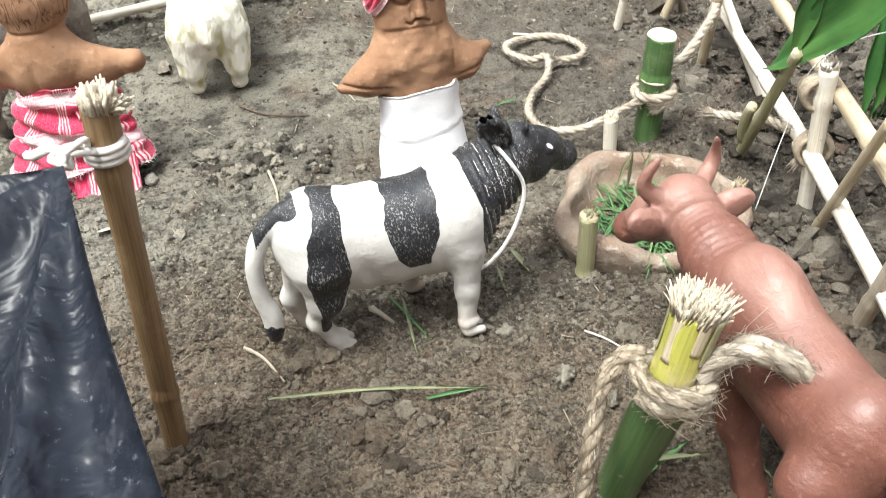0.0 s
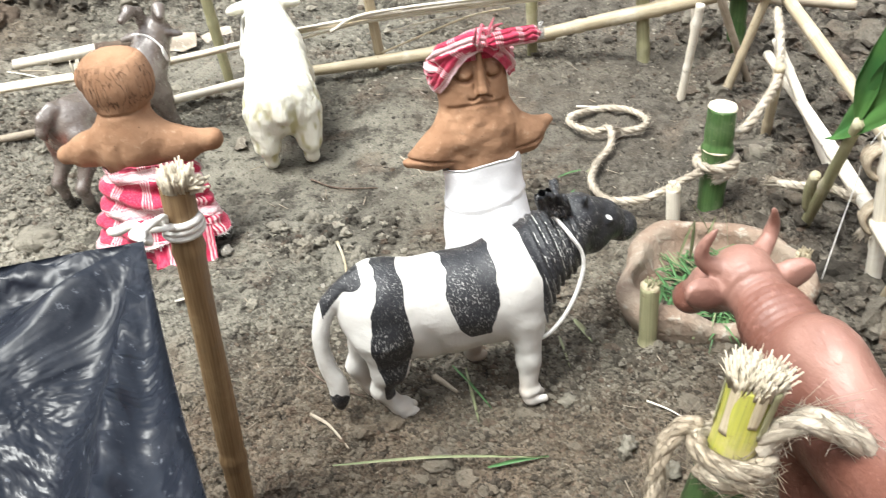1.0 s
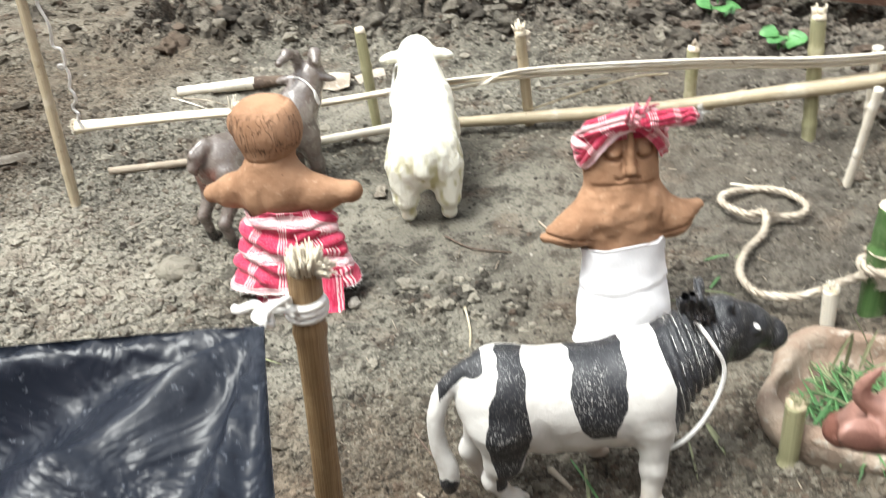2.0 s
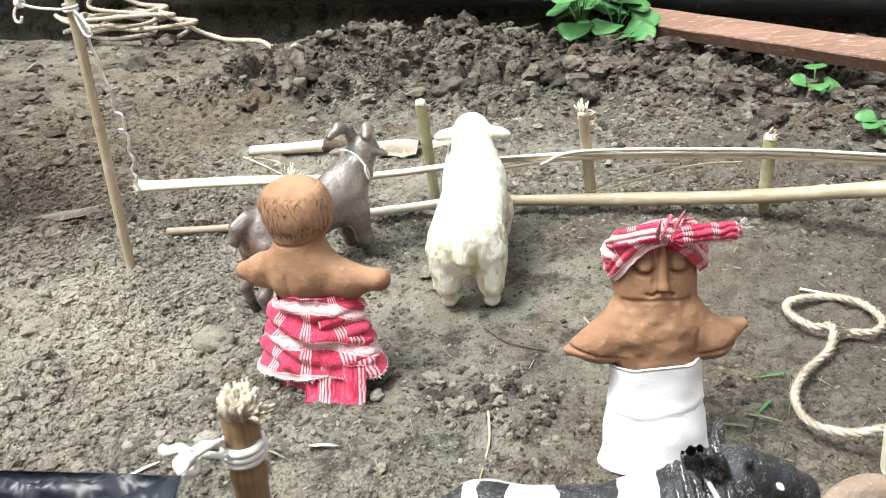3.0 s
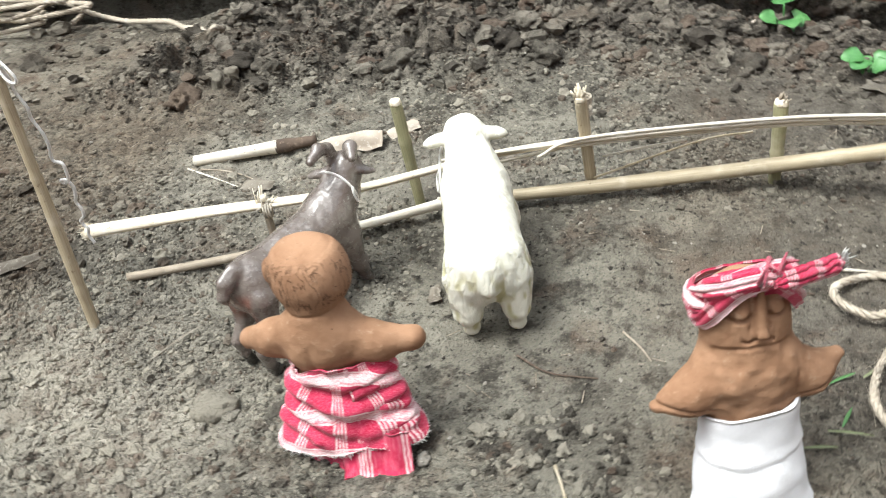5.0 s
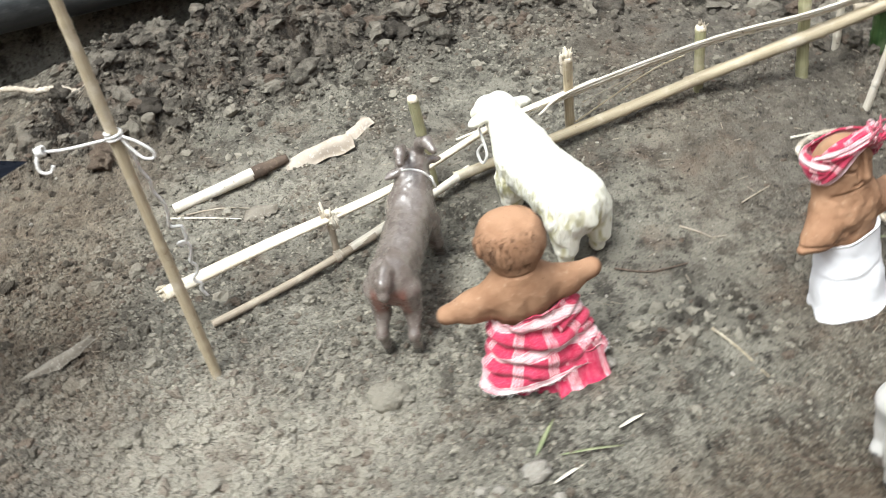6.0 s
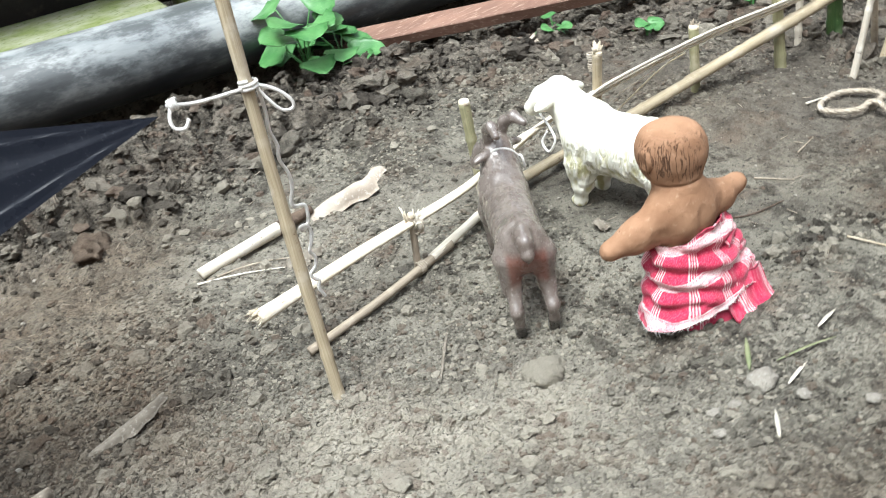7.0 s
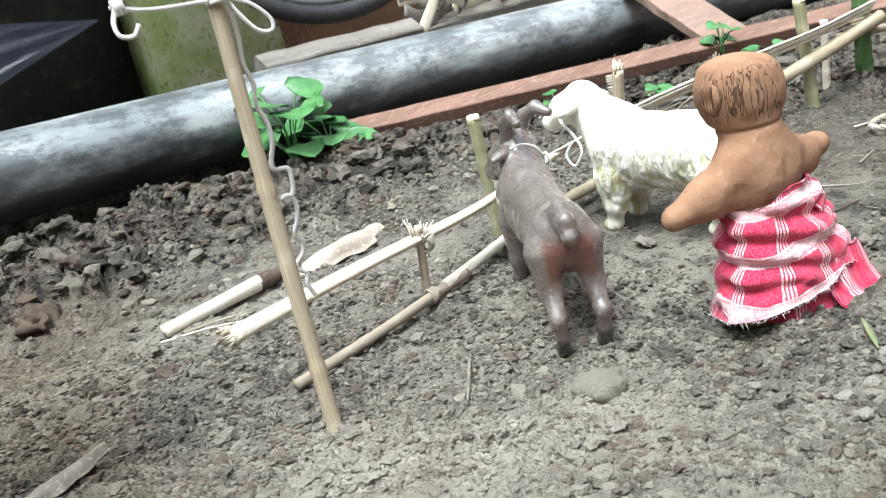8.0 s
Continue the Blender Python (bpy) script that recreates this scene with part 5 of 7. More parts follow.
part("crown_fold", band_strip([(-0.026, -0.006, 0.174), (-0.012, -0.011, 0.181), (0.012, -0.011, 0.1815), (0.028, -0.006, 0.174)], 0.018, 50, 0.003, 5.3), CHECKED, turban)
part("hanging_tail", band_strip([(0.006, -0.027, 0.187), (0.024, -0.023, 0.188), (0.038, -0.016, 0.186), (0.051, -0.01, 0.184)], 0.012, 50, 0.003, 4.1), CHECKED, turban)
knot_b = Build()
r_ = np.random.default_rng(8)
for k in range(6):
    a = place2(0.009 + r_.normal(0, 0.004), -0.022 + r_.normal(0, 0.003), 0.19)
    tube(knot_b, curve([a, a + r_.normal(0, 0.003, 3) + (0, 0, 0.004), a + r_.normal(0, 0.006, 3) + (0, 0, 0.007)], 6), [0.0016, 0.0017, 0.0016, 0.0013, 0.001, 0.0005], 5)
part("knot_tuft", knot_b, CHECKED, turban, "bunched ends of the cloth")
knot_b = Build()
end = place2(0.0515, -0.0098, 0.184)
for k in range(40):
    a = end + r_.normal(0, 0.0022, 3) * (0.4, 0.4, 1.6)
    tube(knot_b, curve([a, a + np.array(DOLL2.to_3x3() @ Vector((0.004, 0.002, 0))) + r_.normal(0, 0.0012, 3)], 3), [0.0004, 0.0004, 0.0002], 3)
part("tail_tuft", knot_b, STRING, turban, "white frayed threads")

# ---- bamboo, string and rope makers ----
def culm(build, a, b, r0, r1=None, nodes=(), bend=0.0, sides=12, n=40, squash=1.0):
    """A bamboo stem between two points with swollen nodes at the given fractions."""
    a, b = np.array(a, float), np.array(b, float)
    r1 = r0 if r1 is None else r1
    t = np.linspace(0, 1, n)
    side = np.cross(b - a, (0.3, 0.2, 1.0))
    side /= np.linalg.norm(side) + 1e-9
    line = a + (b - a) * t[:, None] + side * (bend * np.sin(math.pi * t))[:, None]
    size = np.linalg.norm(b - a)
    r = r0 + (r1 - r0) * t
    for k in nodes:
        r = r * (1 + 0.13 * np.exp(-((t - k) * size / 0.0035) ** 2) - 0.05 * np.exp(-((t - k) * size / 0.0035 - 1.8) ** 2))
    rip = lambda i, g: 1 + 0.05 * np.sin(2 * g + i * 0.13) + 0.03 * np.sin(5 * g + 1.7)
    return tube(build, line, r, sides, squash, True, rip)


def fibres(build, at, way, r, n, length, seed, spread=0.35, width=0.0006):
    """A tuft of broken fibres on the cut end of a stem."""
    g = np.random.default_rng(seed)
    way = np.array(way, float) / np.linalg.norm(way)
    s1 = np.cross(way, (0.31, 0.9, 0.2))
    s1 /= np.linalg.norm(s1)
    s2 = np.cross(way, s1)
    for _ in range(n):
        q, w = g.random() * 6.283, r * math.sqrt(g.random())
        o = (math.cos(q) * s1 + math.sin(q) * s2)
        p = np.array(at) + o * w
        tip = way * length * g.uniform(0.4, 1.0) + o * spread * length * g.random() + g.normal(0, length * 0.1, 3)
        wd = width * g.uniform(0.6, 1.6)
        tube(build, np.array([p - way * length * 0.3, p + tip * 0.5, p + tip]), [wd, wd, wd * 0.6], 3)
    return build


def strip(build, points, width, thick, n=30, seed=0, up=(0, 0, 1)):
    """A split length of bamboo: flat, with uneven edges."""
    line = curve(points, n)
    t, _, _ = frames_along(line)
    up = np.array(up, float)
    side = up - t * (t @ up)[:, None]
    side /= np.linalg.norm(side, axis=1, keepdims=True)
    out = np.cross(t, side)
    k = np.arange(n)
    w = width * 0.5 * (1 + 0.25 * noise2(k * 0.31 + seed, k * 0 + seed))
    prof = [(-1, -0.3), (-0.7, -1), (0.7, -1), (1, -0.3), (1, 0.5), (0.5, 1), (-0.5, 1), (-1, 0.5)]
    v = np.stack([line + side * (w * x)[:, None] + out * (thick * 0.5 * y) for x, y in prof], 1)
    m = len(prof)
    f = [(i * m + j, i * m + (j + 1) % m, (i + 1) * m + (j + 1) % m, (i + 1) * m + j) for i in range(n - 1) for j in range(m)]
    f += [tuple(range(m))[::-1], tuple((n - 1) * m + j for j in range(m))]
    s = np.r_[0, np.cumsum(np.linalg.norm(np.diff(line, axis=0), axis=1))]
    uv = np.stack(np.broadcast_arrays(np.arange(m)[None] / m, s[:, None]), -1).reshape(-1, 2) + 0.01
    return build.add(v.reshape(-1, 3), f, uv)


def rope(name, points, r, label, material, at=None, n=None, fuzz=900, ends=(0, 0), category="rope", seed=1, strands=3):
    """A laid rope: strands that wind round each other, with loose hairs and frayed ends."""
    line = curve(points, n or 200)
    size = np.linalg.norm(np.diff(line, axis=0), axis=1).sum()
    line = curve(points, max(30, int(size / 0.0022)))
    m = len(line)
    t, a, b = frames_along(line)
    s = np.linspace(0, size, m)
    ob = thing(name, tuple(at if at is not None else line[0]), label, category)
    g = np.random.default_rng(seed)
    rr = r * (1 + 0.25 * noise2(s * 60 + seed, s * 0))
    for k in range(strands):
        ph = s / (r * 7.5) * 2 * math.pi + k * 2 * math.pi / strands
        w = line + (a * np.cos(ph)[:, None] + b * np.sin(ph)[:, None]) * (rr * 0.44)[:, None]
        part("strand", tube(Build(), w, rr * 0.6, 7), material, ob)
    hair = Build()
    for _ in range(int(1.2 * fuzz * size)):
        i = g.integers(m)
        o = a[i] * g.normal() + b[i] * g.normal()
        o /= np.linalg.norm(o)
        p = line[i] + o * r * 0.9
        way = t[i] * g.normal(0, 1.1) + o * g.uniform(0.05, 0.5)
        ln = r * g.uniform(0.4, 2.0)
        tube(hair, np.array([p, p + way * ln * 0.5, p + way * ln + g.normal(0, 0.2, 3) * ln]), 0.00014, 3, cap=False)
    part("loose_hairs", hair, material, ob, "", True, "stuff")
    for e, i, d in ((ends[0], 0, -1), (ends[1], -1, 1)):
        if e:
            part("frayed_end", fibres(Build(), line[i], t[i] * d, r * 1.1, 90, e, seed + 3, 0.3, 0.0003), material, ob, "", True, "stuff")
    return ob


def winding(c, way, r, turns, pitch, start=0.0, n=16):
    """Points of a coil round a stem, for a lashing."""
    way = np.array(way, float) / np.linalg.norm(way)
    s1 = np.cross(way, (0.2, 0.95, 0.1))
    s1 /= np.linalg.norm(s1)
    s2 = np.cross(way, s1)
    out = []
    for k in range(int(turns * n) + 1):
        q = start + k / n * 2 * math.pi
        out.append(np.array(c) + r * (math.cos(q) * s1 + math.sin(q) * s2) + way * (pitch * k / n))
    return out


def gz(x, y):
    return float(ground_z(np.array([x]), np.array([y]))[0])


# ---- back fence ----
fence = thing("bamboo_fence", (-0.15, 0.96, 0.0), "low fence of split bamboo rails lashed to short stakes", "fence")
for base, top, r0, r1, mat_, nodes in (
        ((-0.469, 0.857), (-0.463, 0.850, 0.066), 0.0042, 0.0036, BAMBOO_GREY, (0.5,)),
        ((-0.334, 0.944), (-0.3395, 0.938, 0.124), 0.0058, 0.0062, BAMBOO_OLIVE, (0.72,)),
        ((-0.153, 0.971), (-0.1565, 0.941, 0.122), 0.0062, 0.0058, BAMBOO_TAN, (0.4,)),
        ((0.023, 0.984), (0.0245, 0.982, 0.092), 0.0062, 0.0066, BAMBOO_OLIVE, (0.55,)),
        ((0.151, 0.957), (0.143, 0.958, 0.135), 0.0078, 0.0072, BAMBOO_OLIVE, (0.3, 0.8))):
    z0 = gz(*base)
    post = part("post", culm(Build(), (*base, z0 - 0.03), top, r0, r1, nodes), mat_, fence)
    way = np.array(top) - (*base, z0)
    part("cut_end", culm(Build(), np.array(top) - way / np.linalg.norm(way) * 0.001, np.array(top) + way / np.linalg.norm(way) * 0.0035, r1 * 1.04, r1 * 0.9, n=4), FIBRE, post, "pale cut end")
part("splintered_tip", fibres(Build(), (-0.1565, 0.941, 0.124), (0, -0.15, 1), 0.004, 36, 0.012, 4, 0.12, 0.0011), FIBRE, fence, "", True, "stuff")
part("splintered_tip", fibres(Build(), (0.143, 0.958, 0.137), (-0.1, 0, 1), 0.005, 40, 0.011, 5, 0.2, 0.0012), FIBRE, fence, "", True, "stuff")
part("splintered_tip", fibres(Build(), (0.0245, 0.982, 0.094), (0.5, 0, 1), 0.004, 10, 0.011, 6, 0.3, 0.0012), BAMBOO_GREY, fence, "", True, "stuff")
# upper rail: several split strips side by side
split = [(-0.645, 0.805, 0.054), (-0.525, 0.838, 0.057), (-0.41, 0.866, 0.059), (-0.35, 0.889, 0.061), (-0.24, 0.94, 0.065), (-0.12, 0.953, 0.077)]
part("split_rail", tube(Build(), curve(split, 90), np.interp(np.linspace(0, 1, 90), [0, 0.04, 0.3, 0.55, 1], [0.0088, 0.0078, 0.0066, 0.005, 0.0042]), 20, 0.72, True, lambda i, q: 1 + 0.1 * np.sin(3 * q + i * 0.07) + 0.07 * np.sin(8 * q + 1.1 + 0.03 * i)), FIBRE, fence, "pale stringy split bamboo")
for k, (dy, dz, w) in enumerate(((-0.006, 0.001, 0.0075), (-0.002, -0.005, 0.006), (-0.009, 0.006, 0.004))):
    part("split_rail", strip(Build(), [(-0.30 + 0.05 * k, 0.938 + dy, 0.060 + dz), (-0.153, 0.947 + dy, 0.076 + dz), (0.024, 0.968 + dy, 0.0825 + dz), (0.146, 0.951 + dy, 0.093 + dz), (0.25, 0.944 + dy, 0.106 + dz)], w * 1.1, 0.003, 60, k + 5, up=(0.1, -0.8, 0.6)), BAMBOO_PALE, fence)
part("thin_splint", strip(Build(), [(-0.15, 0.95, 0.03), (-0.05, 0.965, 0.062), (0.0, 0.972, 0.068)], 0.0022, 0.0012, 20, 3), BAMBOO_TAN, fence)
part("thin_splint", strip(Build(), [(-0.14, 0.95, 0.055), (-0.09, 0.955, 0.064), (-0.06, 0.96, 0.066)], 0.0022, 0.0012, 20, 4), BAMBOO_PALE, fence)
part("torn_end", fibres(Build(), (-0.644, 0.807, 0.054), (-1, -0.28, -0.1), 0.0075, 80, 0.009, 41, 0.12, 0.0011), FIBRE, fence, "", True, "stuff")
# lower rail
part("lower_rail", culm(Build(), (-0.612, 0.796, 0.004), (-0.42, 0.866, 0.009), 0.0042, 0.005, (0.35, 0.8), 0.004), BAMBOO_GREY, fence)
part("lower_rail", culm(Build(), (-0.45, 0.853, 0.01), (-0.29, 0.938, 0.012), 0.0048, 0.0055, (0.5,), 0.002), BAMBOO_PALE, fence)
part("lower_rail", culm(Build(), (-0.31, 0.929, 0.012), (0.05, 0.974, 0.034), 0.0062, 0.0075, (0.2, 0.62), 0.003, n=80), BAMBOO_TAN, fence)
part("lower_rail", culm(Build(), (0.0, 0.971, 0.029), (0.262, 0.938, 0.09), 0.0074, 0.0085, (0.3, 0.62), 0.004, n=80), BAMBOO_TAN, fence)
# lashings
for c, way, r in (((-0.464, 0.847, 0.054), (1, 0.4, 0), 0.0075), ((-0.47, 0.846, 0.008), (1, 0.4, 0), 0.0062), ((-0.155, 0.952, 0.1), (0, 0, 1), 0.0068), ((-0.155, 0.952, 0.112), (0, 0, 1), 0.0068)):
    part("lashing", tube(Build(), curve(winding(c, way, r, 3.2, 0.0026), 70), 0.0011, 6), JUTE_PALE, fence)
part("splinters", fibres(Build(), (-0.465, 0.848, 0.06), (0.2, 0, 1), 0.006, 12, 0.016, 9, 1.2, 0.0009), FIBRE, fence, "", True, "stuff")

# ---- right-hand fence ----
side = thing("bamboo_fence", (0.27, 0.6, 0.0), "weathered bamboo fence of two rails and leaning stakes", "fence")
part("rail", culm(Build(), (0.268, 0.2, 0.112), (0.268, 0.93, 0.108), 0.0062, 0.0056, (0.12, 0.36, 0.63, 0.85), 0.006, n=90), BAMBOO_TAN, side)
part("rail", culm(Build(), (0.272, 0.18, 0.04), (0.266, 0.545, 0.06), 0.0058, 0.0062, (0.4, 0.8), 0.003, n=60), BAMBOO_PALE, side)
part("rail", culm(Build(), (0.268, 0.52, 0.058), (0.262, 0.86, 0.046), 0.006, 0.0048, (0.35, 0.8), 0.002, n=60), BAMBOO_PALE, side)
for k, (a, b, r0, r1, m_) in enumerate((
        ((0.276, 0.53, -0.03), (0.262, 0.523, 0.128), 0.0056, 0.0062, BAMBOO_PALE),
        ((0.27, 0.53, -0.06), (0.258, 0.42, 0.15), 0.004, 0.0034, BAMBOO_TAN),
        ((0.27, 0.415, -0.03), (0.27, 0.375, 0.12), 0.0062, 0.006, BAMBOO_GREY),
        ((0.244, 0.77, -0.03), (0.2395, 0.725, 0.092), 0.0048, 0.0048, BAMBOO_TAN),
        ((0.216, 0.86, -0.02), (0.258, 0.845, 0.135), 0.0046, 0.0046, BAMBOO_TAN),
        ((0.262, 0.9, -0.02), (0.205, 0.858, 0.12), 0.0042, 0.004, BAMBOO_GREY),
        ((0.178, 0.867, -0.02), (0.19, 0.85, 0.105), 0.0046, 0.0042, BAMBOO_PALE),
        ((0.3, 0.62, -0.03), (0.25, 0.79, 0.09), 0.0046, 0.0042, BAMBOO_PALE),
        ((0.21, 0.985, -0.02), (0.205, 0.975, 0.1), 0.005, 0.005, BAMBOO_PALE))):
    part("stake", culm(Build(), a, b, r0, r1, (0.45, 0.85)), m_, side)
part("splintered_tip", fibres(Build(), (0.262, 0.523, 0.13), (0, 0, 1), 0.006, 40, 0.005, 14, 0.3, 0.0009), FIBRE, side, "", True, "stuff")
corner = part("corner_post", culm(Build(), (0.25, 0.957, -0.03), (0.248, 0.955, 0.16), 0.0105, 0.01, (0.35, 0.72)), BAMBOO_GREEN, side, "green bamboo")
part("tied_stick", culm(Build(), (0.215, 0.965, 0.075), (0.36, 0.92, 0.07), 0.0055, 0.005, (0.5,)), BAMBOO_GREY, side)
for c, way in (((0.268, 0.525, 0.062), (0.1, 1, 0)), ((0.262, 0.523, 0.108), (0, 1, 0.1)), ((0.25, 0.955, 0.08), (0, 0.2, 1)), ((0.255, 0.845, 0.11), (0, 0.6, 1))):
    part("lashing", tube(Build(), curve(winding(c, way, 0.0115, 3.4, 0.0035), 80), 0.0022, 6), JUTE, side)
part("frayed_knot", fibres(Build(), (0.262, 0.53, 0.05), (-0.3, 0.1, -1), 0.006, 26, 0.009, 16, 0.5, 0.0006), JUTE_PALE, side, "", True, "stuff")

# ---- single posts and stakes ----
brown = thing("bamboo_post", (-0.145, 0.318, 0.0), "brown dry bamboo post with a splintered top", "post")
part("stem", culm(Build(), (-0.1455, 0.318, -0.03), (-0.1285, 0.321, 0.226), 0.0068, 0.0074, (0.3, 0.86), 0.001, 18, 80), BAMBOO_BROWN, brown)
part("splintered_top", fibres(Build(), (-0.1282, 0.321, 0.226), (0.06, 0, 1), 0.0072, 130, 0.0085, 21, 0.22, 0.0011), FIBRE, brown, "pale broken fibres", True, "stuff")
part("splintered_flap", fibres(Build(), (-0.1225, 0.322, 0.223), (0.9, 0, 0.5), 0.003, 34, 0.008, 22, 0.5, 0.001), FIBRE, brown, "", True, "stuff")

near_post = thing("green_bamboo_post", (0.106, 0.295, 0.0), "green bamboo post peeled to yellow below a splintered top", "post")
na, nb, nc = np.array((0.1035, 0.299, -0.03)), np.array((0.118, 0.2745, 0.092)), np.array((0.1285, 0.2815, 0.14))
part("green_stem", culm(Build(), na, nb, 0.0118, 0.0122, (0.1, 0.985), 0.0, 24, 60), BAMBOO_GREEN, near_post)
part("node_ring", tube(Build(), curve(winding(nb + (0, 0, 0.001), nb - na, 0.0122, 1.05, 0.0, n=20), 40), 0.0016, 6), FIBRE, near_post, "pale node ring")
part("peeled_stem", culm(Build(), nb, nc, 0.0108, 0.0118, (), 0.0, 24, 30), BAMBOO_YELLOW, near_post, "yellow peeled stem")
g_ = np.random.default_rng(31)
axis_ = (nc - nb) / np.linalg.norm(nc - nb)
for k in range(7):
    q = k / 7 * 6.283 + g_.normal(0, 0.15)
    o = np.array((math.cos(q), math.sin(q), 0)) * 0.0116
    part("splint", strip(Build(), [nb + o + axis_ * (0.024 + 0.01 * g_.random()), nb + o * 1.03 + axis_ * 0.04, nc + o * 1.08 + axis_ * 0.002], 0.0048, 0.0011, 10, k, up=(-math.sin(q), math.cos(q), 0)), BAMBOO_OLIVE if k % 3 == 0 else BAMBOO_TAN, near_post)
part("splintered_top", fibres(Build(), nc, axis_, 0.0122, 330, 0.0085, 24, 0.35, 0.0009), FIBRE, near_post, "pale broken fibres", True, "stuff")
part("fibre_tuft", fibres(Build(), nc, axis_, 0.0126, 260, 0.0105, 25, 0.6, 0.0005), FIBRE, near_post, "", True, "stuff")

far_post = thing("green_bamboo_post", (0.177, 0.648, 0.0), "green bamboo post with a clean pale cut top", "post")
part("green_stem", culm(Build(), (0.1755, 0.647, -0.03), (0.1795, 0.650, 0.092), 0.0108, 0.0118, (0.08, 0.7), 0.0, 24, 60), BAMBOO_GREEN, far_post)
part("node_ring", tube(Build(), curve(winding((0.1785, 0.6493, 0.0555), (0.03, 0.02, 1), 0.0121, 1.05, 0.0, n=20), 40), 0.0011, 6), FIBRE, far_post, "pale node ring")
part("cut_top", culm(Build(), (0.1795, 0.650, 0.0915), (0.1796, 0.650, 0.0942), 0.0117, 0.0105, (), 0.0, 24, 4), FIBRE, far_post, "pale cut top")

for base, top, r, m_, lab in (((0.1065, 0.4685), (0.1062, 0.4705, 0.05), 0.0068, BAMBOO_OLIVE, "short olive-yellow bamboo stake with a torn top"), ((0.222, 0.516), (0.2175, 0.518, 0.04), 0.0055, BAMBOO_TAN, "short tan bamboo stake beside the trough"), ((0.144, 0.629), (0.142, 0.63, 0.03), 0.0062, BAMBOO_PALE, "short pale split stake behind the trough")):
    ob = thing("bamboo_stake", (*base, gz(*base)), lab, "stake", "stakes round the trough")
    part("stem", culm(Build(), (*base, gz(*base) - 0.02), top, r, r * 0.98, (0.25,), 0, 12, 24), m_, ob)
    part("torn_top", culm(Build(), np.array(top) - (0, 0, 0.001), np.array(top) + (0.0006, 0.0, 0.0015), r * 0.99, r * 0.8, n=5), BAMBOO_TAN, ob)
    part("torn_fibres", fibres(Build(), top, (0.15, 0, 1), r * 0.8, 26, 0.0055, int(base[0] * 1000), 0.3, 0.0008), m_, ob, "", True, "stuff")

# ---- tall stick with string, and the two plastic sheets ----
stick = thing("bamboo_stick", (-0.611, 0.728, 0.0), "tall thin tan bamboo stick stuck upright in soil", "stick")
part("stem", culm(Build(), (-0.612, 0.7265, -0.03), (-0.601, 0.749, 0.42), 0.0056, 0.0048, (0.15, 0.42, 0.68, 0.9), 0.003, 14, 110), BAMBOO_TAN, stick)

string_ = thing("white_string", (-0.605, 0.742, 0.274), "white cotton string knotted to a stick, hanging in kinks", "string")
part("tie", tube(Build(), curve(winding((-0.6045, 0.7415, 0.2735), (0, 0.05, 1), 0.0064, 2.3, 0.003), 60), 0.0014, 6), STRING, string_)
part("stretched_end", tube(Build(), curve([(-0.667, 0.7345, 0.283), (-0.645, 0.7365, 0.2775), (-0.611, 0.7385, 0.2755)], 24), 0.0014, 6), STRING, string_)
part("bow_loop", tube(Build(), curve([(-0.5985, 0.739, 0.275), (-0.588, 0.735, 0.269), (-0.579, 0.733, 0.2585), (-0.5795, 0.733, 0.2515), (-0.588, 0.734, 0.253), (-0.596, 0.737, 0.265), (-0.6, 0.739, 0.274)], 40), 0.0014, 6), STRING, string_)
drop = [(-0.599, 0.7405, 0.273), (-0.5975, 0.7455, 0.252), (-0.5985, 0.7475, 0.236), (-0.5955, 0.749, 0.222), (-0.597, 0.75, 0.21), (-0.593, 0.7505, 0.196), (-0.5935, 0.7515, 0.183), (-0.597, 0.7525, 0.172), (-0.596, 0.7525, 0.167), (-0.588, 0.7515, 0.1655), (-0.5872, 0.7515, 0.158), (-0.589, 0.752, 0.149), (-0.5945, 0.752, 0.1445), (-0.5965, 0.751, 0.148), (-0.591, 0.752, 0.1475), (-0.5885, 0.753, 0.14), (-0.5905, 0.7535, 0.131), (-0.594, 0.754, 0.123), (-0.591, 0.754, 0.116), (-0.5925, 0.7545, 0.108), (-0.5985, 0.755, 0.102), (-0.597, 0.7545, 0.097), (-0.5935, 0.754, 0.094), (-0.5955, 0.7535, 0.087), (-0.5925, 0.753, 0.078)]
part("hanging_end", tube(Build(), curve(drop, 300), 0.0016, 6), STRING, string_)
part("hook", tube(Build(), curve([(-0.664, 0.734, 0.282), (-0.668, 0.73, 0.274), (-0.667, 0.728, 0.267), (-0.66, 0.727, 0.2655), (-0.6555, 0.727, 0.271)], 26), 0.0015, 6), STRING, string_)
part("knot", tube(Build(), curve(winding((-0.665, 0.7345, 0.282), (1, 0, 0.1), 0.0035, 3, 0.002), 60), 0.0014, 6), STRING, string_)


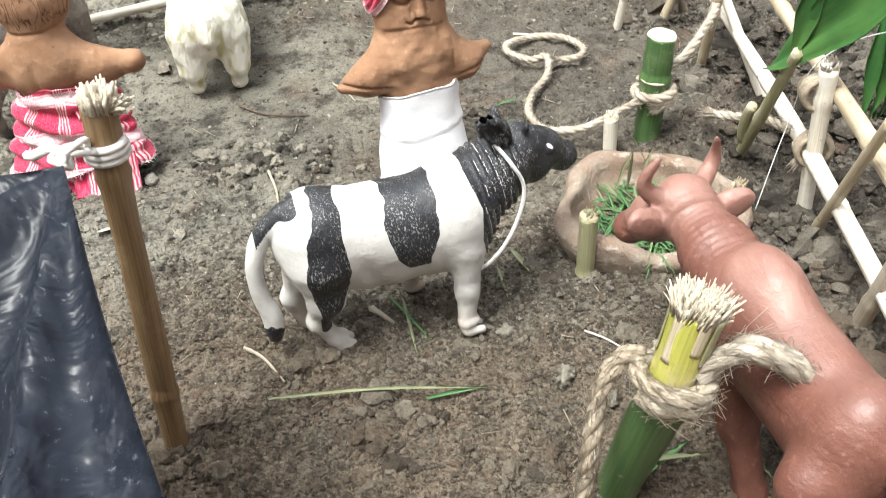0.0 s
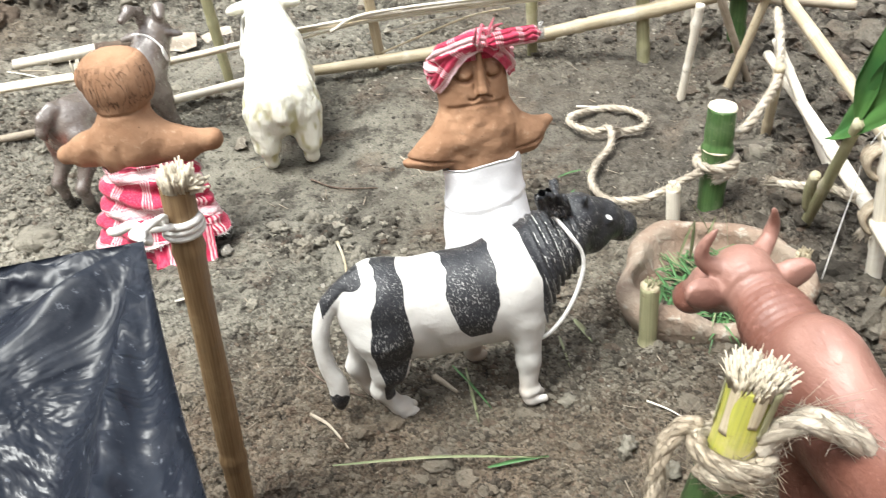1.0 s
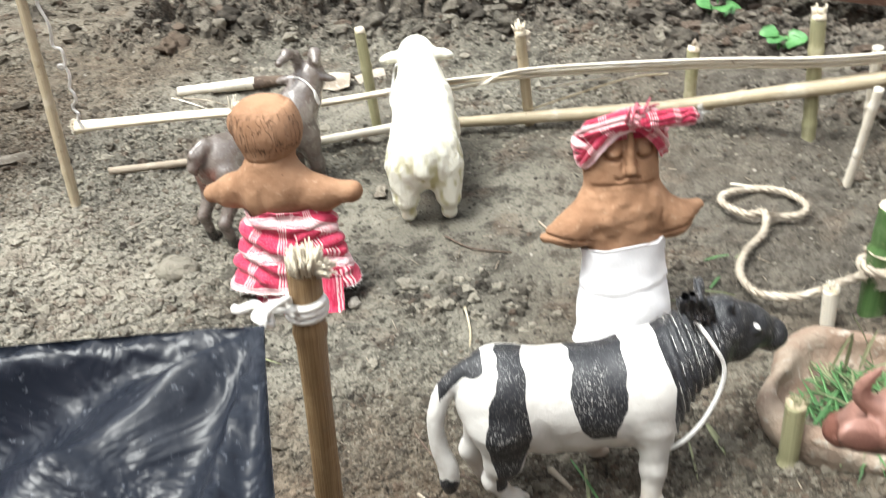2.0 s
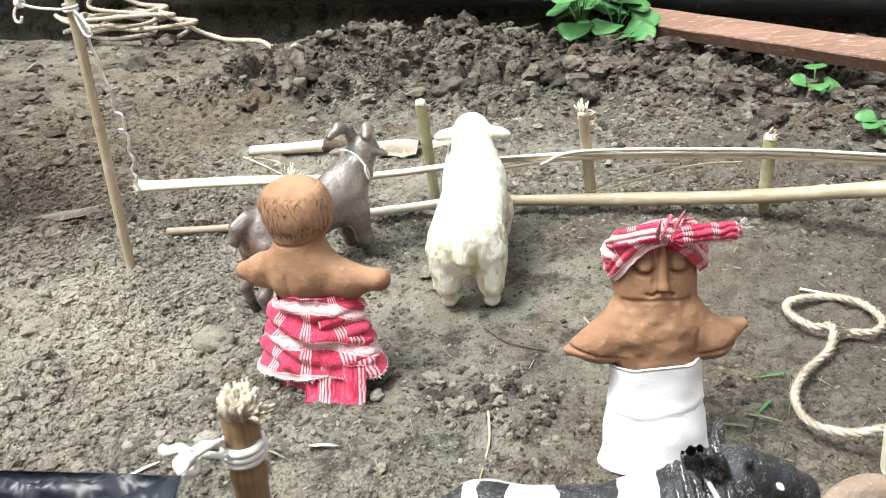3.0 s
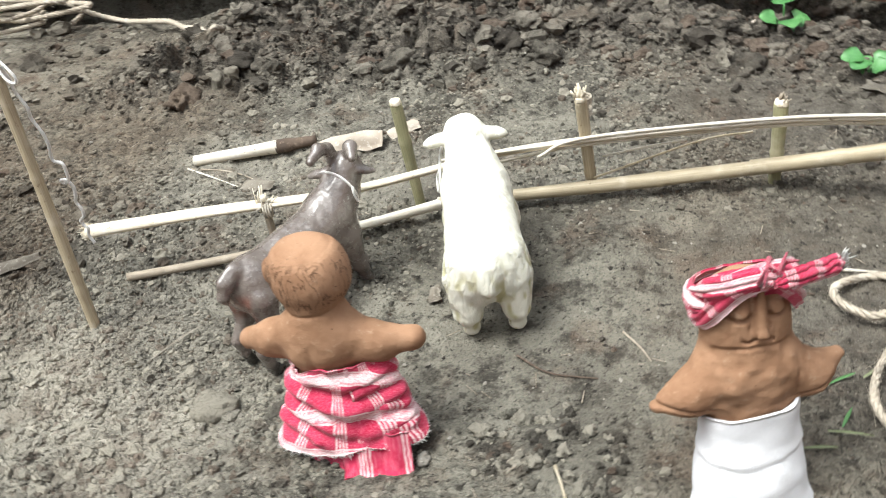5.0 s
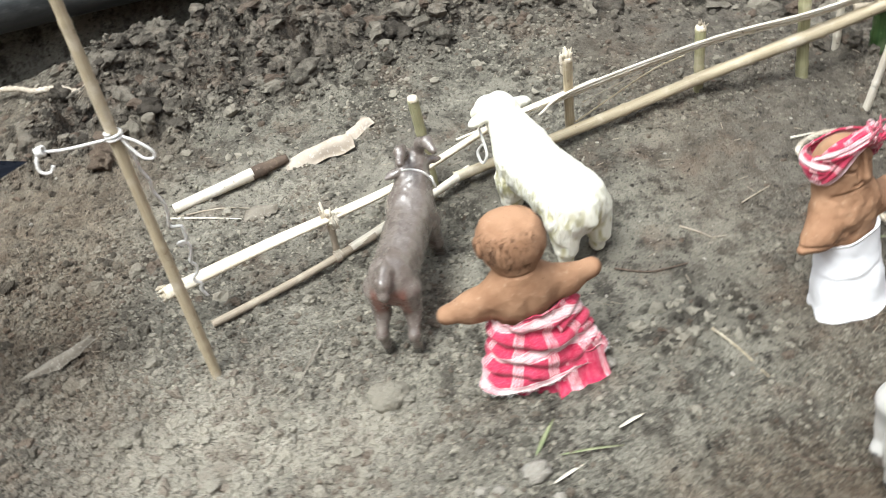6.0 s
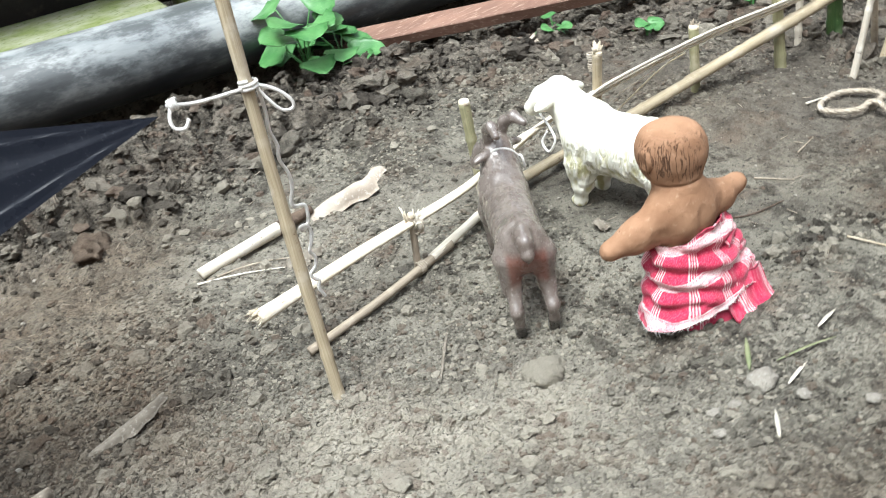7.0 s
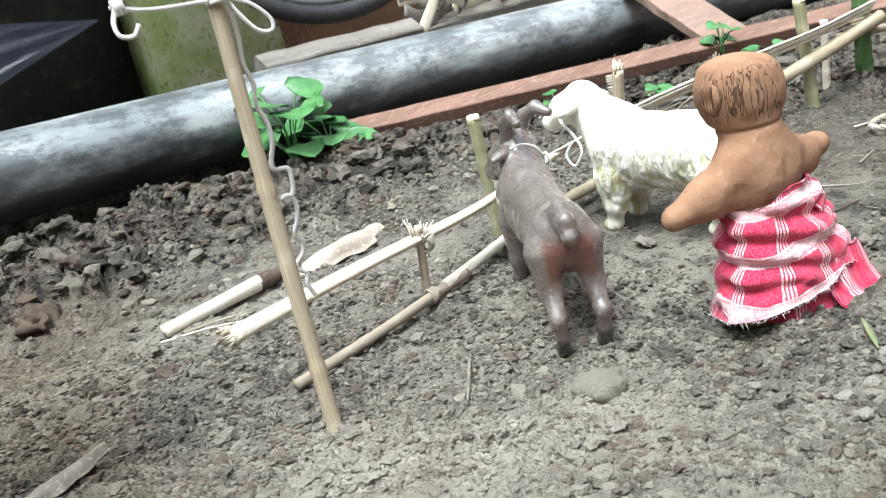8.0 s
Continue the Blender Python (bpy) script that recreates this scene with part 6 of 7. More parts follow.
def tarp(corner, e1, e2, far, sag, seed, crumple=1.0, n=90):
    """A plastic sheet hung by its corner: folds run out from the tie."""
    c, a, b, d = (np.array(k, float) for k in (corner, e1, e2, far))

    def fn(u, v):
        w = [((1 - u) * (1 - v)), (u * (1 - v)), ((1 - u) * v), (u * v)]
        p = sum(k[..., None] * q for k, q in zip(w, (c, a, b, d)))
        rad = np.hypot(u, v)
        ang = np.arctan2(v, u + 1e-6)
        fold = (0.35 - np.abs(np.sin(ang * 6.3 + seed + 0.9 * np.sin(ang * 4)))) * np.clip(np.sin(2 * ang) * 2.5, 0, 1) * rad * np.exp(-rad * 2.0) * 0.17 * crumple
        hem = np.clip(np.minimum(u, v) * 7, 0.02, 1)
        wave = crumple * hem * (0.02 * noise2(u * 4 + seed, v * 4) - 0.022 * np.abs(noise2(u * 6 + seed, v * 8)) - 0.006 * np.abs(noise2(u * 17, v * 15 + seed)) + 0.002 * noise2(u * 43, v * 43 + seed))
        z = p[..., 2] + fold + wave * np.clip(rad * 6, 0, 1) - sag * (np.sin(math.pi * np.clip(u, 0, 1)) * 0.5 + np.sin(math.pi * np.clip(v, 0, 1)) * 0.5) * np.minimum(1, rad * 2) * 0.6
        pull = 0.06 * np.sin(math.pi * u) * (1 - v) ** 3
        pull2 = 0.05 * np.sin(math.pi * v) * (1 - u) ** 3
        p = p + pull[..., None] * (b - c) * 0.35 + pull2[..., None] * (a - c) * 0.35
        p[..., 2] = z
        return p, np.stack([u, v], -1)
    return sheet(fn, n, n, 0.0003)


for corner, e1, e2, far, sag, seed, lab in (
        ((-0.133, 0.2865, 0.217), (-0.56, 0.215, 0.205), (0.026, 0.012, 0.21), (-0.41, -0.12, 0.2), 0.03, 1.3, "black plastic sheet tied by its corner to a bamboo post"),
        ((-0.674, 0.732, 0.278), (-1.25, 0.875, 0.39), (-1.22, 0.762, 0.07), (-1.8, 0.9, 0.18), 0.0, 4.2, "black plastic sheet stretched from a stick by string")):
    single("plastic_sheet", tarp(corner, e1, e2, far, sag, seed, 1.0 if sag else 0.2), PLASTIC if sag else TAUT_PLASTIC, corner, lab, "sheet", "black plastic sheets", "", bool(sag))

tie = thing("white_string", (-0.131, 0.31, 0.21), "white cotton string tying plastic sheet to a bamboo post", "string")
part("wrapping", tube(Build(), curve(winding((-0.1305, 0.3205, 0.2), (0.06, 0, 1), 0.0085, 2.6, 0.0032), 70), 0.0019, 6), STRING, tie)
g_ = np.random.default_rng(15)
for k in range(4):
    part("knotted_end", tube(Build(), curve([(-0.134, 0.288, 0.2165), np.array((-0.138, 0.298, 0.214)) + g_.normal(0, 0.003, 3), np.array((-0.137, 0.308, 0.21)) + g_.normal(0, 0.003, 3), (-0.1375, 0.317, 0.204)], 20), 0.0015, 6), STRING, tie)
part("loose_end", tube(Build(), curve([(-0.136, 0.296, 0.215), (-0.143, 0.30, 0.217), (-0.15, 0.298, 0.215), (-0.155, 0.301, 0.213)], 20), 0.0022, 6), STRING, tie)

# ---- ropes ----
rope("jute_rope", [(0.11, 0.775, 0.008), (0.131, 0.781, 0.009), (0.137, 0.803, 0.008), (0.118, 0.828, 0.007), (0.088, 0.829, 0.007), (0.064, 0.813, 0.008), (0.064, 0.793, 0.009), (0.084, 0.776, 0.009), (0.099, 0.768, 0.016), (0.098, 0.744, 0.009), (0.083, 0.712, 0.008), (0.078, 0.678, 0.008), (0.09, 0.648, 0.01), (0.118, 0.638, 0.015), (0.146, 0.641, 0.028), (0.166, 0.639, 0.041)],
     0.0033, "pale jute rope looped on the soil and led to a post", JUTE_PALE, fuzz=3500, ends=(0.014, 0), seed=2)
rope("jute_rope", [*winding((0.1775, 0.6485, 0.038), (0.03, 0.02, 1), 0.0152, 1.6, 0.007, 2.0), (0.2, 0.662, 0.066), (0.222, 0.69, 0.078), (0.238, 0.722, 0.083), (0.246, 0.76, 0.1), (0.25, 0.8, 0.115)],
     0.0039, "pale jute rope knotted round a green bamboo post", JUTE_PALE, fuzz=3500, ends=(0.01, 0), seed=4)
rope("jute_rope", [*winding((0.1185, 0.2735, 0.098), axis_, 0.0158, 1.8, 0.0065, 0.6)], 0.0046, "thick jute rope wound round a peeled bamboo post", JUTE, fuzz=6500, seed=6)
rope("jute_rope", [(0.108, 0.2865, 0.108), (0.098, 0.284, 0.108), (0.089, 0.277, 0.096), (0.0855, 0.268, 0.07), (0.0835, 0.262, 0.04), (0.08, 0.258, 0.01)], 0.0046, "thick jute rope end hanging beside a bamboo post", JUTE, fuzz=6500, seed=7)
rope("jute_rope", [(0.13, 0.2715, 0.11), (0.14, 0.271, 0.122), (0.151, 0.27, 0.1275), (0.168, 0.268, 0.1205), (0.182, 0.266, 0.1085), (0.191, 0.264, 0.0985)], 0.006, "thick frayed jute rope end sticking out from a post", JUTE_PALE, fuzz=6500, ends=(0, 0.018), seed=8)
rope("jute_rope", [(0.222, 0.628, 0.034), (0.236, 0.612, 0.04), (0.247, 0.59, 0.052), (0.262, 0.562, 0.058)], 0.0034, "frayed jute end hanging on a fence rail", JUTE_PALE, fuzz=6000, ends=(0.012, 0), seed=9)
loops = []
g_ = np.random.default_rng(44)
for k in range(46):
    q = k * 0.62
    rx, ry = 0.115 + 0.045 * math.sin(k * 0.37), 0.055 + 0.022 * math.cos(k * 0.53)
    loops.append((-1.295 + rx * math.cos(q) + g_.normal(0, 0.018), 1.51 + ry * math.sin(q) + g_.normal(0, 0.012), 0.014 + 0.0013 * k + g_.normal(0, 0.007)))
rope("rope_coil", loops + [(-1.2, 1.54, 0.05), (-1.13, 1.545, 0.02), (-1.05, 1.525, 0.01), *[(a, b, gz(a, b) + 0.02) for a, b in ((-0.93, 1.47), (-0.885, 1.445), (-0.84, 1.42), (-0.81, 1.4), (-0.785, 1.385), (-0.772, 1.372), (-0.77, 1.35), (-0.776, 1.335))]], 0.0046, "heap of weathered jute rope with one end trailing", JUTE_PALE, fuzz=500, ends=(0, 0.03), seed=11)

thread = Build()
tube(thread, curve([(0.232, 0.515, 0.02), (0.252, 0.545, 0.07), (0.268, 0.56, 0.112), (0.31, 0.56, 0.135), (0.38, 0.55, 0.14)], 50), 0.0004, 4)
single("thread", thread, STRING, (0.232, 0.515, 0.02), "thin pale thread stretched from stake to fence", "thread")

# ---- cords on the figurines ----
at = lambda m, pts: [np.array(m @ Vector(k)) for k in pts]
single("cord_collar", tube(Build(), curve(at(COW, [(0.076, 0.004, 0.1235), (0.084, -0.0105, 0.113), (0.0905, -0.014, 0.099), (0.088, -0.0175, 0.084), (0.078, -0.0225, 0.067), (0.066, -0.0245, 0.054), (0.056, -0.0215, 0.046), (0.052, -0.01, 0.039), (0.056, 0.012, 0.042), (0.07, 0.026, 0.06), (0.084, 0.036, 0.086), (0.085, 0.03, 0.108), (0.078, 0.014, 0.122), (0.076, 0.004, 0.1235)]), 120), 0.0013, 7), STRING, tuple(COW @ Vector((0.076, 0.004, 0.12))), "white cord hung round the neck of a cow figurine", "cord")
GOAT = pose(-0.394, 0.768, -0.021, 0, 0, 67.5)
ring_pts = [(0.0655 - 0.006 * math.sin(q), -0.003 + 0.0195 * math.cos(q), 0.1145 + 0.0195 * math.sin(q)) for q in np.linspace(0, 6.3, 15)]
collar = thing("cord_collar", tuple(GOAT @ Vector((0.0655, -0.003, 0.13))), "white cord tied round the neck of a goat figurine", "cord")
part("loop", tube(Build(), curve(at(GOAT, ring_pts), 60), 0.0013, 6), STRING, collar)
part("loose_end", tube(Build(), curve(at(GOAT, [(0.066, -0.02, 0.118), (0.062, -0.024, 0.122), (0.06, -0.026, 0.117), (0.062, -0.027, 0.108)]), 20), 0.0012, 6), STRING, collar)
SHEEP = pose(-0.2285, 0.8005, 0.0, 0, 0, 106)
single("cord_collar", tube(Build(), curve(at(SHEEP, [(0.098, 0.022, 0.108), (0.09, 0.028, 0.104), (0.078, 0.031, 0.094), (0.07, 0.033, 0.08), (0.078, 0.036, 0.066), (0.086, 0.036, 0.076), (0.08, 0.032, 0.088)]), 50), 0.0015, 6), STRING, tuple(SHEEP @ Vector((0.098, 0.022, 0.108))), "white cord hanging at the neck of a sheep figurine", "cord")

# ---- trough with cut grass ----
def trough_shape(n=90):
    prof = [(0.020, 0.004), (0.045, 0.004), (0.054, 0.010), (0.0565, 0.026), (0.0575, 0.034), (0.0615, 0.038), (0.0675, 0.036), (0.071, 0.028), (0.068, 0.014), (0.064, 0.002), (0.06, -0.012)]
    b = Build()
    ang = np.linspace(0, 2 * math.pi, n, endpoint=False)
    rows = []
    for k, (r, z) in enumerate(prof):
        low = 0.35 + 0.65 * (1 - np.exp(-((np.mod(ang + 1.65 + math.pi, 6.2832) - math.pi) / 0.5) ** 2))
        rr = r + 0.011 * noise2(np.cos(ang) * 1.6 + 4, np.sin(ang) * 1.6 + k * 0.1) + (0.006 * noise2(np.cos(ang) * 2.4 + 14, np.sin(ang) * 2.4) if k > 4 else 0) + 0.0028 * noise2(np.cos(ang) * 9 + 4, np.sin(ang) * 9 + k)
        zz = z * np.where(z > 0.005, 0.72 * (0.45 + 0.55 * low), 1) + 0.012 * noise2(np.cos(ang) * 2.2, np.sin(ang) * 2.2 + 3) * (z > 0.02)
        flat = -(0.0405 + 0.22 * (r - 0.056) + (0.008 if k > 5 else 0.0))
        yy = rr * np.sin(ang) * 1.02
        corner = 0.006 * noise2(np.cos(ang) * 5 + 2, np.full(n, 0.5 + k * 0.05))
        yy = np.where(yy < flat + corner, flat + corner + 0.15 * (yy - flat - corner), yy)
        rows.append(np.stack([0.1585 + rr * np.cos(ang), 0.5195 + yy, zz], -1))
    v = np.vstack(rows)
    f = [(i * n + j, (i + 1) * n + j, (i + 1) * n + (j + 1) % n, i * n + (j + 1) % n) for i in range(len(prof) - 1) for j in range(n)]
    f.append(tuple(range(n)))
    return b.add(v, f)


single("clay_trough", trough_shape(), TROUGH_CLAY, (0.1585, 0.5195, 0.0), "round dusty clay feeding trough sunk in the soil", "trough")


def blade(build, base, tip, width, arch=0.3, n=7, seed=0):
    """A blade of grass: a folded, tapering strip."""
    base, tip = np.array(base, float), np.array(tip, float)
    d = tip - base
    mid = (base + tip) / 2 + np.array((0, 0, arch * np.linalg.norm(d)))
    line = curve([base, mid, tip], n)
    side = np.cross(d, (0.1, 0.05, 1.0))
    side /= np.linalg.norm(side) + 1e-9
    w = width * 0.5 * np.sin(np.linspace(0.35, math.pi * 0.985, n)) ** 0.7
    v = np.stack([line - side * w[:, None] + (0, 0, 0.25 * width), line, line + side * w[:, None] + (0, 0, 0.25 * width), line - (0, 0, 0.0003)], 1).reshape(-1, 3)
    f = []
    for i in range(n - 1):
        for j in range(4):
            f.append((4 * i + j, 4 * i + (j + 1) % 4, 4 * i + 4 + (j + 1) % 4, 4 * i + 4 + j))
    t = np.linspace(0, 1, n)
    uv = np.stack([np.tile([0.0, 0.5, 1.0, 0.5], n), np.repeat(t, 4)], 1) + 0.01
    return build.add(v, f, uv)


hay = thing("cut_grass", (0.1585, 0.5195, 0.006), "fresh green cut grass heaped in a clay trough", "grass")
g_ = np.random.default_rng(50)
for k in range(230):
    q, rr = g_.random() * 6.283, 0.044 * math.sqrt(g_.random())
    p = np.array((0.162 + rr * math.cos(q), 0.515 + rr * math.sin(q), 0.008 + 0.018 * g_.random() * (1 - rr / 0.055)))
    a = g_.normal(0.9, 0.9)
    d = np.array((math.cos(a), -math.sin(a), g_.normal(0, 0.12))) * g_.uniform(0.012, 0.026)
    part("grass_blade", blade(Build(), p - d, p + d, g_.uniform(0.0012, 0.0027), 0.08, 6), GRASS if g_.random() < 0.72 else GRASS_PALE, hay)
for k in range(5):
    p = np.array((0.136 + 0.01 * k, 0.548 + 0.004 * k, 0.014))
    part("grass_blade", blade(Build(), p, p + (g_.normal(0.004, 0.008), 0.004, 0.03 + 0.01 * g_.random()), 0.0035, 0.1, 6), GRASS_PALE, hay)

# ---- pipe, board, plank and what stands behind ----
pipe_line = np.array([(x, 1.682 + 0.0528 * x, 0.097 - 0.029 * x) for x in np.linspace(-2.6, 1.6, 60)])
pipe = thing("drain_pipe", tuple(pipe_line[30]), "long weathered black plastic drain pipe lying on soil", "pipe")
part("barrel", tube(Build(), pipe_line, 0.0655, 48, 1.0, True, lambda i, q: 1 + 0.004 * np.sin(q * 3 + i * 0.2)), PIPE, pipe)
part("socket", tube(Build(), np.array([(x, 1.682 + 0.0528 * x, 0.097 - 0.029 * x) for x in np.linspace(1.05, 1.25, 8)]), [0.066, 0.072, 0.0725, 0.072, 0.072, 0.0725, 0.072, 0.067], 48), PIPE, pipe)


def bar(a, b, w, h, material, name, label, category, roll=0.0):
    a, b = Vector(a), Vector(b)
    d = b - a
    m = Matrix.Translation((a + b) / 2) @ d.to_track_quat("X", "Z").to_matrix().to_4x4() @ pose(0, 0, 0, roll)
    bld = Build()
    bm = bmesh.new()
    bmesh.ops.create_cube(bm, size=1.0)
    bmesh.ops.scale(bm, vec=(d.length, w, h), verts=bm.verts)
    bmesh.ops.subdivide_edges(bm, edges=[e for e in bm.edges if abs((e.verts[0].co - e.verts[1].co).x) > 0.01], cuts=24)
    bmesh.ops.bevel(bm, geom=[e for e in bm.edges if abs((e.verts[0].co - e.verts[1].co).x) > 0.005], offset=0.08 * min(w, h), segments=1, affect="EDGES")
    for k in bm.verts:
        k.co += Vector((0, noise.noise(k.co * 22) * 0.05 * w, noise.noise(k.co * 19 + Vector((3, 1, 2))) * 0.05 * h))
    bmesh.ops.transform(bm, matrix=m, verts=bm.verts)
    bm.verts.index_update()
    bld.add([k.co[:] for k in bm.verts], [tuple(k.index for k in f.verts) for f in bm.faces])
    bm.free()
    return single(name, bld, material, tuple((a + b) / 2), label, category, smooth=False)


bar((-0.235, 1.583, 0.046), (1.0, 1.05, 0.042), 0.046, 0.022, RED_WOOD, "wooden_batten", "long red-brown wooden batten lying before a pipe", "batten", 20)
bar((0.425, 1.35, 0.045), (0.56, 1.85, 0.235), 0.085, 0.018, PLANK_WOOD, "wooden_plank", "short worn wooden plank leaning across a pipe", "plank")
bar((-0.24, 1.86, 0.16), (0.12, 1.9, 0.155), 0.05, 0.04, GREY_WOOD, "wooden_beam", "grey rotten wooden beam behind a pipe", "beam", 30)
bar((-0.1, 1.99, 0.13), (0.7, 1.93, 0.15), 0.09, 0.05, GREY_WOOD, "wooden_beam", "grey weathered wooden beam among stored timber", "beam", 10)

pillar = Build()
box(pillar, (0.26, 0.22, 1.5), pose(-0.275, 2.06, 0.62), 0.06)
single("concrete_pillar", pillar, MOSSY, (-0.312, 2.06, 0.0), "square concrete pillar covered in green moss", "pillar")
ledge = Build()
box(ledge, (2.6, 0.3, 0.2), pose(-1.75, 2.02, 0.04), 0.08)
single("concrete_ledge", ledge, MOSSY, (-1.75, 2.02, 0.0), "low mossy concrete ledge behind a drain pipe", "ledge")
back = Build()
box(back, (6.5, 0.12, 1.6), pose(0.2, 2.55, 0.7), 0.05)
tagged(single("wall_back", back, MUD_WALL, (0.2, 2.55, 0.0), "rough brown mud wall in deep shade", "wall"), kind="structure")
# near-black sheet stands in for the shadowy void beside the pillar
shed = Build()
box(shed, (2.3, 0.06, 1.2), pose(-1.5, 2.22, 0.5), 0.05)
tagged(single("wall_shade", shed, SHADE_BOARD, (-1.5, 2.3, 0.0), "near-black wall standing in for the shadowed space under a roof", "wall"), kind="structure")
# walls out of view, added to cut low sky light and darken reflections
for key, size_, mid_ in (("unseen_wall_south", (7.2, 0.15, 2.4), (-0.2, -2.4, 1.0)), ("unseen_wall_west", (0.15, 5.2, 2.4), (-3.75, 0.12, 1.0)), ("unseen_wall_east", (0.15, 5.2, 2.4), (3.35, 0.12, 1.0))):
    side_wall = Build()
    box(side_wall, size_, pose(*mid_), 0.05)
    tagged(single(key, side_wall, MUD_WALL, mid_, "plain brown mud wall out of view, added to block low sky light", "wall"), kind="structure")
# roof above the view, added to keep the back dark
roof = Build()
box(roof, (2.8, 1.5, 0.05), pose(-1.87, 2.5, 1.15, -8), 0.1)
box(roof, (4.2, 0.8, 0.05), pose(1.64, 2.85, 1.2, -8), 0.1)
tagged(single("roof", roof, SHADE_BOARD, (0.2, 2.5, 1.15), "dark low roof out of view, added to shade the timber", "roof"), kind="structure")

wheel = thing("bicycle_wheel", (0.005, 1.97, 0.19), "black bicycle wheel leaning behind a drain pipe", "wheel")
wc, wr = np.array((0.0, 2.0, 0.535)), 0.31
circ = lambda r, dz=0.0: np.array([wc + (r * math.cos(q), 0.16 * r * math.sin(q), r * math.sin(q)) for q in np.linspace(0, 2 * math.pi, 80)])
tyre = part("tyre", tube(Build(), circ(wr), 0.0195, 14, cap=False), RUBBER, wheel)
part("rim", tube(Build(), circ(wr - 0.027), 0.010, 8, cap=False), STEEL, wheel)
for k in range(18):
    q = k / 18 * 6.283
    part("spoke", tube(Build(), np.array([wc + (0.02 * math.cos(q + 1), 0.0, 0.02 * math.sin(q + 1)), wc + ((wr - 0.03) * math.cos(q), 0.16 * (wr - 0.03) * math.sin(q), (wr - 0.03) * math.sin(q))]), 0.001, 5), STEEL, wheel)
part("hub", tube(Build(), np.array([wc - (0, 0.04, 0), wc + (0, 0.04, 0)]), 0.016, 12), STEEL, wheel)

chips = thing("wood_scraps", (0.3, 1.95, 0.17), "pale flaking scraps of wood and bark in a heap", "scraps")
g_ = np.random.default_rng(61)
for k in range(26):
    p = np.array((0.16 + 0.3 * g_.random(), 1.88 + 0.12 * g_.random(), 0.17 + 0.07 * g_.random()))
    d = g_.normal(0, 1, 3) * (0.05, 0.03, 0.035)
    part("scrap", strip(Build(), [p - d, p + g_.normal(0, 0.006, 3), p + d], g_.uniform(0.012, 0.03), 0.006, 10, k), FIBRE if k % 3 else GREY_WOOD, chips)

# ---- plants ----
def leaf(base, way, up, length, width, fold=0.15, droop=0.2, round_=1.0, n=12, m=7):
    """A leaf with a midrib, its two halves folded a little, closed with a thin underside."""
    base, way, up = (np.array(k, float) for k in (base, way, up))
    way /= np.linalg.norm(way)
    side = np.cross(way, up)
    side /= np.linalg.norm(side)
    up = np.cross(side, way)

    def fn(u, v):
        s = (v - 0.5) * 2
        w = width * 0.5 * np.sin(math.pi * np.clip(u, 0.0, 1) ** (0.75 / round_)) ** (0.75 if round_ < 1.1 else 0.5) * (1 + 0.05 * np.sin(u * 21))
        h = fold * w * np.abs(s) - droop * length * u ** 2 + 0.03 * length * np.sin(u * 9 + s * 2) * np.abs(s)
        p = base + way * (u * length)[..., None] + side * (s * w)[..., None] + up * h[..., None]
        return p, np.stack([v, u], -1)
    return sheet(fn, n, m, 0.00035)


def clump(name, at, leaves, size, seed, label, tall=0.06):
    g = np.random.default_rng(seed)
    at = np.array(at, float)
    ob = thing(name, tuple(at), label, "plant")
    for k in range(leaves):
        q = k * 2.4 + g.normal(0, 0.4)
        h = tall * g.uniform(0.35, 1.0)
        out = np.array((math.cos(q), math.sin(q), 0.0))
        top = at + out * size * g.uniform(0.2, 0.7) + (0, 0, h)
        stem = part("stalk", tube(Build(), curve([at + out * 0.002, at + out * size * 0.15 + (0, 0, h * 0.6), top], 10), 0.0013, 5), LEAF, ob)
        part("leaf", leaf(top, out + (0, 0, g.uniform(-0.1, 0.4)), (0.15 * out[0], -0.5, 1), size * g.uniform(0.7, 1.0), size * g.uniform(1.0, 1.25), 0.12, 0.2, 1.3), LEAF, ob)
    return ob


clump("leafy_plant", (-0.325, 1.535, 0.01), 12, 0.06, 71, "small plant with glossy round green leaves beside a pipe", 0.135)
clump("leafy_plant", (-0.265, 1.53, 0.0), 9, 0.05, 75, "small plant with glossy round green leaves beside a batten", 0.09)
clump("leafy_plant", (-1.42, 1.64, 0.0), 6, 0.03, 76, "little green seedling at the far edge", 0.04)
clump("leafy_plant", (0.05, 1.35, 0.0), 7, 0.026, 72, "little green seedling on dug soil", 0.045)
clump("leafy_plant", (0.13, 1.21, 0.0), 6, 0.024, 73, "little green seedling behind the fence", 0.04)
clump("leafy_plant", (0.3, 1.16, 0.0), 7, 0.025, 74, "little green seedling near the corner post", 0.05)
clump("leafy_plant", (0.36, 1.3, 0.03), 6, 0.026, 77, "little pale green seedling before a plank", 0.06)

shoot = thing("cane_shoot", (0.242, 0.616, 0.0), "leaning green cane shoot with one broad blade", "plant")
sa, sb = np.array((0.2425, 0.62, -0.02)), np.array((0.243, 0.533, 0.135))
part("stem", culm(Build(), sa, sb, 0.0044, 0.004, (0.12, 0.55), 0.0, 12, 40), BAMBOO_OLIVE, shoot)
part("sheath", culm(Build(), np.array((0.241, 0.595, 0.03)), np.array((0.236, 0.577, 0.07)), 0.005, 0.004, (), 0.002, 10, 16), BAMBOO_OLIVE, shoot)
part("blade", leaf((0.2345, 0.556, 0.112), (0.36, -0.48, 0.72), (-0.55, -0.55, 0.45), 0.2, 0.034, 0.35, 0.1, 0.9, 26, 9), BIG_LEAF, shoot)
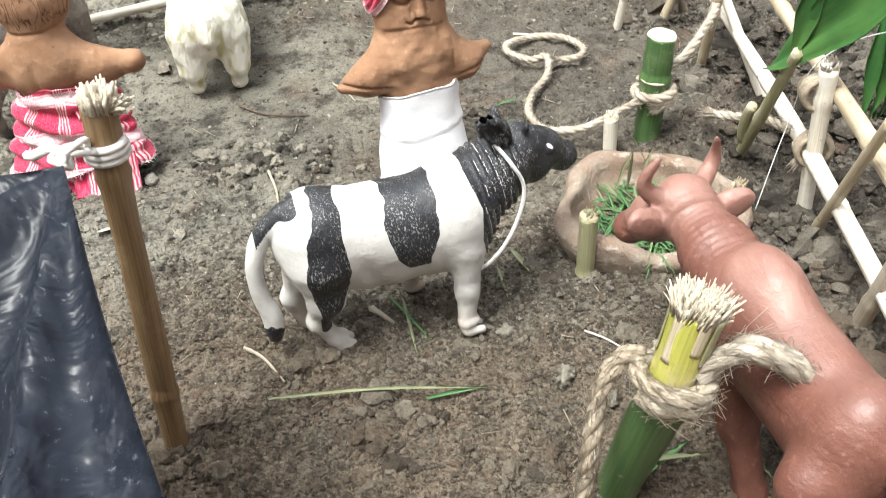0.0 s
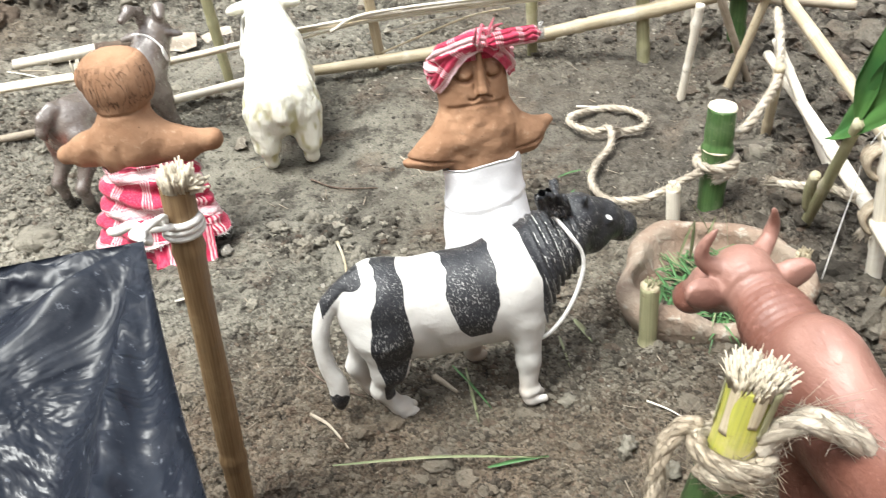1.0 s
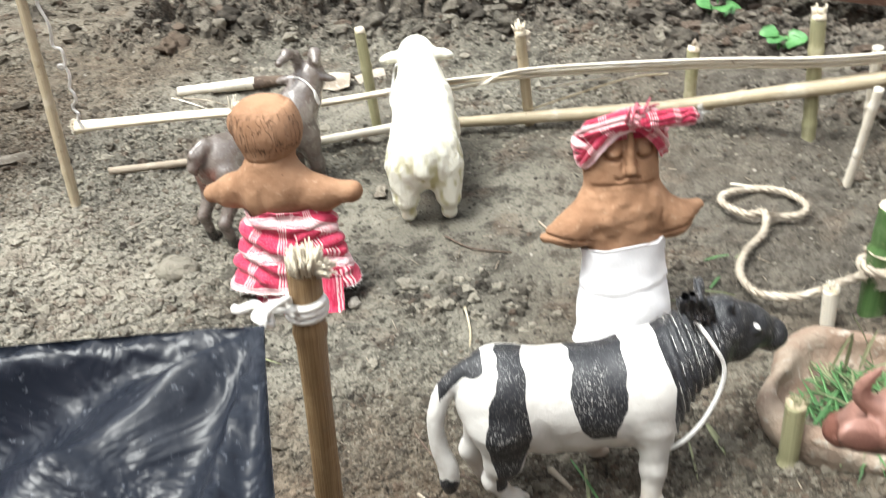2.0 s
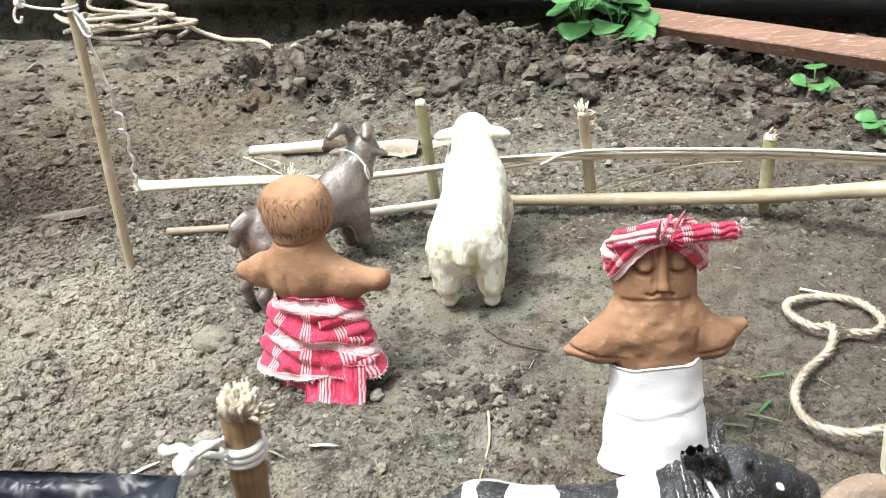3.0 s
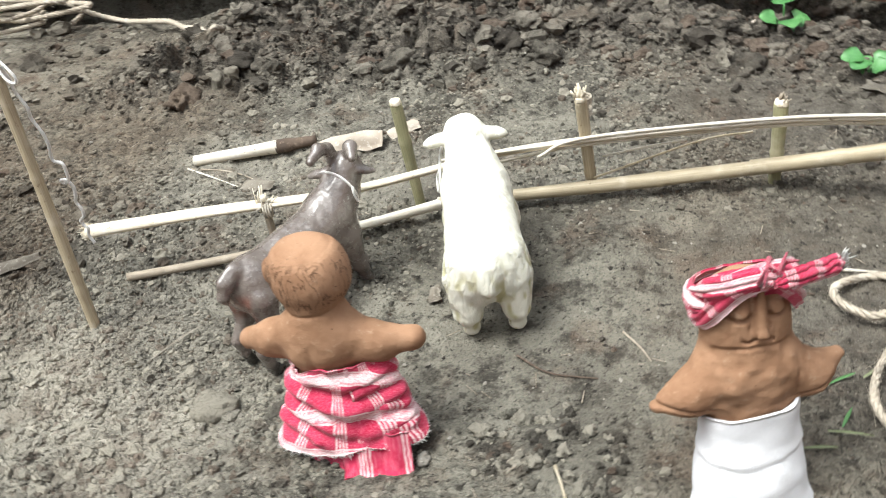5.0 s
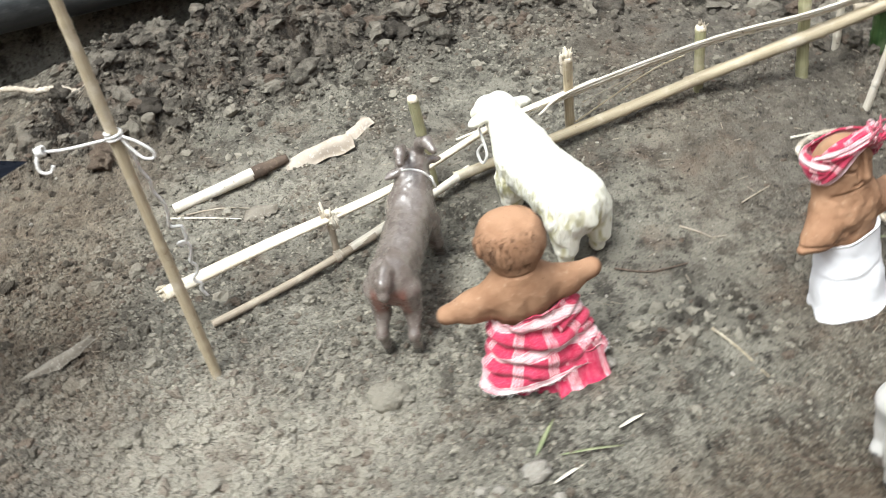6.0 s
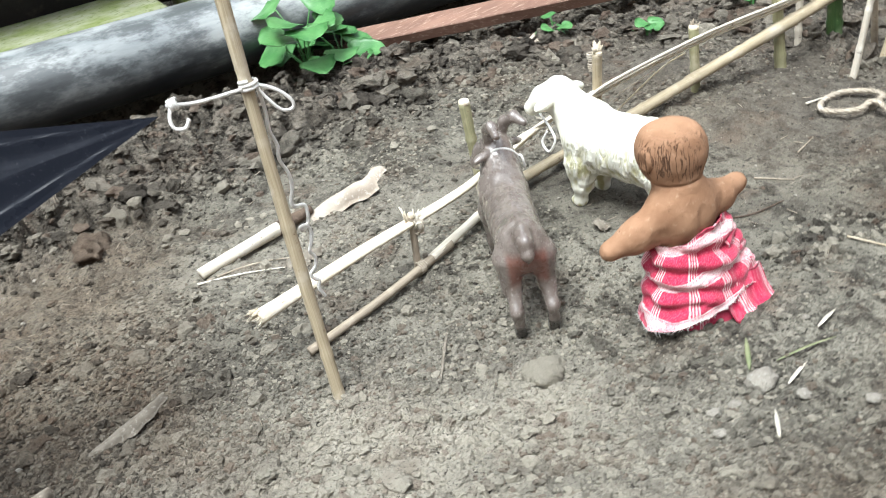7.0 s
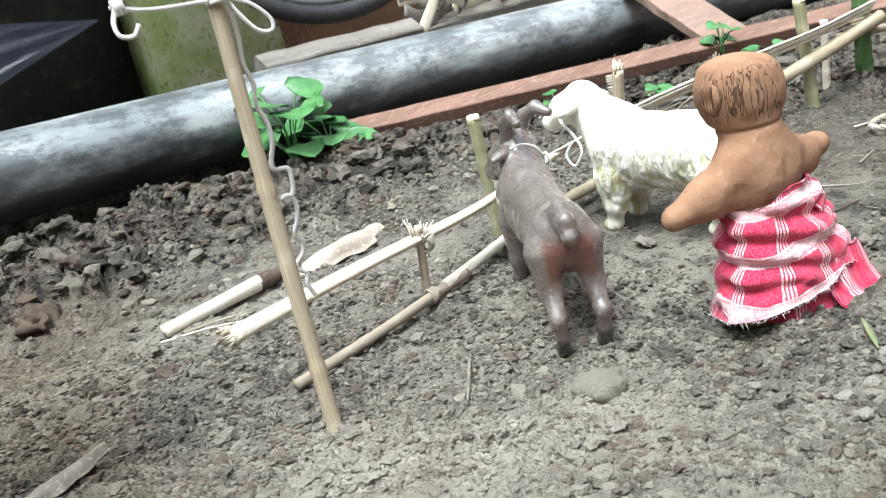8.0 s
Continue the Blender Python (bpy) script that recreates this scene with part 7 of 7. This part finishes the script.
part("blade", leaf((0.243, 0.54, 0.128), (0.1, -0.12, 1.0), (-0.6, -0.6, 0.1), 0.09, 0.014, 0.5, 0.05, 0.9, 20, 7), BIG_LEAF, shoot)
part("node_ring", tube(Build(), curve(winding((0.2425, 0.6135, 0.0), sb - sa, 0.0068, 1.05, 0.0), 30), 0.0016, 6), FIBRE, shoot)
shoot2 = thing("cane_shoot", (0.36, 0.66, 0.0), "upright bright green cane leaves beyond the fence", "plant")
for k in range(4):
    part("blade", leaf((0.36 + 0.008 * k, 0.66 + 0.006 * k, 0.0), (0.1 * math.sin(k * 2), 0.1 * math.cos(k * 3), 1.0), (-0.7, -0.7, 0.0), 0.15 + 0.02 * k, 0.01, 0.4, 0.05, 0.9, 16, 5), BIG_LEAF, shoot2)

# ---- litter on the ground ----
def twig(points, r, material, label, name="twig", category="twig", lift=0.002):
    pts = [(x, y, gz(x, y) + lift) for x, y in points]
    b = Build()
    line = curve(pts, 24)
    tube(b, line, r * (1 - 0.5 * np.linspace(0, 1, 24)), 6, 1, True, lambda i, q: 1 + 0.12 * np.sin(i * 1.7 + q * 2))
    return single(name, b, material, pts[0], label, category, "litter on the ground")


def straw(a, b, width, material, label, seed=0):
    pa, pb = (a[0], a[1], gz(*a) + 0.003), (b[0], b[1], gz(*b) + 0.003)
    return single("grass_blade", blade(Build(), pa, pb, width, 0.03, 9), material, pa, label, "grass", "litter on the ground")


twig([(-0.119, 0.395), (-0.104, 0.383), (-0.089, 0.368)], 0.0014, BAMBOO_GREY, "pale dry twig lying on soil")
twig([(-0.041, 0.437), (-0.034, 0.43), (-0.024, 0.42)], 0.0026, BAMBOO_GREY, "pale dry twig under a cow figurine")
twig([(0.1, 0.408), (0.112, 0.398), (0.124, 0.388)], 0.0008, BAMBOO_PALE, "thin forked pale twig on soil")
twig([(-0.14, 0.455), (-0.115, 0.43), (-0.085, 0.415)], 0.0011, DARK_BARK, "thin dark twig behind a cow figurine")
straw((-0.096, 0.351), (0.036, 0.357), 0.0026, GRASS_PALE, "long fading grass blade flat on soil")
straw((0.0, 0.353), (0.037, 0.358), 0.0034, GRASS, "green tip of a grass blade on soil")
straw((0.056, 0.497), (0.068, 0.463), 0.005, GRASS_PALE, "short pale green leaf strip on soil")
straw((0.045, 0.475), (0.052, 0.44), 0.002, GRASS_PALE, "thin grass blade on soil")
straw((-0.02, 0.445), (-0.008, 0.395), 0.0025, GRASS_PALE, "thin pale grass blade on soil")
straw((-0.03, 0.45), (0.0, 0.405), 0.0022, GRASS, "thin green grass blade on soil")
straw((0.1, 0.3), (0.16, 0.31), 0.004, GRASS_PALE, "grass blade beside a bamboo post")
straw((0.108, 0.285), (0.15, 0.32), 0.0035, GRASS, "grass blade beside a bamboo post")
straw((0.17, 0.33), (0.19, 0.29), 0.004, GRASS_PALE, "pale grass blade under a bull figurine")
for k, (x, y) in enumerate(((0.045, 0.655), (0.055, 0.66), (0.05, 0.64), (0.07, 0.72), (0.075, 0.715))):
    straw((x, y), (x + 0.03 * math.cos(k * 1.3), y + 0.02 * math.sin(k * 1.7)), 0.0028, GRASS if k % 2 else GRASS_PALE, "small tuft of grass behind a clay doll")
straw((-0.335, 0.525), (-0.31, 0.555), 0.0042, GRASS_PALE, "short pale grass blade on trodden soil")
straw((-0.26, 0.525), (-0.235, 0.53), 0.004, BAMBOO_PALE, "short pale straw on trodden soil")
straw((-0.33, 0.49), (-0.3, 0.5), 0.0035, BAMBOO_PALE, "short pale straw on trodden soil")
straw((-0.53, 0.69), (-0.49, 0.75), 0.003, DRY_LEAF, "thin dry grass stalk on crumbly soil")
twig([(-0.665, 1.025), (-0.62, 1.0), (-0.574, 0.982)], 0.0014, BAMBOO_PALE, "pale dry stem beside a peeled stick")
twig([(-0.105, 0.751), (-0.09, 0.735), (-0.08, 0.718)], 0.0011, BAMBOO_GREY, "pale straw on trodden soil")
straw((-0.317, 0.514), (-0.264, 0.504), 0.0028, GRASS_PALE, "fading grass blade on trodden soil")
straw((-0.377, 0.454), (-0.36, 0.475), 0.0035, BAMBOO_PALE, "broken pale straw on trodden soil")
twig([(-0.19, 0.72), (-0.16, 0.7), (-0.12, 0.695)], 0.0011, DARK_BARK, "thin dark twig on trodden soil")
twig([(-0.14, 0.6), (-0.128, 0.57), (-0.12, 0.53)], 0.0012, BAMBOO_TAN, "thin dry stalk on trodden soil")
twig([(-0.03, 0.76), (0.01, 0.775)], 0.001, BAMBOO_GREY, "thin dry stalk on trodden soil")
twig([(0.07, 0.84), (0.1, 0.842)], 0.0016, BAMBOO_PALE, "pale straw beside a rope loop")
twig([(-0.655, 1.02), (-0.6, 1.013), (-0.545, 0.995)], 0.0012, BAMBOO_GREY, "thin dry stem beyond the fence")
twig([(-0.86, 0.6), (-0.8, 0.62), (-0.76, 0.61)], 0.0015, DARK_BARK, "thin dark twig on loose soil")
twig([(-0.72, 0.46), (-0.71, 0.52), (-0.7, 0.56)], 0.001, BAMBOO_GREY, "thin dry stem on loose soil")

peeled = thing("peeled_stick", (-0.6, 1.048, 0.008), "short thick peeled white stick lying on soil", "stick")
pa, pb = (-0.658, 1.034, gz(-0.658, 1.034) + 0.008), (-0.552, 1.06, gz(-0.552, 1.06) + 0.011)
part("wood", culm(Build(), pa, pb, 0.0066, 0.0086, (), 0.0, 12, 30), BAMBOO_PALE, peeled)
# dark leaf by the stick's end, built as a bark-coloured stem
part("dark_leaf_end", culm(Build(), np.array(pb) - (0.002, 0.0005, 0), (-0.505, 1.072, gz(-0.505, 1.072) + 0.008), 0.0088, 0.006, (0.3,), 0.0, 10, 16), DARK_BARK, peeled, "dark curled leaf, shaped as a short tapering stem")


def chip(c, length, width, turn, curl, material, label, name="bark_chip", category="bark"):
    c = np.array((c[0], c[1], gz(*c) + 0.006))
    m = np.array(Euler((0.1, -0.1, radians(turn))).to_matrix())

    def fn(u, v):
        a, s = (u - 0.5) * length, (v - 0.5) * width * (1 + 0.35 * noise2(u * 5 + turn, v * 0))
        if name == "dry_leaf":
            s = s * np.sin(math.pi * np.clip(u, 0.05, 0.95)) ** 0.6 * (1 + 0.7 * noise2(u * 13 + turn, v * 2)) + 0.25 * width * np.sin(u * 5 + turn)
        q = np.stack([a + 0.004 * noise2(v * 5, u * 3 + turn), s, curl * width * (1 - (2 * v - 1) ** 2) * (0.6 + 0.8 * np.sin(u * 2.6)) + 0.003 * noise2(u * 4 + turn, v * 4)], -1)
        return q @ m.T + c, np.stack([u, v], -1)
    return single(name, sheet(fn, 24, 12, 0.0011), material, tuple(c), label, category, "litter on the ground")


chip((-0.463, 1.073), 0.095, 0.026, 6, 0.45, BARK, "curled pale piece of bark on soil")
chip((-0.405, 1.11), 0.04, 0.02, 40, 0.2, BARK, "small pale piece of bark on soil")
chip((-0.551, 0.982), 0.045, 0.024, 25, 0.15, DRY_LEAF, "curled grey dry leaf beyond the fence", "dry_leaf", "leaf")
chip((-0.781, 0.812), 0.085, 0.015, 21, 0.3, DRY_LEAF, "long curled dark dry leaf on soil", "dry_leaf", "leaf")
chip((-0.875, 0.745), 0.05, 0.016, 20, 0.7, DRY_LEAF, "curled dark dry leaf on soil", "dry_leaf", "leaf")
chip((-0.28, 0.79), 0.018, 0.012, 60, 0.2, DRY_LEAF, "small pale dry leaf beside a sheep figurine", "dry_leaf", "leaf")
chip((0.02, 1.36), 0.04, 0.02, 60, 0.2, BARK, "small pale leaf on dug soil", "dry_leaf", "leaf")


def clod(c, r, squash, material, label, seed, name="soil_clod", category="clod"):
    v, f = lump_shapes(1, 3, seed)[0]
    if material is STONE or r > 0.015:
        far = np.linalg.norm(v, axis=1, keepdims=True)
        v = v / far * (0.55 + 0.42 * far)
    w = v * np.array((r, r, r * squash)) + (c[0], c[1], gz(*c) + r * squash * 0.45)
    return single(name, Build().add(w, [tuple(k) for k in f.tolist()]), material, (c[0], c[1], gz(*c)), label, category, "clods and pebbles")


clod((-0.4475, 0.652), 0.0195, 0.7, CRUMB, "large flat grey clod of soil on the ground", 81)
clod((-0.3405, 0.507), 0.012, 0.6, STONE, "pale rounded pebble on trodden soil", 82, "pebble", "pebble")
clod((-0.39, 0.506), 0.0055, 0.5, STONE, "flat white pebble on trodden soil", 87, "pebble", "pebble")
clod((-0.404, 0.484), 0.005, 0.6, STONE, "small white pebble on trodden soil", 88, "pebble", "pebble")
clod((-0.33, 0.475), 0.006, 0.7, STONE, "small pale pebble on trodden soil", 83, "pebble", "pebble")
clod((-0.375, 0.5), 0.005, 0.7, STONE, "small white pebble on trodden soil", 84, "pebble", "pebble")
clod((-0.24, 0.602), 0.006, 0.7, STONE, "small grey pebble beside a checked cloth", 85, "pebble", "pebble")
clod((-0.3, 0.44), 0.006, 0.6, STONE, "small pale pebble on soil", 86, "pebble", "pebble")
for k, (x, y) in enumerate(((0.05, 0.415), (0.085, 0.372), (0.11, 0.35), (-0.145, 0.63), (-0.135, 0.615), (-0.155, 0.605), (-0.12, 0.64), (-0.2, 0.63), (-0.64, 0.62), (-0.7, 0.66), (-0.72, 0.58))):
    clod((x, y), 0.0055 + 0.0035 * ((k * 37) % 10) / 10, 0.6, CRUMB, "loose clod of dry soil on the ground", 90 + k)
specks = Build()
g_ = np.random.default_rng(99)
for k in range(460):
    x, y = g_.uniform(-1.0, 0.4), g_.uniform(0.28, 1.5)
    q, ln = g_.random() * 6.283, g_.uniform(0.003, 0.016)
    z = gz(x, y) + 0.0022
    tube(specks, np.array([(x, y, z), (x + ln * math.cos(q), y + ln * math.sin(q), z + g_.normal(0, 0.001))]), g_.uniform(0.0002, 0.0005), 4)
single("straw_bits", specks, BAMBOO_GREY, (0, 0, 0), "tiny bits of straw and root strewn on soil", "straw", "", "stuff")
